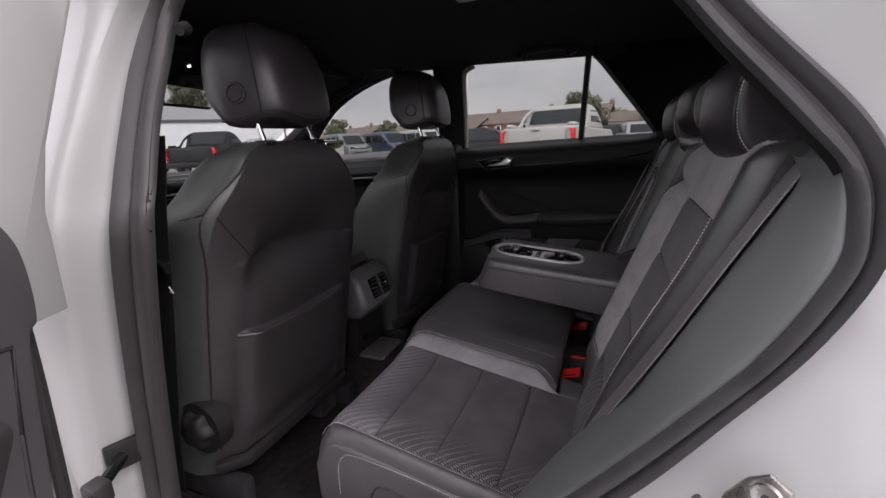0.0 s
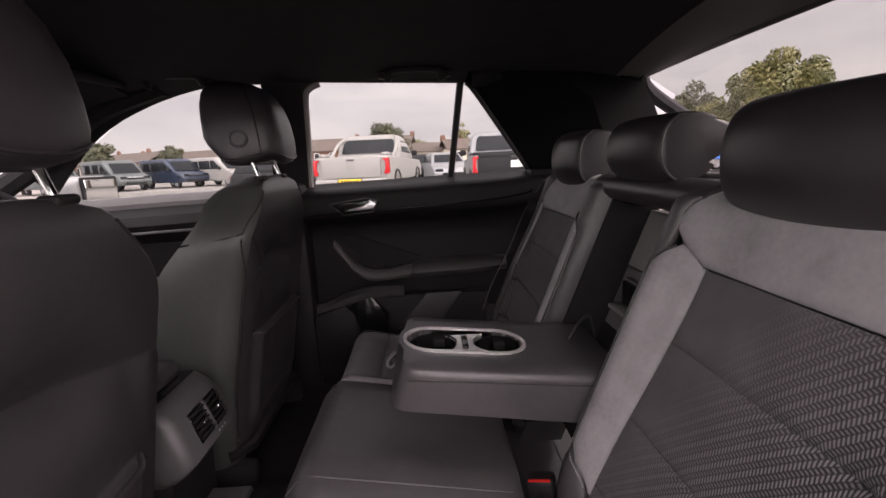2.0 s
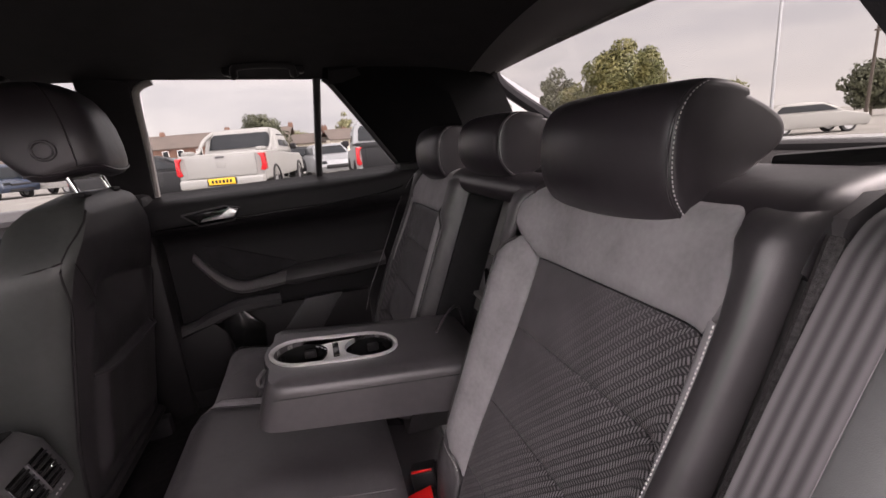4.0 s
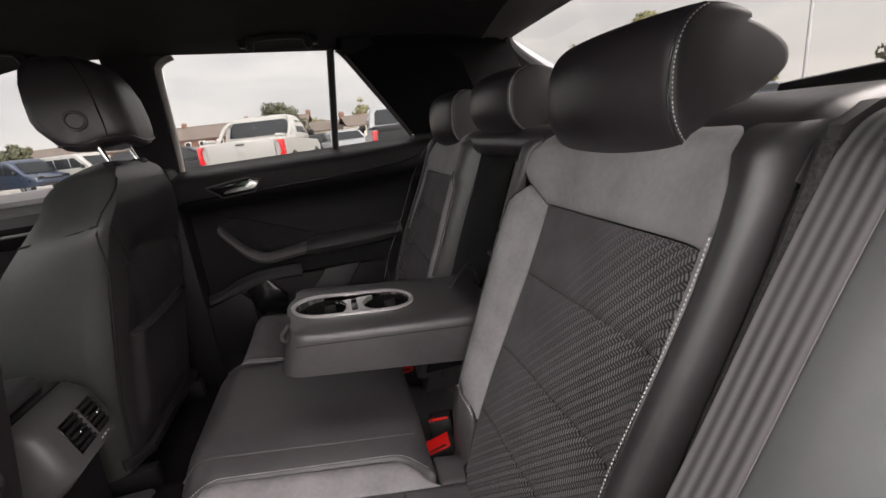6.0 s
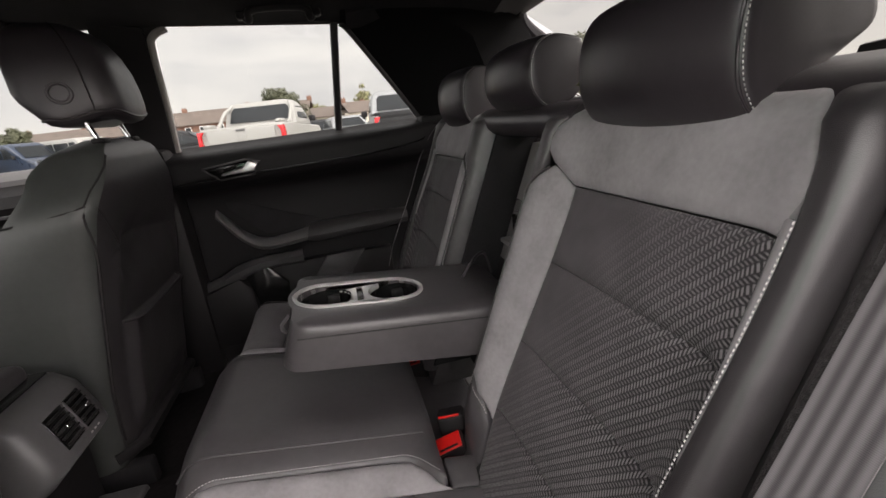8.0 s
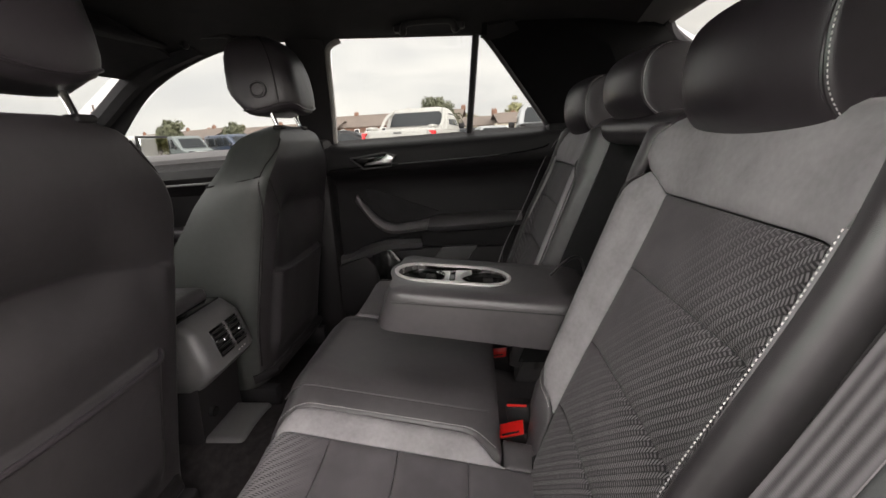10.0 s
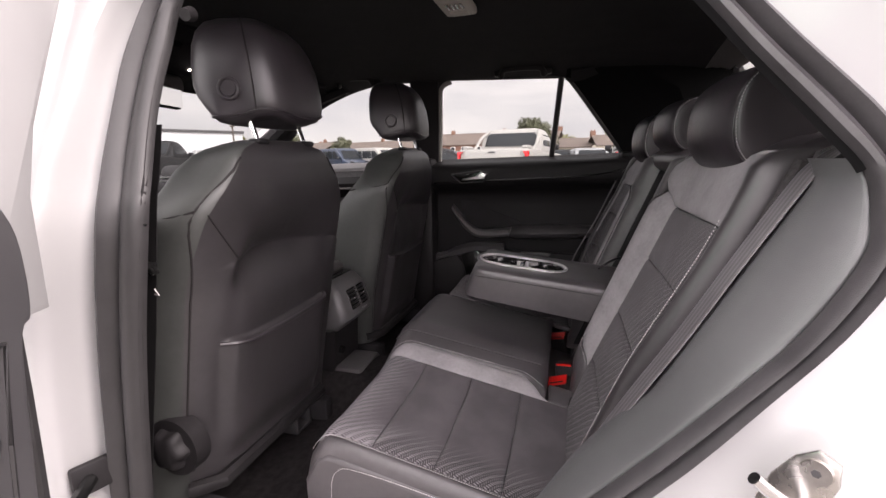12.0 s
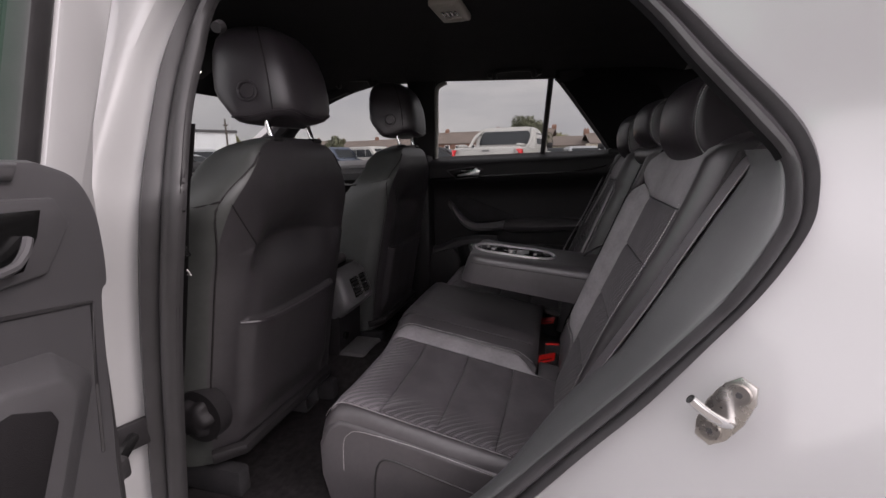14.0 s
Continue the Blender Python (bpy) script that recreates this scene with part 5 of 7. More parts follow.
    plan = smooth_path([(x, y, 0) for x, y in plan] + [(-0.165, 0, 0)] + [(x, -y, 0) for x, y in plan[:0:-1]], 4, closed=True)
    levels = ((1.136, 0.80, 0.74, 0.0), (1.141, 0.93, 0.91, 0), (1.152, 0.985, 0.975, 0), (1.161, 0.997, 0.987, 0), (1.17, 1.005, 0.995, 0), (1.187, 1.008, 0.998, -0.001), (1.205, 1.01, 1.0, -0.002), (1.245, 0.985, 0.975, -0.006), (1.28, 0.92, 0.91, -0.012), (1.307, 0.82, 0.80, -0.018), (1.326, 0.67, 0.65, -0.024), (1.337, 0.48, 0.46, -0.029), (1.343, 0.25, 0.22, -0.032), (1.344, 0.08, 0.07, -0.033))

    def head_pt(p, z, sy, sx, sh, off=0.0):
        if z < 1.2:
            z += 0.013 * math.exp(-((abs(p.y) - 0.078) / 0.035) ** 2) * sstep(-0.09, -0.03, p.x) * sstep(1.20, 1.15, z)
        c = Vector((-0.847 + sh + 0.034 * sstep(1.205, 1.136, z) * sstep(-0.06, -0.15, p.x), cy + s * 0.013 + 0.003, z))
        d = Vector(((p.x + 0.082 + 0.012 * sstep(-0.10, 0.0, p.x)) * sx, p.y * sy * 1.12, 0))
        return c + d + (d.normalized() * off if off else Vector())

    bm = bmesh.new()
    loft(bm, [[head_pt(p, *lv) for p in plan] for lv in levels])
    hr = part("headrest", bm, LEATHER, t, "black leatherette headrest", smooth=75)
    for sg in (1, -1):
        sp = Vector((-0.040, sg * 0.087, 0))
        bm = bmesh.new()
        tube(bm, smooth_path([head_pt(sp, *lv, off=0.0012) for lv in levels[2:12]], 4), 0.0016, 6)
        part("seam_ridge", bm, SEAM, hr)
    bm = bmesh.new()
    tube(bm, [head_pt(p, 1.150, 0.982, 0.972, 0, 0.0005) for p in plan] + [head_pt(plan[0], 1.150, 0.982, 0.972, 0, 0.0005)], 0.0026, 6)
    part("hem", bm, LEATHER, hr)
    # release button on the side
    release_button(Vector((-0.842, cy - 0.1075 + s * 0.013, 1.199)), hr)
    for sg in (1, -1):
        bm = bmesh.new()
        cyl(bm, (-0.812, cy + s * 0.013 + sg * 0.077, 1.09), (-0.830, cy + s * 0.013 + sg * 0.077, 1.150), 0.0056, seg=14)
        part("post", bm, CHROME, t, "chrome headrest post")
        bm = boxes(((-0.812, cy + s * 0.013 + sg * 0.077, 1.104), (0.026, 0.034, 0.012), 0.005, 3))
        part("post_guide", bm, PLASTIC, t)
    return t


front_seat(-0.391, 1, "black leatherette front seat back with map pocket beside open door", True)
front_seat(0.393, -1, "black leatherette front seat with map pocket by closed door", False)

# ---------------------------------------------------------------- centre console
CY = 0.012
con = thing("centre_console", "charcoal centre console end with rear air vent and step", "console")
bm = bmesh.new()
rings = []
for z, x, w in ((0.540, -0.910, 0.080), (0.553, -0.893, 0.085), (0.585, -0.862, 0.094), (0.61, -0.866, 0.094), (0.675, -0.888, 0.092), (0.700, -0.915, 0.087), (0.706, -0.95, 0.082)):
    rings.append([(x, CY - w + 0.022, z), (x, CY + w - 0.022, z), (x - 0.006, CY + w - 0.008, z), (x - 0.024, CY + w, z), (x - 0.40, CY + w, z), (x - 0.40, CY - w, z), (x - 0.024, CY - w, z), (x - 0.006, CY - w + 0.008, z)])
loft(bm, rings)
part("console_body", bm, CONSOLE, con, smooth=50)
bm = bmesh.new()
loft(bm, [[(x, CY - w, z), (x, CY + w, z), (x - 0.38, CY + w, z), (x - 0.38, CY - w, z)] for z, x, w in ((0.36, -0.925, 0.083), (0.45, -0.920, 0.078), (0.546, -0.914, 0.078))])
part("console_foot", bm, PLASTIC, con, "dark lower console")
bm = boxes(((-1.135, CY, 0.716), (0.37, 0.150, 0.040), 0.018, 4))
part("console_lid", bm, LEATHER_SEAT, con, "padded armrest lid")
bm = boxes(((-1.11, CY, 0.7035), (0.36, 0.156, 0.006), 0.002))
part("lid_gap", bm, GLOSS_BLACK, con, "dark gap under the lid")
vn = (Vector((-0.888, 0, 0.675)) - Vector((-0.866, 0, 0.61))).normalized()
vo = Vector((vn.z, 0, -vn.x))
vc = Vector((-0.876, CY + 0.008, 0.636))


def vent_pt(y, h, o):
    return vc + Vector((0, y, 0)) + vn * h + vo * o


def vent_box(y, h, o, sy, sh, so):
    bm = bmesh.new()
    m = Matrix(((vo.x, 0, vn.x, 0), (0, 1, 0, 0), (vo.z, 0, vn.z, 0), (0, 0, 0, 1)))
    box(bm, vent_pt(y, h, o), (so, sy, sh), min(0.0012, so / 3, sh / 3), 1, m)
    return bm


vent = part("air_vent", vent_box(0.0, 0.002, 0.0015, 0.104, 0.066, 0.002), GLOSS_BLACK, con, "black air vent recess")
for k in range(5):
    part("vent_slat", vent_box(-0.0265, -0.023 + 0.0125 * k, 0.005, 0.045, 0.0040, 0.008), PLASTIC, vent)
    part("vent_slat", vent_box(0.0265, -0.023 + 0.0125 * k, 0.005, 0.045, 0.0040, 0.008), PLASTIC, vent)
part("vent_bar", vent_box(0.0, 0.002, 0.004, 0.006, 0.066, 0.008), CONSOLE, vent)
for y in (-0.028, 0.032):
    part("vent_tab", vent_box(y, 0.002, 0.011, 0.014, 0.008, 0.006), CHROME, vent, "chrome vent tab")
for y in (-0.012, 0.0, 0.012):
    part("mark", vent_box(0.02 + y, -0.042, 0.002, 0.006, 0.003, 0.001), THREAD, con, "small pale mark")
bm = boxes(((-0.882, CY - 0.005, 0.396), (0.10, 0.145, 0.050), 0.010, 3))
part("console_step", bm, CONSOLE, con, "low charcoal step")
bm = bmesh.new()
cyl(bm, (-0.925, -0.03, 0.47), (-0.908, -0.03, 0.468), 0.012, seg=18)
part("power_socket", bm, GLOSS_BLACK, con)

# ---------------------------------------------------------------- closed rear door
far_door = thing("rear_door", "closed rear door with black panel, armrest and chrome pull handle", "car door", "rear doors")


def door_y(x, z):
    """Inner face of the closed door: ledge under the glass, waist and map pocket."""
    y = 0.735
    y -= 0.095 * sstep(0.905, 0.965, z)
    y += 0.14 * sstep(1.030, 1.062, z)
    y -= 0.045 * sstep(0.60, 0.52, z)
    return y


bm = bmesh.new()
xs = lin(-0.845, 0.02, 40)
zs = [0.40, 0.46, 0.52, 0.54, 0.56, 0.58, 0.60, 0.66, 0.72, 0.80, 0.86, 0.90, 0.92, 0.935, 0.95, 0.965, 0.98, 1.00, 1.02, 1.035, 1.045, 1.055, 1.062]
sheet(bm, lambda u, v: (u, door_y(u, v), v + 0.027 * (u + 0.81) * sstep(0.8, 1.0, v)), xs, zs, 0.0)
part("door_panel", bm, DOOR_SHADED, far_door, "grained door panel darkened for cabin shade", smooth=50)
# ledge accent groove and pull handle recess
bm = bmesh.new()
tube(bm, smooth_path([(-0.80, 0.637, 0.963), (-0.5, 0.635, 0.978), (-0.2, 0.636, 0.992), (-0.06, 0.64, 1.012), (-0.05, 0.645, 1.03)], 5), 0.003, 6)
part("trim_line", bm, GLOSS_BLACK, far_door)
bm = bmesh.new()
prism(bm, [(-0.715, 0.998), (-0.675, 0.968), (-0.585, 0.975), (-0.565, 1.005), (-0.60, 1.012)], "y", 0.628, 0.648, 0.004)
fr = bmesh.new()
tube(fr, [(x, 0.629, z) for x, z in ((-0.722, 1.001), (-0.678, 0.964), (-0.582, 0.971), (-0.560, 1.007), (-0.602, 1.016), (-0.722, 1.001))], 0.0028, 6)
hd = part("handle_bezel", bm, GLOSS_BLACK, far_door, "black handle recess")
bm = bmesh.new()
prism(bm, [(-0.672, 0.977), (-0.665, 0.984), (-0.612, 0.994), (-0.590, 1.012), (-0.568, 0.999), (-0.578, 0.982)], "y", 0.612, 0.630, 0.004)
part("pull_handle", bm, ALU, hd, "brushed aluminium pull handle")
part("bezel_rim", fr, PLASTIC_MID, hd)
# armrest with swept grip
bm = bmesh.new()
pts = smooth_path([(-0.742, 0.715, 0.850), (-0.715, 0.700, 0.820), (-0.665, 0.685, 0.765), (-0.610, 0.675, 0.738), (-0.54, 0.668, 0.742), (-0.47, 0.664, 0.752)], 5)
rings = []
for i, p in enumerate(pts):
    k = i / (len(pts) - 1)
    w, h = 0.020 + 0.030 * k, 0.014 + 0.006 * k
    rings.append([p + Vector((0.3 * math.sin(a) * h, math.cos(a) * w + 0.02, math.sin(a) * h)) for a in [2 * math.pi * j / 12 for j in range(12)]])
loft(bm, rings)
part("grip", bm, HATCH, far_door, "charcoal grip of the door armrest")
bm = bmesh.new()
rings = []
for i, x in enumerate(lin(-0.50, -0.13, 14)):
    k = sstep(-0.50, -0.44, x) * (1 - 0.5 * sstep(-0.24, -0.13, x))
    c = Vector((x, 0.715, 0.745 + 0.04 * (x + 0.5)))
    rings.append([c + Vector((0, math.cos(a) * 0.062 * (0.6 + 0.4 * k), math.sin(a) * (0.018 + 0.014 * k))) for a in [2 * math.pi * j / 14 for j in range(14)]])
loft(bm, rings)
part("armrest", bm, PLASTIC_MID, far_door, "padded black door armrest")
# upper dark plate standing in for the grip hollow's shade, lower pocket
bm = bmesh.new()
prism(bm, [(-0.705, 0.885), (-0.66, 0.880), (-0.55, 0.835), (-0.43, 0.79), (-0.47, 0.762), (-0.60, 0.762), (-0.70, 0.85)], "y", 0.728, 0.738, 0.004)
part("grip_shade", bm, HEADLINER, far_door, "flat dark plate for the shade behind the grip")
bm = bmesh.new()
tube(bm, smooth_path([(-0.84, 0.715, 0.605), (-0.76, 0.70, 0.625), (-0.70, 0.69, 0.655), (-0.62, 0.69, 0.675), (-0.50, 0.70, 0.675)], 6), [0.025] * 25, 8)
part("pocket_rim", bm, PLASTIC_MID, far_door)
bm = bmesh.new()
prism(bm, [(-0.845, 0.41), (-0.72, 0.41), (-0.67, 0.50), (-0.675, 0.60), (-0.71, 0.64), (-0.845, 0.595)], "y", 0.665, 0.73, 0.010)
part("speaker_housing", bm, PLASTIC, far_door)
bm = bmesh.new()
prism(bm, [(-0.64, 0.45), (-0.20, 0.45), (-0.20, 0.66), (-0.60, 0.66), (-0.655, 0.58)], "y", 0.69, 0.73, 0.010)
part("door_pocket", bm, PLASTIC, far_door)
bm = bmesh.new()
prism(bm, [(-0.42, 0.664), (-0.29, 0.668), (-0.39, 0.53), (-0.53, 0.53)], "y", 0.682, 0.70, 0.006)
part("lower_flap", bm, PLASTIC_MID, far_door, "charcoal lower trim")
# no hollow here: a solid black slab gives the bottle holder's inner shade
bm = bmesh.new()
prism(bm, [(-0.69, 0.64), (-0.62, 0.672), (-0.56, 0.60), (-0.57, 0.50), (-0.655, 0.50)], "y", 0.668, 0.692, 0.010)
part("bottle_shade", bm, GLOSS_BLACK, far_door, "black slab for the shade inside the bottle holder")
# window frame parts and glass
bm = bmesh.new()
tube(bm, [on_side(-0.279, 1.368, 1, 0.004), on_side(-0.311, 1.066, 1, 0.004)], 0.0115, 8)
part("window_divider", bm, RUBBER, far_door, "black window divider bar")
bm = bmesh.new()
tube(bm, smooth_path([on_side(-0.812, 1.045, 1, 0.014), on_side(-0.788, 1.18, 1, 0.014), on_side(-0.765, 1.325, 1, 0.014), on_side(-0.750, 1.358, 1, 0.012), on_side(-0.715, 1.374, 1, 0.006)], 5), 0.0095, 8)
part("glass_channel", bm, CHANNEL, far_door, "grey window channel")
for a, b in (((-0.75, 1.386), (-0.285, 1.370)),):
    bm = bmesh.new()
    tube(bm, [on_side(*a, 1, 0.002), on_side(*b, 1, 0.002)], 0.008, 8)
    part("upper_channel", bm, RUBBER, far_door)
bm = bmesh.new()
tube(bm, smooth_path([on_side(-0.262, 1.364), on_side(-0.235, 1.341), on_side(-0.138, 1.22), on_side(-0.048, 1.105), on_side(-0.035, 1.085)], 5), 0.008, 8)
part("quarter_channel", bm, RUBBER, far_door)
pane("window_glass", [on_side(-0.82, 1.05, 1, -0.02), on_side(-0.30, 1.06, 1, -0.02), on_side(-0.27, 1.37, 1, -0.02), on_side(-0.75, 1.38, 1, -0.02)], GLASS, far_door, "clear door glass")
pane("quarter_glass", [on_side(-0.315, 1.06, 1, -0.022), on_side(-0.03, 1.07, 1, -0.022), on_side(-0.235, 1.365, 1, -0.022), on_side(-0.285, 1.375, 1, -0.022)], GLASS, far_door, "clear quarter glass")
quad_strip("frame_filler", [on_side(-0.815, 1.045, 1, 0.010), on_side(-0.791, 1.18, 1, 0.010), on_side(-0.767, 1.325, 1, 0.010), on_side(-0.752, 1.360, 1, 0.008), on_side(-0.715, 1.378, 1, 0.004), on_side(-0.66, 1.383, 1, 0.002)],
           [on_side(-0.90, 1.045, 1, 0.010), on_side(-0.88, 1.18, 1, 0.010), on_side(-0.86, 1.335, 1, 0.010), on_side(-0.84, 1.405, 1, 0.008), on_side(-0.74, 1.425, 1, 0.004), on_side(-0.66, 1.425, 1, 0.002)], RUBBER, far_door, 0.006)
part("frame_foot", boxes(((0.035, 0.735, 1.050), (0.15, 0.09, 0.072), 0.012, 2)), DOOR_SHADED, far_door)
bm = boxes(((-0.42, 0.80, 1.048), (0.90, 0.05, 0.02), 0.006))
part("belt_moulding", bm, RUBBER, far_door)

# closed front doors
for s in (1, -1):
    fd = thing("front_door", "closed front door with black panel and chrome trim strip", "car door", "front doors")
    bm = bmesh.new()
    xs = lin(-1.95, -0.90, 20)
    zz = [0.40, 0.6, 0.8, 0.90, 0.94, 0.97, 1.0, 1.02, 1.04]
    sheet(bm, lambda u, v: (u, s * (0.74 - 0.08 * sstep(0.90, 0.96, v) + 0.10 * sstep(0.99, 1.04, v)), v + 0.035 * (u + 0.9)), xs, zz, 0.0)
    part("door_panel", bm, PLASTIC, fd)
    bm = bmesh.new()
    tube(bm, smooth_path([(-1.85, s * 0.665, 0.915), (-1.4, s * 0.655, 0.93), (-0.95, s * 0.655, 0.945)], 6), 0.005, 8)
    part("chrome_strip", bm, HATCH, fd, "brushed aluminium strip")
    bm = boxes(((-1.35, s * 0.69, 0.74), (0.5, 0.10, 0.05), 0.02, 3))
    part("armrest", bm, LEATHER, fd)
    bm = bmesh.new()
    loft(bm, [[(x, s * 0.735, z - 0.012), (x, s * 0.765, z + 0.010), (x, s * 0.865, z + 0.012), (x, s * 0.892, z - 0.004), (x, s * 0.892, z - 0.03), (x, s * 0.735, z - 0.03)] for x, z in ((-1.96, 1.012), (-1.40, 1.036), (-0.905, 1.050))])
    part("belt_moulding", bm, HATCH, fd, "dark sill below the door glass")
    pane("window_glass", [(-1.86, s * 0.80, 1.0), (-0.90, s * 0.80, 1.04), (-0.88, s * 0.63, 1.39), (-1.25, s * 0.64, 1.36)], GLASS, fd, "clear door glass")
    bm = boxes(((-1.72, s * 0.95, 1.06), (0.10, 0.20, 0.13), 0.035, 4))
    mir = part("door_mirror", bm, WHITE_PAINT, fd, "white door mirror")
    part("mirror_rim", boxes(((-1.6705, s * 0.95, 1.06), (0.010, 0.186, 0.124), 0.004, 2)), PLASTIC, mir, "black mirror rim")
    bm = boxes(((-1.6645, s * 0.95, 1.06), (0.004, 0.166, 0.104), 0.001, 1))
    part("mirror_glass", bm, MIRROR, mir, "mirror glass")

# ---------------------------------------------------------------- open rear door
od = thing("open_rear_door", "opened white rear door with charcoal inner panel and pull recess", "car door", "rear doors", at=(0, 0, 0))
TH = radians(66)
du, dn = Vector((math.cos(TH), -math.sin(TH), 0)), Vector((math.sin(TH), math.cos(TH), 0))
DO = Vector((-0.702, -0.922, 0))


def dm():
    return Matrix(((du.x, dn.x, 0, DO.x), (du.y, dn.y, 0, DO.y), (0, 0, 1, 0), (0, 0, 0, 1)))


def door_part(name, bm, material, parent, label=""):
    bm.transform(dm())
    return part(name, bm, material, parent, label)


bm = bmesh.new()
prism(bm, [(0.03, 0.40), (0.80, 0.40), (0.80, 1.06), (0.03, 1.06), (-0.02, 1.0), (-0.01, 0.80), (0.01, 0.60)], "y", -0.13, -0.034, 0.012)
door_part("door_skin", bm, WHITE_PAINT, od, "white painted door shell")
bm = bmesh.new()
edge = smooth_path([(0.07, 1.064, 0), (0.022, 1.049, 0), (-0.002, 1.015, 0), (-0.006, 0.97, 0), (-0.001, 0.930, 0), (0.011, 0.918, 0), (0.021, 0.86, 0), (0.033, 0.77, 0), (0.043, 0.69, 0), (0.052, 0.44, 0)], 4)
prism(bm, [(p.x, p.y) for p in edge] + [(0.75, 0.43), (0.75, 1.075)], "y", -0.035, 0.0, 0.008)
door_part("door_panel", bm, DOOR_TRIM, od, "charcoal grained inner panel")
bm = bmesh.new()
prism(bm, [(0.095, 1.062), (0.6, 1.078), (0.6, 1.05), (0.105, 1.046)], "y", -0.03, 0.006, 0.006, 3)
door_part("panel_ledge", bm, DOOR_TRIM, od)
bm = bmesh.new()
prism(bm, [(0.066, 1.030), (0.30, 1.042), (0.30, 0.962), (0.092, 0.963), (0.051, 1.004)], "y", -0.01, 0.007, 0.005)
door_part("handle_surround", bm, DOOR_TRIM, od)
bm = bmesh.new()
prism(bm, [(0.088, 1.021), (0.28, 1.030), (0.28, 0.972), (0.120, 0.972), (0.098, 0.998)], "y", 0.0, 0.0085, 0.002)
door_part("handle_recess", bm, GLOSS_BLACK, od, "dark pull handle recess")
bm = bmesh.new()
tube(bm, smooth_path([(0.30, 0.014, 0.976), (0.16, 0.016, 0.978), (0.128, 0.014, 0.985), (0.112, 0.010, 0.999)], 4), 0.004, 8)
door_part("pull_handle", bm, DOOR_TRIM, od, "charcoal pull handle lip")
bm = bmesh.new()
tube(bm, [(0.062, 0.0, 0.76), (0.052, 0.0, 0.833), (0.036, 0.0, 0.918), (0.142, 0.0, 0.939), (0.70, 0.0, 0.955)], 0.0025, 6)
door_part("panel_groove", bm, RUBBER, od)
bm = bmesh.new()
base = [(0.16, 0.905), (0.10, 0.893), (0.058, 0.852), (0.056, 0.838), (0.115, 0.740), (0.185, 0.60), (0.40, 0.60), (0.40, 0.92)]
face = [(0.20, 0.902), (0.150, 0.888), (0.135, 0.872), (0.138, 0.862), (0.178, 0.795), (0.245, 0.66), (0.40, 0.66), (0.40, 0.91)]
loft(bm, [[(u, -0.004, z) for u, z in base], [(u, 0.0, z) for u, z in base], [(u * 0.25 + a * 0.75, 0.032, z * 0.25 + c * 0.75) for (u, z), (a, c) in zip(base, face)], [(u, 0.040, z) for u, z in face]])
bmesh.ops.bevel(bm, geom=bm.edges[:], offset=0.004, segments=2, profile=0.5, affect='EDGES')
door_part("door_armrest", bm, DOOR_TRIM, od, "charcoal armrest and pocket")
bm = bmesh.new()
prism(bm, [(0.20, 0.888), (0.168, 0.870), (0.163, 0.858), (0.202, 0.795), (0.265, 0.675), (0.39, 0.675), (0.39, 0.895)], "y", 0.034, 0.0425, 0.003)
door_part("pocket_recess", bm, PLASTIC, od)
# window frame of the open door
bm = bmesh.new()
prism(bm, [(-0.118, 0.90), (-0.02, 0.90), (-0.042, 1.055), (-0.125, 1.26), (-0.19, 1.42), (-0.31, 1.42), (-0.250, 1.30), (-0.150, 1.11), (-0.124, 1.03)], "y", -0.125, -0.068, 0.010)
door_part("window_frame", bm, WHITE_PAINT, od, "white painted window frame")
bm = bmesh.new()
prism(bm, [(-0.024, 0.98), (0.006, 0.98), (-0.008, 1.06), (-0.079, 1.242), (-0.14, 1.40), (-0.188, 1.40), (-0.124, 1.258), (-0.043, 1.055)], "y", -0.120, -0.072, 0.006)
door_part("frame_seal", bm, RUBBER, od)
bm = bmesh.new()
prism(bm, [(-0.014, 1.06), (0.62, 1.08), (0.55, 1.38), (-0.13, 1.38)], "y", -0.100, -0.096)
g = door_part("window_glass", bm, GLASS_GREEN, od, "greenish door glass")
g.visible_shadow = False
bm = bmesh.new()
tube(bm, smooth_path([(-0.012, -0.03, 1.0), (-0.008, -0.03, 0.85), (0.014, -0.03, 0.55)], 4), 0.007, 8)
door_part("edge_seal", bm, RUBBER, od)

# check strap between pillar and door
cs = thing("door_check_strap", "black steel door check strap bolted to the pillar", "door hardware")
bm = boxes(((-0.905, -0.785, 0.605), (0.012, 0.05, 0.05), 0.004, 2, pose(0, 0, 0, 0, 0, -20)))
part("bracket", bm, PLASTIC, cs, "black steel bracket")
bm = bmesh.new()
tube(bm, [(-0.90, -0.79, 0.605), (-0.86, -0.86, 0.595), (-0.80, -0.93, 0.59)], 0.010, 8)
part("strap_arm", bm, GLOSS_BLACK, cs)
bm = boxes(((-0.868, -0.848, 0.595), (0.035, 0.03, 0.035), 0.006))
part("stop_block", bm, RUBBER, cs)

# striker on the jamb
st = thing("door_striker", "bright steel door striker bolted to white jamb", "door hardware", at=(0, 0, 0))
SN = Vector((-0.52, -0.84, 0.10)).normalized()
SU = Vector((0.46, 0.0, 0.89))
SU = (SU - SN * SU.dot(SN)).normalized()
SV = SN.cross(SU)
SC = Vector((-0.042, -0.804, 0.797))


def smat():
    return Matrix(((SV.x, SU.x, SN.x, SC.x), (SV.y, SU.y, SN.y, SC.y), (SV.z, SU.z, SN.z, SC.z), (0, 0, 0, 1)))


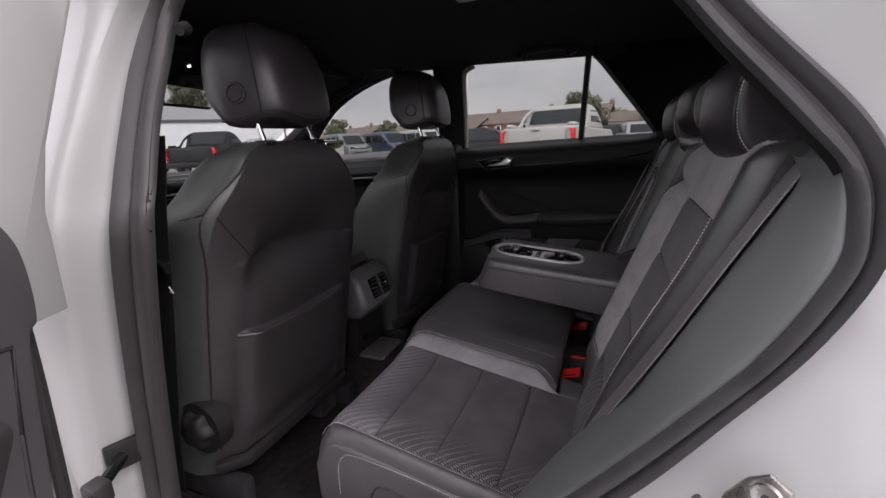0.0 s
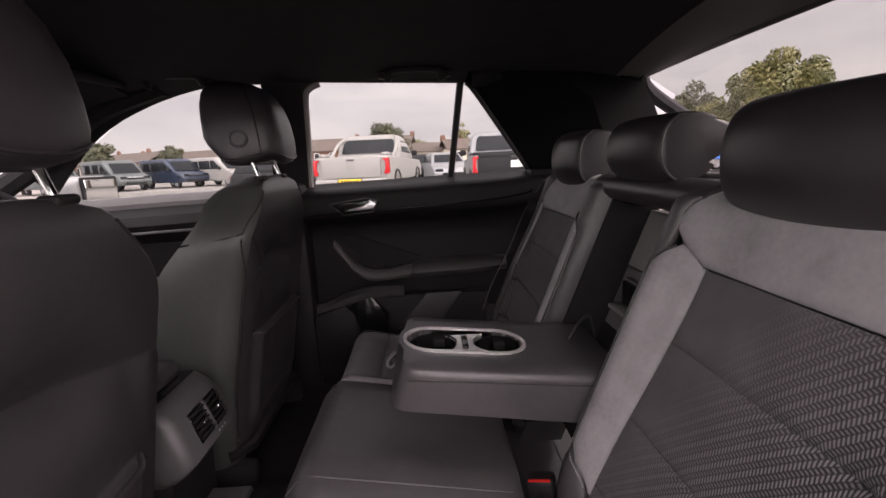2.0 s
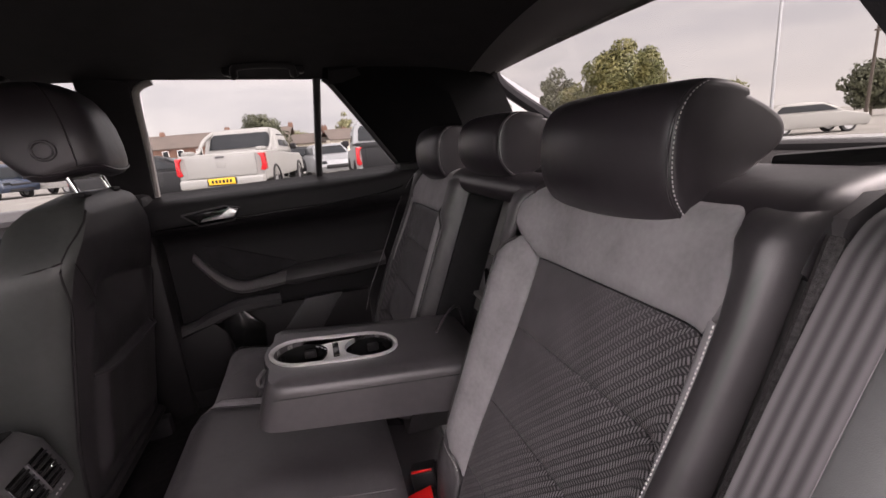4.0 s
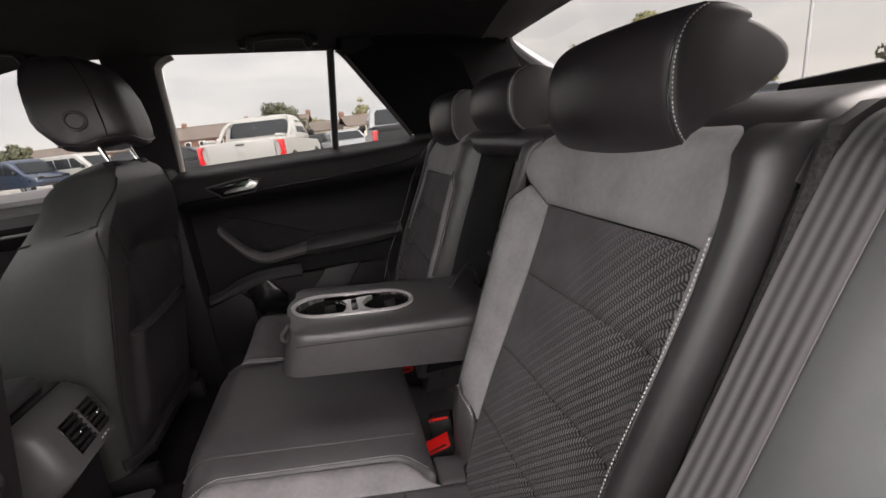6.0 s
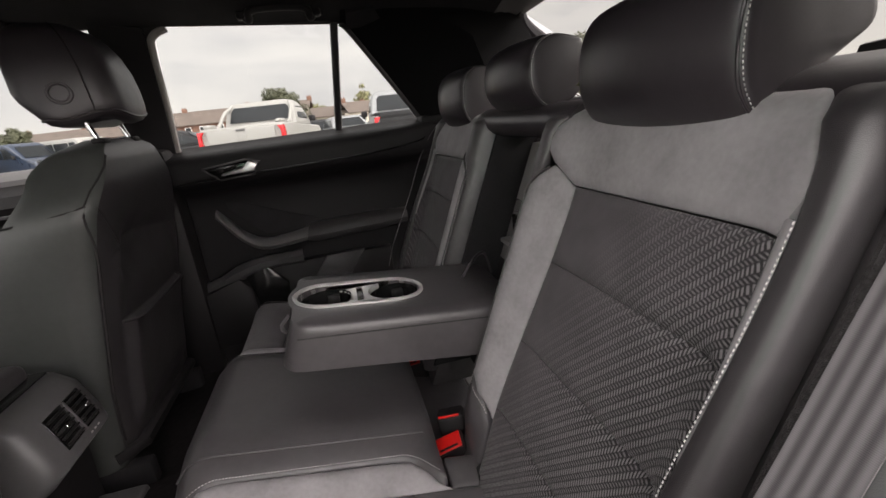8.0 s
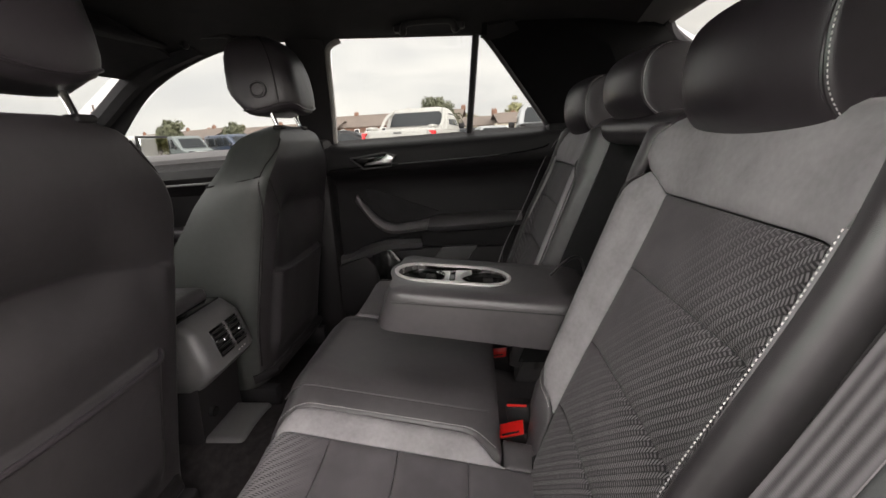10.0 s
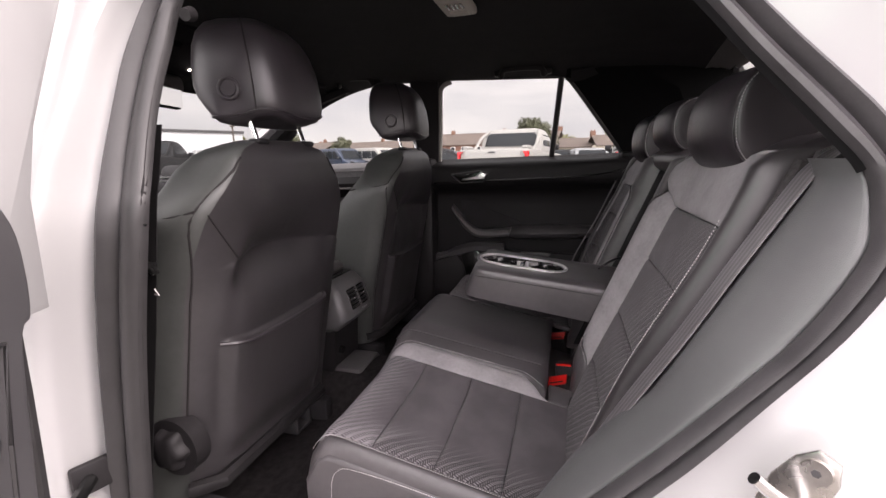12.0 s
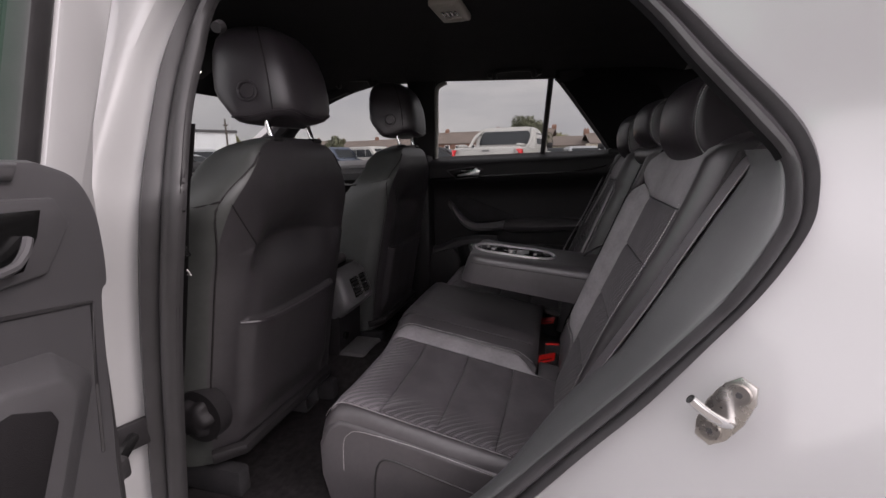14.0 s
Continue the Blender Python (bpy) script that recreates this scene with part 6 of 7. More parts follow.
bm = bmesh.new()
prism(bm, [(-0.008, -0.042), (0.008, -0.042), (0.016, -0.026), (0.019, 0.0), (0.016, 0.026), (0.008, 0.042), (-0.008, 0.042), (-0.016, 0.026), (-0.019, 0), (-0.016, -0.026)], "z", 0.0, 0.006, 0.002)
bm.transform(smat())
part("striker_plate", bm, STEEL, st)
bm = bmesh.new()
SB = SC + Vector((0.009, 0.002, -0.010))
tube(bm, smooth_path([SB, SB + SN * 0.014, SB + SN * 0.026 + Vector((-0.006, 0, 0.006)), SB + SN * 0.034 + Vector((-0.020, 0, 0.019)), SB + SN * 0.036 + Vector((-0.033, 0, 0.031))], 5), 0.0052, 10)
part("striker_loop", bm, CHROME, st)
for q in (-0.026, 0.026):
    bm = bmesh.new()
    cyl(bm, (0, q, 0.004), (0, q, 0.009), 0.0115, 0.010, 20)
    bm.transform(smat())
    b = part("bolt", bm, STEEL, st)
    bm = bmesh.new()
    cyl(bm, (0, q, 0.0085), (0, q, 0.0093), 0.0034, 0.0034, 6)
    bm.transform(smat())
    part("bolt_socket", bm, PLASTIC_MID, b)

# ---------------------------------------------------------------- seat belts
def belt(name, pts, width, label, side=(0, 1, 0), web=None):
    t = thing(name, label, "seat belt", "seat belts")
    p = smooth_path(pts, 6)
    bm = bmesh.new()
    uvl = bm.loops.layers.uv.verify()
    sd = [Vector(side).normalized()] * len(p) if not isinstance(side, list) else None
    if sd is None:
        sd = smooth_path(side, 6)
        sd = [q.normalized() for q in sd]
    rows, d = [], [0.0]
    for i, q in enumerate(p):
        if i:
            d.append(d[-1] + (q - p[i - 1]).length)
        rows.append([bm.verts.new(q + sd[i] * f * width) for f in (-0.5, -0.25, 0, 0.25, 0.5)])
    for i in range(len(p) - 1):
        for k in range(4):
            f = bm.faces.new((rows[i][k], rows[i][k + 1], rows[i + 1][k + 1], rows[i + 1][k]))
            for lp, (a, b) in zip(f.loops, ((k, i), (k + 1, i), (k + 1, i + 1), (k, i + 1))):
                lp[uvl].uv = (a * width / 4, d[b])
    bm.normal_update()
    bmesh.ops.solidify(bm, geom=bm.faces[:], thickness=0.0014)
    part("webbing", bm, web or WEB, t, "black ribbed webbing")
    return t


nb = belt("rear_seat_belt", [(0.135, -0.640, 1.080), (0.085, -0.634, 1.084), (0.042, -0.629, 1.076), (0.016, -0.628, 1.056), (-0.003, -0.628, 1.026), (-0.047, -0.628, 0.943), (-0.096, -0.629, 0.848), (-0.160, -0.632, 0.735), (-0.216, -0.640, 0.63)], 0.046,
          "black rear seat belt running down beside the backrest", (-0.06, -1, 0.04))
bm = boxes(((-0.224, -0.642, 0.60), (0.03, 0.012, 0.05), 0.005))
part("anchor_plate", bm, STEEL, nb, "steel belt anchor")
bm = bmesh.new()
cyl(bm, (-0.222, -0.654, 0.586), (-0.222, -0.630, 0.586), 0.012, seg=16)
part("anchor_bolt", bm, STEEL, nb)
belt("rear_seat_belt", [(0.05, 0.645, 1.07), (0.0, 0.655, 1.05), (-0.06, 0.668, 0.96), (-0.12, 0.675, 0.82), (-0.19, 0.67, 0.68), (-0.22, 0.66, 0.60)], 0.046,
     "black rear seat belt hanging by closed door", (0.22, 1.0, 0.0))
belt("front_seat_belt", [(-0.815, -0.680, 1.12), (-0.832, -0.680, 1.05), (-0.844, -0.680, 1.013), (-0.870, -0.679, 0.886), (-0.891, -0.679, 0.786), (-0.916, -0.679, 0.676), (-0.945, -0.68, 0.54), (-0.965, -0.68, 0.42)], 0.046, "black front seat belt hanging along the pillar", (1, 0, 0), WEB_BLACK)
hk = thing("belt_tongue", "steel belt tongue with black plastic grip on front belt", "belt buckle")
bm = bmesh.new()
tube(bm, smooth_path([(-0.902, -0.688, 0.921), (-0.872, -0.690, 0.922), (-0.848, -0.690, 0.916), (-0.835, -0.690, 0.900)], 4), 0.0062, 8)
box(bm, (-0.868, -0.684, 0.909), (0.058, 0.006, 0.018), 0.002)
part("tongue_grip", bm, GLOSS_BLACK, hk)
bm = bmesh.new()
tube(bm, [(-0.839, -0.692, 0.877), (-0.832, -0.692, 0.866), (-0.840, -0.692, 0.868)], 0.0013, 8)
part("tongue_plate", bm, SATIN_DULL, hk, "dull steel tongue")
bt = thing("pillar_cap", "black round screw cap on centre pillar trim", "fastener")
bm = bmesh.new()
cyl(bm, (-0.757, -0.640, 1.272), (-0.752, -0.656, 1.266), 0.010, 0.008, 20)
part("cap", bm, PLASTIC, bt)

# ---------------------------------------------------------------- roof fittings
rl = thing("roof_lamp", "cream rear roof lamp with two black slotted switches", "lamp")
bm = boxes(((-0.532, -0.02, 1.455), (0.085, 0.155, 0.022), 0.008, 3))
part("lamp_housing", bm, LAMP_CREAM, rl)
for k in range(4):
    bm = boxes(((-0.532 - 0.018 + 0.012 * k, -0.024, 1.4435), (0.007, 0.036, 0.003), 0.001, 1))
    part("slot", bm, GLOSS_BLACK, rl)
for y in (-0.055, 0.05):
    bm = boxes(((-0.532, y - 0.02, 1.444), (0.05, 0.032, 0.006), 0.003))
    part("lens", bm, LAMP_CREAM, rl)


def grab(x0, x1, y, z, label):
    t = thing("grab_handle", label, "grab handle", "roof grab handles")
    bm = bmesh.new()
    L = x1 - x0
    tube(bm, smooth_path([(x0, y + 0.012, z + 0.018), (x0 + 0.012, y - 0.006, z), (x0 + L * 0.16, y - 0.020, z + 0.022), (x0 + L * 0.84, y - 0.020, z + 0.022), (x1 - 0.012, y - 0.006, z), (x1, y + 0.012, z + 0.018)], 6), 0.0105, 10)
    part("bar", bm, PLASTIC, t)
    for x in (x0, x1):
        bm = boxes(((x, y + 0.006, z + 0.014), (0.035, 0.03, 0.022), 0.007, 3))
        part("mount", bm, PLASTIC, t)
    return t


grab(-0.51, -0.33, 0.555, 1.368, "dark grab handle above the closed rear door")
grab(-1.20, -1.02, 0.555, 1.372, "dark grab handle above the closed front door")

mir = thing("rear_view_mirror", "black-framed rear view mirror below windscreen header", "mirror")
MM = pose(-1.40, -0.155, 1.262, 0, 3, 13)
bm = boxes(((-0.012, 0.0, 0.0), (0.032, 0.262, 0.066), 0.014, 3))
bm.transform(MM)
part("mirror_housing", bm, PLASTIC, mir)
bm = boxes(((0.0045, 0.0, 0.0), (0.003, 0.246, 0.054), 0.001, 1))
bm.transform(MM)
part("mirror_glass", bm, MIRROR, mir, "silvered mirror glass")
bm = bmesh.new()
tube(bm, smooth_path([(-1.42, -0.13, 1.28), (-1.445, -0.09, 1.305), (-1.46, -0.06, 1.330)], 4), 0.014, 10)
part("mirror_stem", bm, PLASTIC, mir)
bm = boxes(((-1.49, -0.06, 1.308), (0.12, 0.12, 0.06), 0.025, 3))
part("sensor_cover", bm, PLASTIC_MID, mir, "black sensor cover")
ovc = thing("overhead_console", "dark overhead console with small lit reading lamps", "lamp")
bm = boxes(((0, 0, 0), (0.15, 0.20, 0.03), 0.010, 3))
bm.transform(pose(-1.392, -0.052, 1.384, 0, -28, 0))
part("console_shell", bm, PLASTIC, ovc)
for y in (-0.107, 0.0):
    bm = bmesh.new()
    cyl(bm, (-1.417, y, 1.362), (-1.412, y, 1.3535), 0.0055, seg=16)
    part("reading_lamp", bm, LAMP_LIT, ovc, "lit reading lamp")
for s in (1, -1):
    sv = thing("sun_visor", "folded dark cloth sun visor under the headliner", "sun visor", "sun visors")
    bm = boxes(((-1.32, s * 0.36, 1.385), (0.16, 0.36, 0.018), 0.008, 3, pose(0, 0, 0, 0, 8, 0)))
    part("visor", bm, HEADLINER, sv)

# ---------------------------------------------------------------- dashboard and wheel
da = thing("dashboard", "dark dashboard with gloss strip below the windscreen", "dashboard")
bm = bmesh.new()
prof = [(-2.04, 0.60), (-1.66, 0.60), (-1.60, 0.80), (-1.625, 0.90), (-1.655, 0.955), (-1.70, 0.985), (-1.78, 1.00), (-2.04, 1.01)]
prism(bm, prof, "y", -0.72, 0.72, 0.012)
part("dash_body", bm, PLASTIC, da)
bm = boxes(((-1.628, -0.22, 0.925), (0.02, 0.95, 0.035), 0.006))
part("dash_strip", bm, GLOSS_BLACK, da)
bm = boxes(((-1.630, -0.22, 0.951), (0.02, 0.95, 0.006), 0.002))
part("chrome_line", bm, ALU, da)
bm = boxes(((-1.605, 0.02, 0.85), (0.03, 0.26, 0.15), 0.01))
part("centre_screen", bm, GLOSS_BLACK, da)
bm = boxes(((-1.74, 0.37, 1.02), (0.20, 0.34, 0.07), 0.03, 4))
part("instrument_hood", bm, PLASTIC, da)
for z in (0.998, 1.012):
    part("chrome_line", boxes(((-1.668, -0.22, z), (0.012, 0.95, 0.006), 0.002)), ALU, da)
part("control_panel", boxes(((-1.632, -0.19, 0.962), (0.02, 0.34, 0.060), 0.006)), GLOSS_BLACK, da, "gloss black control panel")
bm = bmesh.new()
cyl(bm, (-1.625, -0.170, 0.957), (-1.600, -0.170, 0.960), 0.017, 0.015, 20)
part("control_knob", bm, ALU, da, "silver round knob")
for y, z in ((-0.195, 0.976), (-0.195, 0.966), (-0.140, 0.946), (-0.140, 0.937), (-0.148, 0.976)):
    part("button_mark", boxes(((-1.620, y, z), (0.003, 0.020, 0.003), 0.0005, 1)), THREAD, da, "small pale mark")
for z in (0.925, 0.938, 0.951, 0.964):
    part("vent_slat", boxes(((-1.618, -0.285, z), (0.012, 0.11, 0.004), 0.001, 1)), ALU, da)
sw = thing("steering_wheel", "black leather steering wheel before the dashboard", "steering wheel")
bm = bmesh.new()
wc, wn_ = Vector((-1.56, 0.385, 0.945)), Vector((0.90, 0, 0.43)).normalized()
wa, wb = Vector((0, 1, 0)), wn_.cross(Vector((0, 1, 0)))
tube(bm, [wc + (wa * math.cos(t) + wb * math.sin(t)) * 0.185 for t in lin(0, 2 * math.pi, 49)], 0.016, 10)
part("rim", bm, LEATHER, sw)
bm = bmesh.new()
cyl(bm, wc - wn_ * 0.05, wc + wn_ * 0.005, 0.07, 0.062, 24)
part("hub", bm, PLASTIC, sw)
for a in (0, math.pi, -math.pi / 2):
    bm = bmesh.new()
    tube(bm, [wc, wc + (wa * math.cos(a) + wb * math.sin(a)) * 0.18], 0.016, 8)
    part("spoke", bm, PLASTIC_MID, sw)

# parcel shelf behind the bench
ps = thing("parcel_shelf", "dark carpeted parcel shelf behind rear seats", "shelf")
bm = boxes(((0.46, 0.0, 1.05), (0.64, 1.24, 0.02), 0.006))
part("shelf_board", bm, CARPET, ps)

# floor mat beside the open door and under-seat opening
fm = thing("floor_mat", "black carpet floor mat with stitched edge", "floor mat")
bm = boxes(((-0.84, -0.42, 0.322), (0.34, 0.50, 0.012), 0.004))
part("mat_carpet", bm, CARPET, fm)
bm = bmesh.new()
tube(bm, smooth_path([(-0.99, -0.655, 0.332), (-0.69, -0.655, 0.332), (-0.68, -0.64, 0.332), (-0.68, -0.19, 0.332), (-0.70, -0.18, 0.332), (-0.99, -0.18, 0.332)], 4), 0.004, 6)
part("mat_edging", bm, RUBBER, fm)

# ---------------------------------------------------------------- outside: ground, vehicles, houses, trees
ASPHALT = mat("pale_worn_asphalt", (0.20, 0.19, 0.175), 0.9, var=0.25, scale=0.35, detail_scale=14, spec=0.2)
PAINT_OUT_WHITE = mat("white_pickup_paint", (0.255, 0.25, 0.235), 0.5, var=0.06, scale=2, coat=0.1)
PAINT_BLACK = mat("black_pickup_paint", (0.012, 0.012, 0.013), 0.5, var=0.15, scale=2, spec=0.25)
PAINT_GREY = mat("slate_van_paint", (0.085, 0.098, 0.098), 0.45, var=0.1, scale=2, coat=0.4)
PAINT_BLUE = mat("dark_blue_van_paint", (0.022, 0.032, 0.055), 0.3, var=0.1, scale=2, coat=0.4)
PAINT_SILVER = mat("silver_car_paint", (0.26, 0.265, 0.27), 0.45, metal=0.3, var=0.08, scale=2, coat=0.1)
PAINT_BRIGHT_BLUE = mat("bright_blue_tarp", (0.05, 0.16, 0.5), 0.6, var=0.2, scale=2)
TYRE = mat("black_tyre", (0.03, 0.03, 0.03), 0.85, var=0.2, scale=10)
RIM = mat("grey_alloy_rim", (0.45, 0.45, 0.46), 0.35, metal=0.8, var=0.1, scale=10)
DARK_GLASS = mat("dark_vehicle_glass", (0.018, 0.020, 0.022), 0.12, var=0.1, scale=3, spec=0.15)
TAIL_RED = mat("red_tail_lamp", (0.45, 0.008, 0.012), 0.25, var=0.15, scale=20)
PLATE_YELLOW = mat("yellow_number_plate", (0.80, 0.47, 0.02), 0.5, var=0.05, scale=20)
PLATE_WHITE = mat("white_sign_plate", (0.78, 0.78, 0.77), 0.5, var=0.03, scale=20)
BRICK = mat("brown_brick", (0.16, 0.085, 0.06), 0.9, var=0.3, scale=1.2, detail_scale=9)
ROOF_TILE = mat("brown_roof_tiles", (0.10, 0.078, 0.066), 0.9, var=0.25, scale=0.8, detail_scale=7)
RENDER_CREAM = mat("cream_house_render", (0.55, 0.50, 0.41), 0.9, var=0.1, scale=0.6)
WAREHOUSE = mat("pale_grey_cladding", (0.50, 0.51, 0.52), 0.6, var=0.08, scale=0.4)
BARK = mat("grey_brown_bark", (0.10, 0.08, 0.06), 0.95, var=0.3, scale=5)
LEAF_GREEN = leaf_mat("dark_green_leaves", (0.036, 0.040, 0.022), (0.085, 0.088, 0.045))
LEAF_AUTUMN = leaf_mat("autumn_leaves", (0.055, 0.07, 0.02), (0.17, 0.15, 0.045))
LEAF_PALE = leaf_mat("pale_thin_leaves", (0.12, 0.125, 0.05), (0.22, 0.20, 0.10))
GALV = mat("galvanised_post", (0.36, 0.37, 0.38), 0.5, metal=0.6, var=0.15, scale=3)
DARK_POST = mat("dark_timber_post", (0.07, 0.055, 0.045), 0.9, var=0.3, scale=4)

bm = bmesh.new()
vs = [bm.verts.new((x, y, 0)) for x, y in ((-2500, -2500), (2500, -2500), (2500, 2500), (-2500, 2500))]
bm.faces.new(vs)
tagged(finish("ground", bm, ASPHALT), "pale worn asphalt of a large car park", "ground", kind="structure")


def wheel(parent, x, y, r=0.34, w=0.22):
    """Wheel on the y-x plane of a vehicle that lies along its own y axis."""
    bm = bmesh.new()
    prof = [(r * 0.62, -w / 2), (r * 0.92, -w / 2), (r, -w * 0.35), (r, w * 0.35), (r * 0.92, w / 2), (r * 0.62, w / 2)]
    rings = [[(x + o, y + rr * math.cos(a), r + rr * math.sin(a)) for rr, o in prof] for a in lin(0, 2 * math.pi, 25)[:-1]]
    rings.append(rings[0])
    rows = [[bm.verts.new(p) for p in q] for q in rings[:-1]]
    for i in range(24):
        a, b = rows[i], rows[(i + 1) % 24]
        for k in range(len(prof) - 1):
            bm.faces.new((a[k], a[k + 1], b[k + 1], b[k]))
    wh = part("wheel", bm, TYRE, parent)
    bm = bmesh.new()
    cyl(bm, (x - w * 0.42, y, r), (x + w * 0.42, y, r), r * 0.63, seg=20)
    part("rim", bm, RIM, wh)
    return wh


def pickup(name, m, paint, gate, label, plate, sign=False, bars=True, tall=1.09, wide=1.0):
    """Double-cab pickup, tail towards -y of its own axes, tail at y = 0."""
    t = thing(name, label, "pickup truck", "parked vehicles")
    W = 0.93
    bm = bmesh.new()
    # bed and lower body: outline seen from the side (y, z)
    prism(bm, [(0.02, 0.55), (0.0, 0.72), (0.02, 1.16), (0.10, 1.20), (1.65, 1.20), (1.70, 1.16), (3.45, 1.12), (4.95, 1.08), (5.25, 0.95), (5.28, 0.55)], "x", -W, W, 0.06, 3)
    part("body", bm, paint, t)
    bm = bmesh.new()
    rings = []
    for z, y0, y1, w in ((1.12, 1.66, 3.72, 0.91), (1.25, 1.70, 3.55, 0.905), (1.55, 1.86, 3.10, 0.86), (1.70, 1.98, 2.86, 0.80), (1.765, 2.08, 2.76, 0.71), (1.79, 2.2, 2.70, 0.55)):
        rings.append([(-w, y0, z), (w, y0, z), (w, y1, z), (-w, y1, z)])
    loft(bm, rings)
    bmesh.ops.bevel(bm, geom=bm.edges[:], offset=0.05, segments=2, profile=0.5, affect='EDGES')
    cab = part("cab", bm, paint, t)
    bm = bmesh.new()
    prism(bm, [(-0.76, 1.30), (0.76, 1.30), (0.72, 1.58), (0.65, 1.66), (-0.65, 1.66), (-0.72, 1.58)], "y", 1.70, 1.74, 0.01)
    for v in bm.verts:
        v.co.y += (v.co.z - 1.30) * 0.62 - 0.02
    part("rear_glass", bm, DARK_GLASS, cab, "dark rear cab window")
    for s in (-1, 1):
        bm = bmesh.new()
        prism(bm, [(1.98, 1.30), (3.30, 1.27), (2.95, 1.60), (2.12, 1.60)], "x", s * 0.84, s * 0.885, 0.006)
        for v in bm.verts:
            v.co.x -= s * (v.co.z - 1.30) * 0.20 - s * 0.02
        part("side_glass", bm, DARK_GLASS, cab)
    bm = boxes(((0, -0.012, 0.92), (1.50, 0.04, 0.46), 0.025, 3))
    tg = part("tailgate", bm, gate, t, "tailgate")
    bm = boxes(((0, -0.038, 1.115), (0.20, 0.02, 0.045), 0.008))
    part("tailgate_handle", bm, PLASTIC_MID, tg)
    bm = boxes(((0, -0.036, 0.96), (0.20, 0.012, 0.15), 0.01))
    part("badge_panel", bm, PLATE_WHITE if sign else gate, tg)
    for s in (-1, 1):
        bm = bmesh.new()
        prism(bm, [(s * 0.80, 1.14), (s * 0.94, 1.14), (s * 0.95, 0.80), (s * 0.90, 0.76), (s * 0.83, 0.79), (s * 0.87, 0.90), (s * 0.865, 1.06)], "y", -0.05, 0.18, 0.012)
        part("tail_lamp", bm, TAIL_RED, t, "red tail lamp")
    bm = boxes(((0, -0.06, 0.58), (1.80, 0.20, 0.20), 0.05, 3))
    bp = part("bumper", bm, gate, t)
    bm = boxes(((0, -0.168, 0.60), (0.62, 0.02, 0.16), 0.02))
    part("step_pad", bm, PLASTIC, bp)
    if plate:
        bm = boxes(((0, -0.185, 0.61), (0.56, 0.012, 0.13), 0.004))
        pl = part("number_plate", bm, plate, bp, "number plate")
        for k in range(6):
            bm = boxes(((-0.19 + 0.076 * k, -0.193, 0.61), (0.05, 0.004, 0.07), 0.001, 1))
            part("dark_bar", bm, PLASTIC, pl)
    if sign:
        part("bed_cover", boxes(((0, 0.86, 1.205), (1.86, 1.72, 0.06), 0.02)), gate, t, "black bed cover")
        part("gate_cap", boxes(((0, -0.012, 1.155), (1.66, 0.05, 0.10), 0.02), ((0, 0.0, 0.92), (1.66, 0.05, 0.44), 0.02)), gate, tg)
        bm = boxes(((0.30, -0.05, 1.0), (0.50, 0.012, 0.22), 0.004))
        part("paper_sign", bm, PLATE_WHITE, tg, "blank white sign")
    if bars:
        for s in (-1, 1):
            bm = bmesh.new()
            tube(bm, smooth_path([(s * 0.86, 0.75, 1.18), (s * 0.85, 1.15, 1.25), (s * 0.83, 1.60, 1.52), (s * 0.72, 2.05, 1.72)], 6), 0.042, 8)
            part("sports_bar", bm, paint, t)
        bm = boxes(((-0.80, 0.42, 1.24), (0.14, 0.5, 0.09), 0.04, 3), )
        part("bar_foot", bm, paint, t)
        bm = boxes(((0.80, 0.42, 1.24), (0.14, 0.5, 0.09), 0.04, 3), )
        part("bar_foot", bm, paint, t)
    for s in (-1, 1):
        bm = boxes(((s * 1.02, 3.35, 1.28), (0.18, 0.10, 0.16), 0.04, 3))
        part("door_mirror", bm, PLASTIC, t)
        for y in (1.05, 4.35):
            wheel(t, s * 0.80, y, 0.38, 0.26)
            bm = bmesh.new()
            tube(bm, [(s * 0.93, y + 0.46 * math.cos(a), 0.38 + 0.46 * math.sin(a)) for a in lin(0.05, math.pi - 0.05, 15)], 0.035, 6)
            part("wheel_arch", bm, PLASTIC, t)
    t.matrix_basis = m @ Matrix.Diagonal((wide, 1.0, tall, 1.0))
    return t


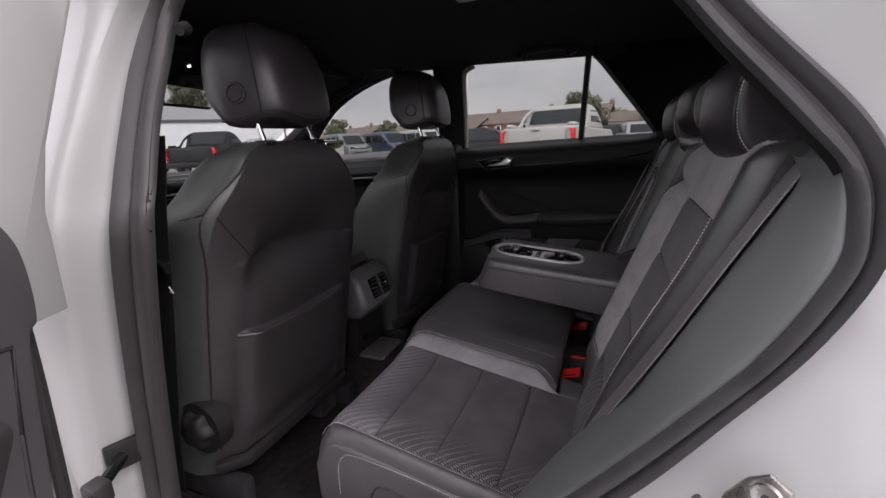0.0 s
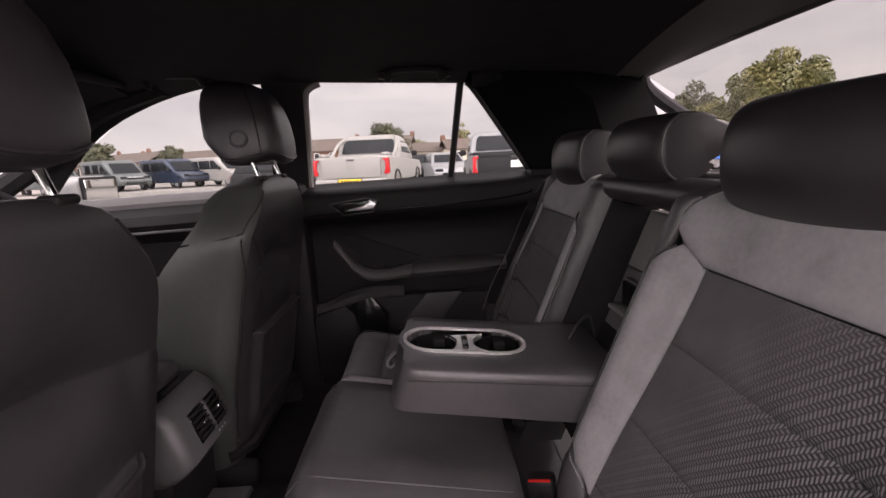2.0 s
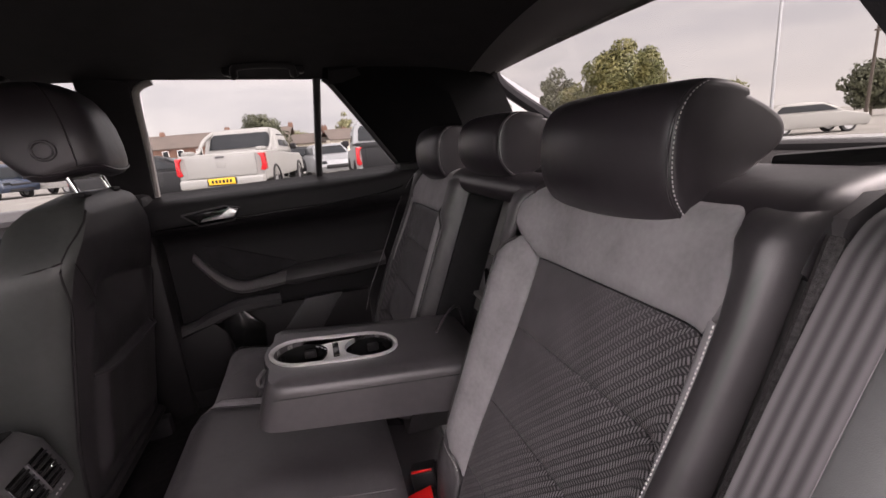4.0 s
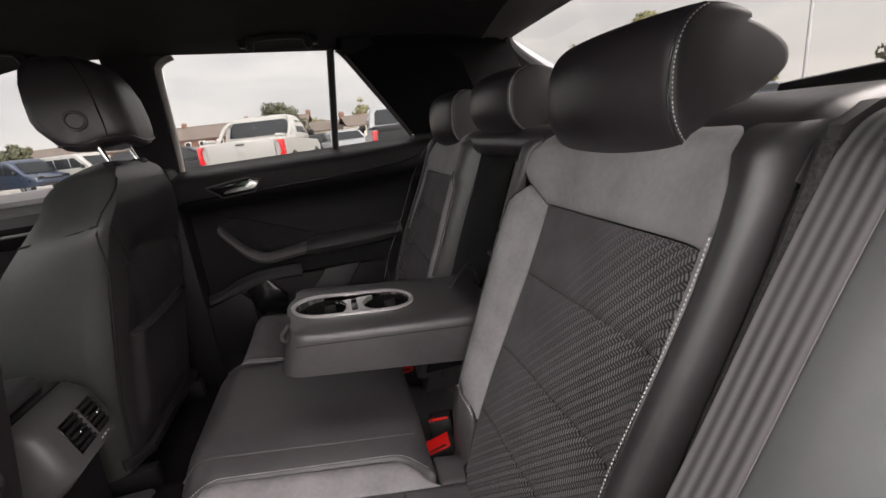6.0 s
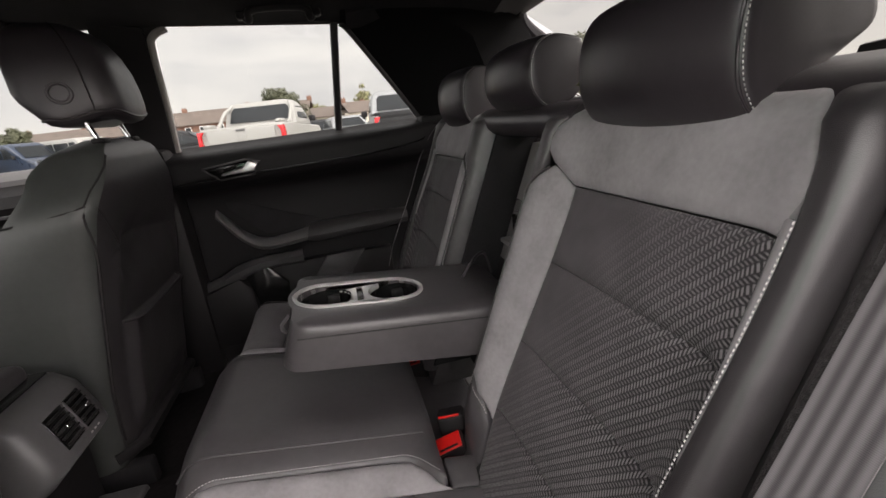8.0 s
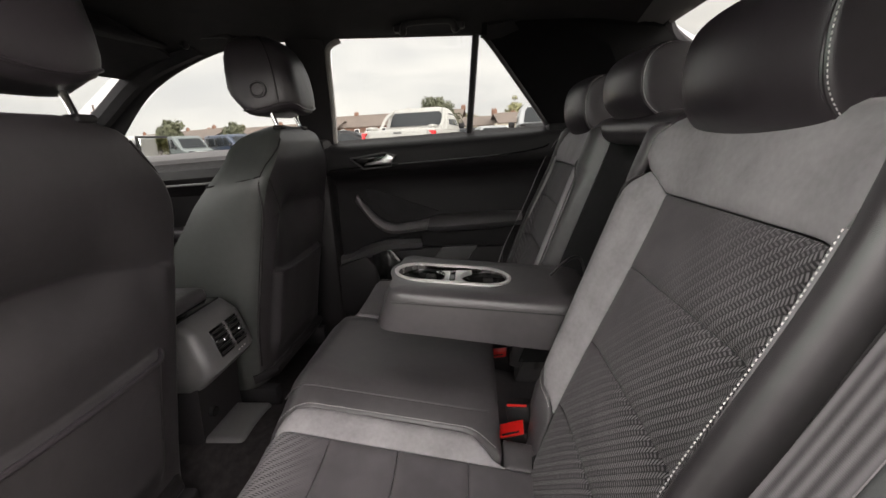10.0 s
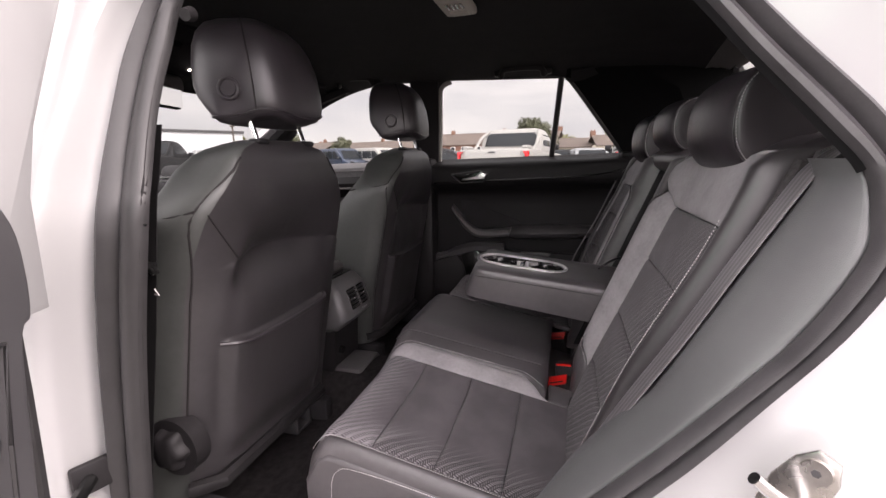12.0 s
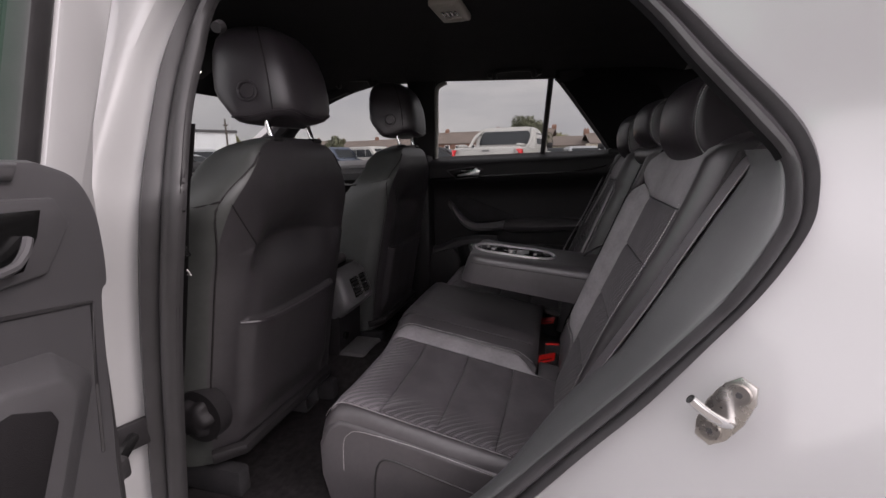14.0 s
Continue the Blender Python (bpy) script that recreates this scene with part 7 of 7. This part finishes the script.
def van(m, paint, label, tall=1.98):
    """Panel-windowed van, nose towards -y of its own axes."""
    t = thing("parked_van", label, "van", "parked vehicles")
    h = tall
    bm = bmesh.new()
    rings = []
    for x, k in ((-0.95, 0.93), (-0.90, 0.99), (-0.6, 1.0), (0.6, 1.0), (0.90, 0.99), (0.95, 0.93)):
        prof = [(-2.35, 0.38), (-2.45, 0.62), (-2.40, 0.92), (-1.55, 1.12), (-0.75, h * 0.93), (-0.45, h), (2.3, h), (2.42, h * 0.92), (2.45, 0.45), (2.4, 0.36)]
        rings.append([(x, y * (1 if k > 0.95 else 0.985), 0.36 + (z - 0.36) * k) for y, z in prof])
    loft(bm, rings)
    bmesh.ops.bevel(bm, geom=bm.edges[:], offset=0.03, segments=2, profile=0.5, affect='EDGES')
    part("body", bm, paint, t)
    bm = bmesh.new()
    prism(bm, [(-0.78, 1.16), (0.78, 1.16), (0.70, h * 0.90), (-0.70, h * 0.90)], "y", -1.56, -1.52, 0.01)
    for v in bm.verts:
        v.co.y += (v.co.z - 1.16) * (0.80 / (h * 0.93 - 1.12)) - 0.02
    part("windscreen", bm, DARK_GLASS, t)
    for s in (-1, 1):
        for y0, y1 in ((-1.05, -0.10), (-0.02, 1.05), (1.13, 2.15)):
            bm = bmesh.new()
            lo = 0.30 if y0 < -1 else 0.0
            prism(bm, [(y0 - 0.05, 1.16), (y1, 1.16), (y1, h * 0.88), (y0 + lo + 0.25 * (lo > 0), h * 0.88)], "x", s * 0.925, s * 0.958, 0.008)
            part("side_window", bm, DARK_GLASS, t)
        for y in (-1.55, 1.50):
            wheel(t, s * 0.82, y, 0.33, 0.22)
        bm = boxes(((s * 0.68, -2.40, 0.86), (0.36, 0.10, 0.16), 0.04, 3))
        part("headlamp", bm, DARK_GLASS, t)
        bm = boxes(((s * 1.05, -1.05, 1.22), (0.18, 0.10, 0.22), 0.04, 3))
        part("door_mirror", bm, PLASTIC, t)
    bm = boxes(((0, -2.43, 0.80), (1.0, 0.06, 0.10), 0.02))
    part("grille", bm, PLASTIC, t)
    bm = boxes(((0, -2.44, 0.50), (1.2, 0.05, 0.12), 0.02))
    part("lower_grille", bm, PLASTIC, t)
    t.matrix_basis = m
    return t


def car_small(m, paint, label):
    """Hatchback, nose towards -y of its own axes."""
    t = thing("parked_car", label, "car", "parked vehicles")
    bm = bmesh.new()
    rings = []
    for x, k in ((-0.88, 0.90), (-0.84, 0.98), (0, 1.0), (0.84, 0.98), (0.88, 0.90)):
        rings.append([(x, y * (0.97 + 0.03 * (k > 0.95)), 0.25 + (z - 0.25) * k) for y, z in ((-2.05, 0.28), (-2.15, 0.55), (-2.0, 0.78), (-1.1, 0.98), (1.95, 0.98), (2.08, 0.85), (2.1, 0.4), (2.0, 0.26))])
    loft(bm, rings)
    bmesh.ops.bevel(bm, geom=bm.edges[:], offset=0.04, segments=2, profile=0.5, affect='EDGES')
    part("body", bm, paint, t)
    bm = bmesh.new()
    rings = []
    for z, y0, y1, w in ((0.96, -1.15, 1.98, 0.80), (1.2, -0.72, 1.85, 0.74), (1.40, -0.30, 1.55, 0.64), (1.47, 0.0, 1.25, 0.56)):
        rings.append([(-w, y0, z), (w, y0, z), (w, y1, z), (-w, y1, z)])
    loft(bm, rings)
    bmesh.ops.bevel(bm, geom=bm.edges[:], offset=0.04, segments=2, profile=0.5, affect='EDGES')
    cab = part("cabin", bm, paint, t)
    bm = bmesh.new()
    prism(bm, [(-0.66, 1.03), (0.66, 1.03), (0.55, 1.36), (-0.55, 1.36)], "y", -1.06, -1.03, 0.006)
    for v in bm.verts:
        v.co.y += (v.co.z - 1.03) * 1.75 - 0.02
    part("windscreen", bm, DARK_GLASS, cab)
    for s in (-1, 1):
        bm = bmesh.new()
        prism(bm, [(-0.85, 1.03), (1.70, 1.03), (1.40, 1.33), (-0.28, 1.33)], "x", s * 0.775, s * 0.80, 0.006)
        for v in bm.verts:
            v.co.x -= s * (v.co.z - 1.03) * 0.30 - s * 0.015
        part("side_glass", bm, DARK_GLASS, cab)
        for y in (-1.30, 1.30):
            wheel(t, s * 0.76, y, 0.31, 0.20)
        bm = boxes(((s * 0.62, -2.05, 0.68), (0.34, 0.14, 0.13), 0.04, 3))
        part("headlamp", bm, DARK_GLASS, t)
        bm = boxes(((s * 0.66, 2.06, 0.80), (0.30, 0.08, 0.14), 0.03, 3))
        part("tail_lamp", bm, TAIL_RED, t)
    bm = boxes(((0, -2.13, 0.50), (1.0, 0.05, 0.16), 0.02))
    part("grille", bm, PLASTIC, t)
    t.matrix_basis = m
    return t


def polar(az, d):
    """A place by its bearing from the cabin (degrees from +y towards +x) and distance."""
    return (-0.35 + d * math.sin(radians(az)), -0.8 + d * math.cos(radians(az)))


def at(az, d, turn=0.0):
    x, y = polar(az, d)
    return pose(x, y, 0, 0, 0, turn)


pickup("parked_pickup", at(-9.6, 11.6, -9), PAINT_OUT_WHITE, PAINT_OUT_WHITE, "white double-cab pickup seen from behind with yellow plate", PLATE_YELLOW, wide=1.06)
pickup("parked_pickup", at(11.6, 9.9, -3), PAINT_SILVER, PAINT_BLACK, "silver pickup with black tailgate and blank paper sign", None, sign=True, bars=False, tall=1.02)
pickup("parked_pickup", at(-52.5, 19.5, 28), PAINT_BLACK, PAINT_BLACK, "black double-cab pickup with pale roof bars", None)
for k, (az, d, p, lb) in enumerate(((-44.5, 40, PAINT_SILVER, "silver van in a row of parked vans"), (-39.6, 37, PAINT_GREY, "slate grey van in a row of parked vans"), (-34.4, 36, PAINT_GREY, "slate grey van parked nose out"), (-29.2, 36, PAINT_BLUE, "dark blue van parked nose out"), (-24.4, 35, PAINT_OUT_WHITE, "white van parked nose out"))):
    van(at(az, d, 52 + 3 * k), p, lb)
car_small(at(-18.5, 40, 58), PAINT_SILVER, "silver hatchback in the parked row")
car_small(at(-16.2, 17, 90), PAINT_BLACK, "dark hatchback behind the white pickup")
car_small(at(-0.6, 24, 8), PAINT_BLACK, "black hatchback parked between the pickups")
car_small(at(2.6, 21, 8), PAINT_SILVER, "silver hatchback parked between the pickups")
car_small(at(-57.5, 33, 95), PAINT_OUT_WHITE, "white hatchback near the warehouse")
car_small(at(-46.0, 30, 80), PAINT_SILVER, "silver hatchback near the warehouse")
van(at(38.0, 27, 80), PAINT_OUT_WHITE, "white van parked beneath the trees")
bm = boxes(((0, 0, 1.25), (1.9, 2.2, 1.3), 0.05))
tb = finish("blue_trailer", bm, PAINT_BRIGHT_BLUE)
tb.matrix_basis = at(35.9, 26, 80)
tagged(tb, "bright blue covered trailer beside the white van", "trailer")
car_small(at(50.5, 30, 60), PAINT_BLUE, "dark blue hatchback parked beyond the rear window")
car_small(at(56.5, 28, 60), PAINT_OUT_WHITE, "white hatchback parked beyond the rear window")


# ---- houses
def terrace(m, n, w, label, wall, roof_h=2.2, eaves=3.6, d=7.0):
    t = thing("terraced_house", label, "house", "houses beyond the car park")
    L = n * w
    bm = boxes(((0, d / 2, eaves / 2), (L, d, eaves)))
    part("wall", bm, wall, t)
    bm = bmesh.new()
    prism(bm, [(-0.35, eaves), (d / 2, eaves + roof_h), (d + 0.35, eaves), (d + 0.35, eaves - 0.15), (d / 2, eaves + roof_h - 0.18), (-0.35, eaves - 0.15)], "x", -L / 2 - 0.2, L / 2 + 0.2)
    rf = part("roof", bm, ROOF_TILE, t)
    for k in range(0, n + 1, 2):
        bm = boxes(((-L / 2 + k * w, d / 2, eaves + roof_h + 0.1), (0.75, 0.5, 0.8), 0.03))
        ch = part("chimney", bm, BRICK, rf)
        for q in (-0.18, 0.18):
            bm = bmesh.new()
            cyl(bm, (-L / 2 + k * w + q, d / 2, eaves + roof_h + 0.48), (-L / 2 + k * w + q, d / 2, eaves + roof_h + 0.70), 0.10, 0.08, 10)
            part("chimney_pot", bm, BRICK, ch)
    for k in range(n):
        x0 = -L / 2 + (k + 0.5) * w
        for x, z in ((x0 - w * 0.22, eaves - 0.95), (x0 + w * 0.22, eaves - 0.95), (x0 - w * 0.22, 1.35)):
            bm = boxes(((x, -0.02, z), (1.0, 0.10, 1.15), 0.02))
            wf = part("window", bm, PLATE_WHITE, t)
            bm = boxes(((x, -0.06, z), (0.82, 0.06, 0.95), 0.01))
            part("pane", bm, DARK_GLASS, wf)
        bm = boxes(((x0 + w * 0.22, -0.03, 1.05), (0.95, 0.10, 2.05), 0.02))
        part("door", bm, PLASTIC_MID, t)
    t.matrix_basis = m
    return t


terrace(at(-12.5, 82, -10), 6, 5.2, "row of brown brick terraced houses with chimneys", BRICK)
terrace(at(-26.5, 95, -20), 7, 5.2, "distant row of brick houses with tiled roofs", BRICK, 1.9, 3.0)
terrace(at(-36.0, 110, -30), 7, 5.2, "far row of brick houses with low roofs", BRICK, 1.9, 3.0)
terrace(at(0.3, 66, 4), 2, 6.0, "cream rendered house pair with tiled roof", RENDER_CREAM, 1.4, 2.5)
terrace(at(8.5, 64, 8), 2, 6.0, "cream rendered house beyond the black tailgate", RENDER_CREAM, 1.5, 2.6)
terrace(at(20.0, 80, 20), 4, 5.5, "brick houses hidden behind trees", BRICK, 1.6, 2.6)

wh = thing("warehouse", "long pale grey clad warehouse with flat roof edge", "warehouse")
bm = boxes(((0, 10, 2.5), (60, 20, 5.0)))
part("wall", bm, WAREHOUSE, wh)
bm = boxes(((0, 10, 5.1), (60.4, 20.4, 0.35)))
part("roof_edge", bm, PLASTIC_MID, wh)
for k in range(30):
    bm = boxes(((-29 + 2 * k, -0.04, 2.5), (0.08, 0.08, 4.9)))
    part("cladding_rib", bm, WAREHOUSE, wh)
wh.matrix_basis = at(-66, 66, 60)


# ---- trees
def tree(m, h, spread, leaf, label, seed, trunk_h=None, dens=1.0, gaps=0.0, size=0.24):
    """Tapered trunk, limbs and a crown of many small leaf clumps."""
    rnd = random.Random(seed)
    t = thing("tree", label, "tree", "trees round the car park")
    th = trunk_h or h * 0.28
    bm = bmesh.new()
    tube(bm, [(0, 0, 0), (0.05, 0.02, th * 0.5), (0, 0.05, th), (0.05, 0, h * 0.62), (0, 0, h * 0.88)], [h * 0.028, h * 0.022, h * 0.019, h * 0.010, h * 0.003], 8)
    tips = []
    for k in range(15):
        a = k * 2.4 + rnd.uniform(-0.4, 0.4)
        z0 = th * 0.8 + (h * 0.75 - th * 0.8) * k / 15
        ln = spread * rnd.uniform(0.6, 1.0) * (1 - 0.45 * k / 15)
        e = Vector((math.cos(a) * ln, math.sin(a) * ln, min(h * 0.93, z0 + ln * rnd.uniform(0.35, 0.8))))
        mid_ = Vector((math.cos(a) * ln * 0.5, math.sin(a) * ln * 0.5, z0 + (e.z - z0) * 0.35))
        tube(bm, [(0, 0, z0), mid_, e], [h * 0.010, h * 0.006, h * 0.002], 5)
        tips += [(mid_, 0.75), (e, 1.0), ((mid_ + e) / 2, 0.9)]
    tips += [(Vector((0, 0, h * 0.9)), 0.9), (Vector((0, 0, h * 0.75)), 1.1)]
    part("trunk", bm, BARK, t)
    verts, faces = [], []
    for p, k in tips:
        R = spread * 0.36 * k * rnd.uniform(0.75, 1.15)
        if rnd.random() < gaps:
            continue
        for _ in range(int(110 * dens)):
            d = Vector((rnd.gauss(0, 1), rnd.gauss(0, 1), rnd.gauss(0, 0.8)))
            d = d.normalized() * R * rnd.uniform(0.35, 1.0) ** 0.6
            c = p + d
            if c.z > h or c.z < th * 0.75:
                continue
            s = size * rnd.uniform(0.5, 1.15)
            n = (d.normalized() + Vector((rnd.uniform(-1, 1), rnd.uniform(-1, 1), rnd.uniform(-0.5, 1)))).normalized()
            a = n.orthogonal().normalized() * s
            b = n.cross(a)
            i0 = len(verts)
            for x, y, q in ((-1, 0, 0), (-0.2, 0.5, 0.14), (1, 0.1, 0), (0.1, -0.55, 0.12), (0, 0, 0.3)):
                verts.append(c + a * x + b * y + n * q * s)
            faces += [(i0, i0 + 1, i0 + 4), (i0 + 1, i0 + 2, i0 + 4), (i0 + 2, i0 + 3, i0 + 4), (i0 + 3, i0, i0 + 4)]
    me = bpy.data.meshes.new("crown")
    me.from_pydata(verts, [], faces)
    me.materials.append(leaf)
    cr = new("crown", me)
    cr.parent = t
    cr["kind"] = "stuff"
    t.matrix_basis = m
    return t


tree(at(39.3, 46), 8.7, 3.6, LEAF_AUTUMN, "broad autumn tree with yellowing green leaves", 3, 1.4, 6.0, 0.0, 0.20)
tree(at(32.0, 50), 7.6, 2.6, LEAF_GREEN, "smaller green tree beside the autumn tree", 5, 1.2, 1.1)
tree(at(34.2, 48), 5.6, 2.2, LEAF_AUTUMN, "low yellowing tree at the car park edge", 6, 0.9, 1.0)
tree(at(44.5, 60), 4.6, 2.4, LEAF_GREEN, "low green tree behind the parked cars", 7, 0.8, 1.0)
tree(at(50.4, 58), 6.0, 1.3, LEAF_PALE, "thin pale birch with sparse leaves", 8, 1.6, 0.35, 0.3, 0.22)
tree(at(61, 60), 5.2, 2.6, LEAF_GREEN, "green tree far behind the rear window", 9, 0.9, 1.0)
tree(at(67, 64), 6.0, 3.0, LEAF_AUTUMN, "yellowing tree far behind the rear window", 10, 0.9, 1.0)
tree(at(-4.5, 62), 6.4, 2.9, LEAF_GREEN, "dense dark green tree behind the white pickup", 11, 1.8, 3.0, 0.0, 0.20)
tree(at(5.2, 72), 7.2, 1.7, LEAF_PALE, "pale thin tree above the cream house", 12, 2.0, 0.35, 0.3, 0.24)
tree(at(13.0, 55), 7.5, 2.2, LEAF_AUTUMN, "yellowing tree behind the second pickup", 13, 2.2, 0.7, 0.1)
tree(at(-0.6, 75), 4.8, 1.9, LEAF_PALE, "pale low tree between the houses", 14, 1.0, 0.5)
tree(at(-35.6, 70), 5.0, 2.2, LEAF_GREEN, "dark green tree above the parked vans", 15, 1.1, 1.1)
tree(at(-29.2, 90), 5.6, 2.4, LEAF_GREEN, "green tree among the distant houses", 16, 1.2, 1.0)
tree(at(-41.0, 84), 5.8, 2.4, LEAF_AUTUMN, "yellowing tree near the warehouse corner", 17, 1.2, 0.9)
tree(at(24.5, 62), 6.0, 2.4, LEAF_GREEN, "green tree beside the brick houses", 18, 1.2, 1.0)


def post(m, h, r, material, label, head=True):
    t = thing("lamp_post", label, "lamp post", "posts round the car park")
    bm = bmesh.new()
    cyl(bm, (0, 0, 0), (0, 0, h), r, r * 0.6, 12)
    part("pole", bm, material, t)
    if head:
        bm = boxes(((0.25, 0, h), (0.7, 0.22, 0.10), 0.03))
        part("lamp_head", bm, material, t)
    else:
        bm = boxes(((0, 0, h - 0.5), (0.5, 0.1, 0.1), 0.02))
        part("cross_arm", bm, material, t)
    t.matrix_basis = m
    return t


post(at(53.6, 24), 9.0, 0.075, GALV, "tall galvanised lamp post at the car park edge")
post(at(60.7, 36), 5.6, 0.10, DARK_POST, "dark timber pole with a short cross arm", False)
post(at(46.5, 50), 4.6, 0.09, DARK_POST, "short dark timber pole by the trees", False)
post(at(-41.7, 40), 4.4, 0.10, DARK_POST, "dark pole near the warehouse", False)
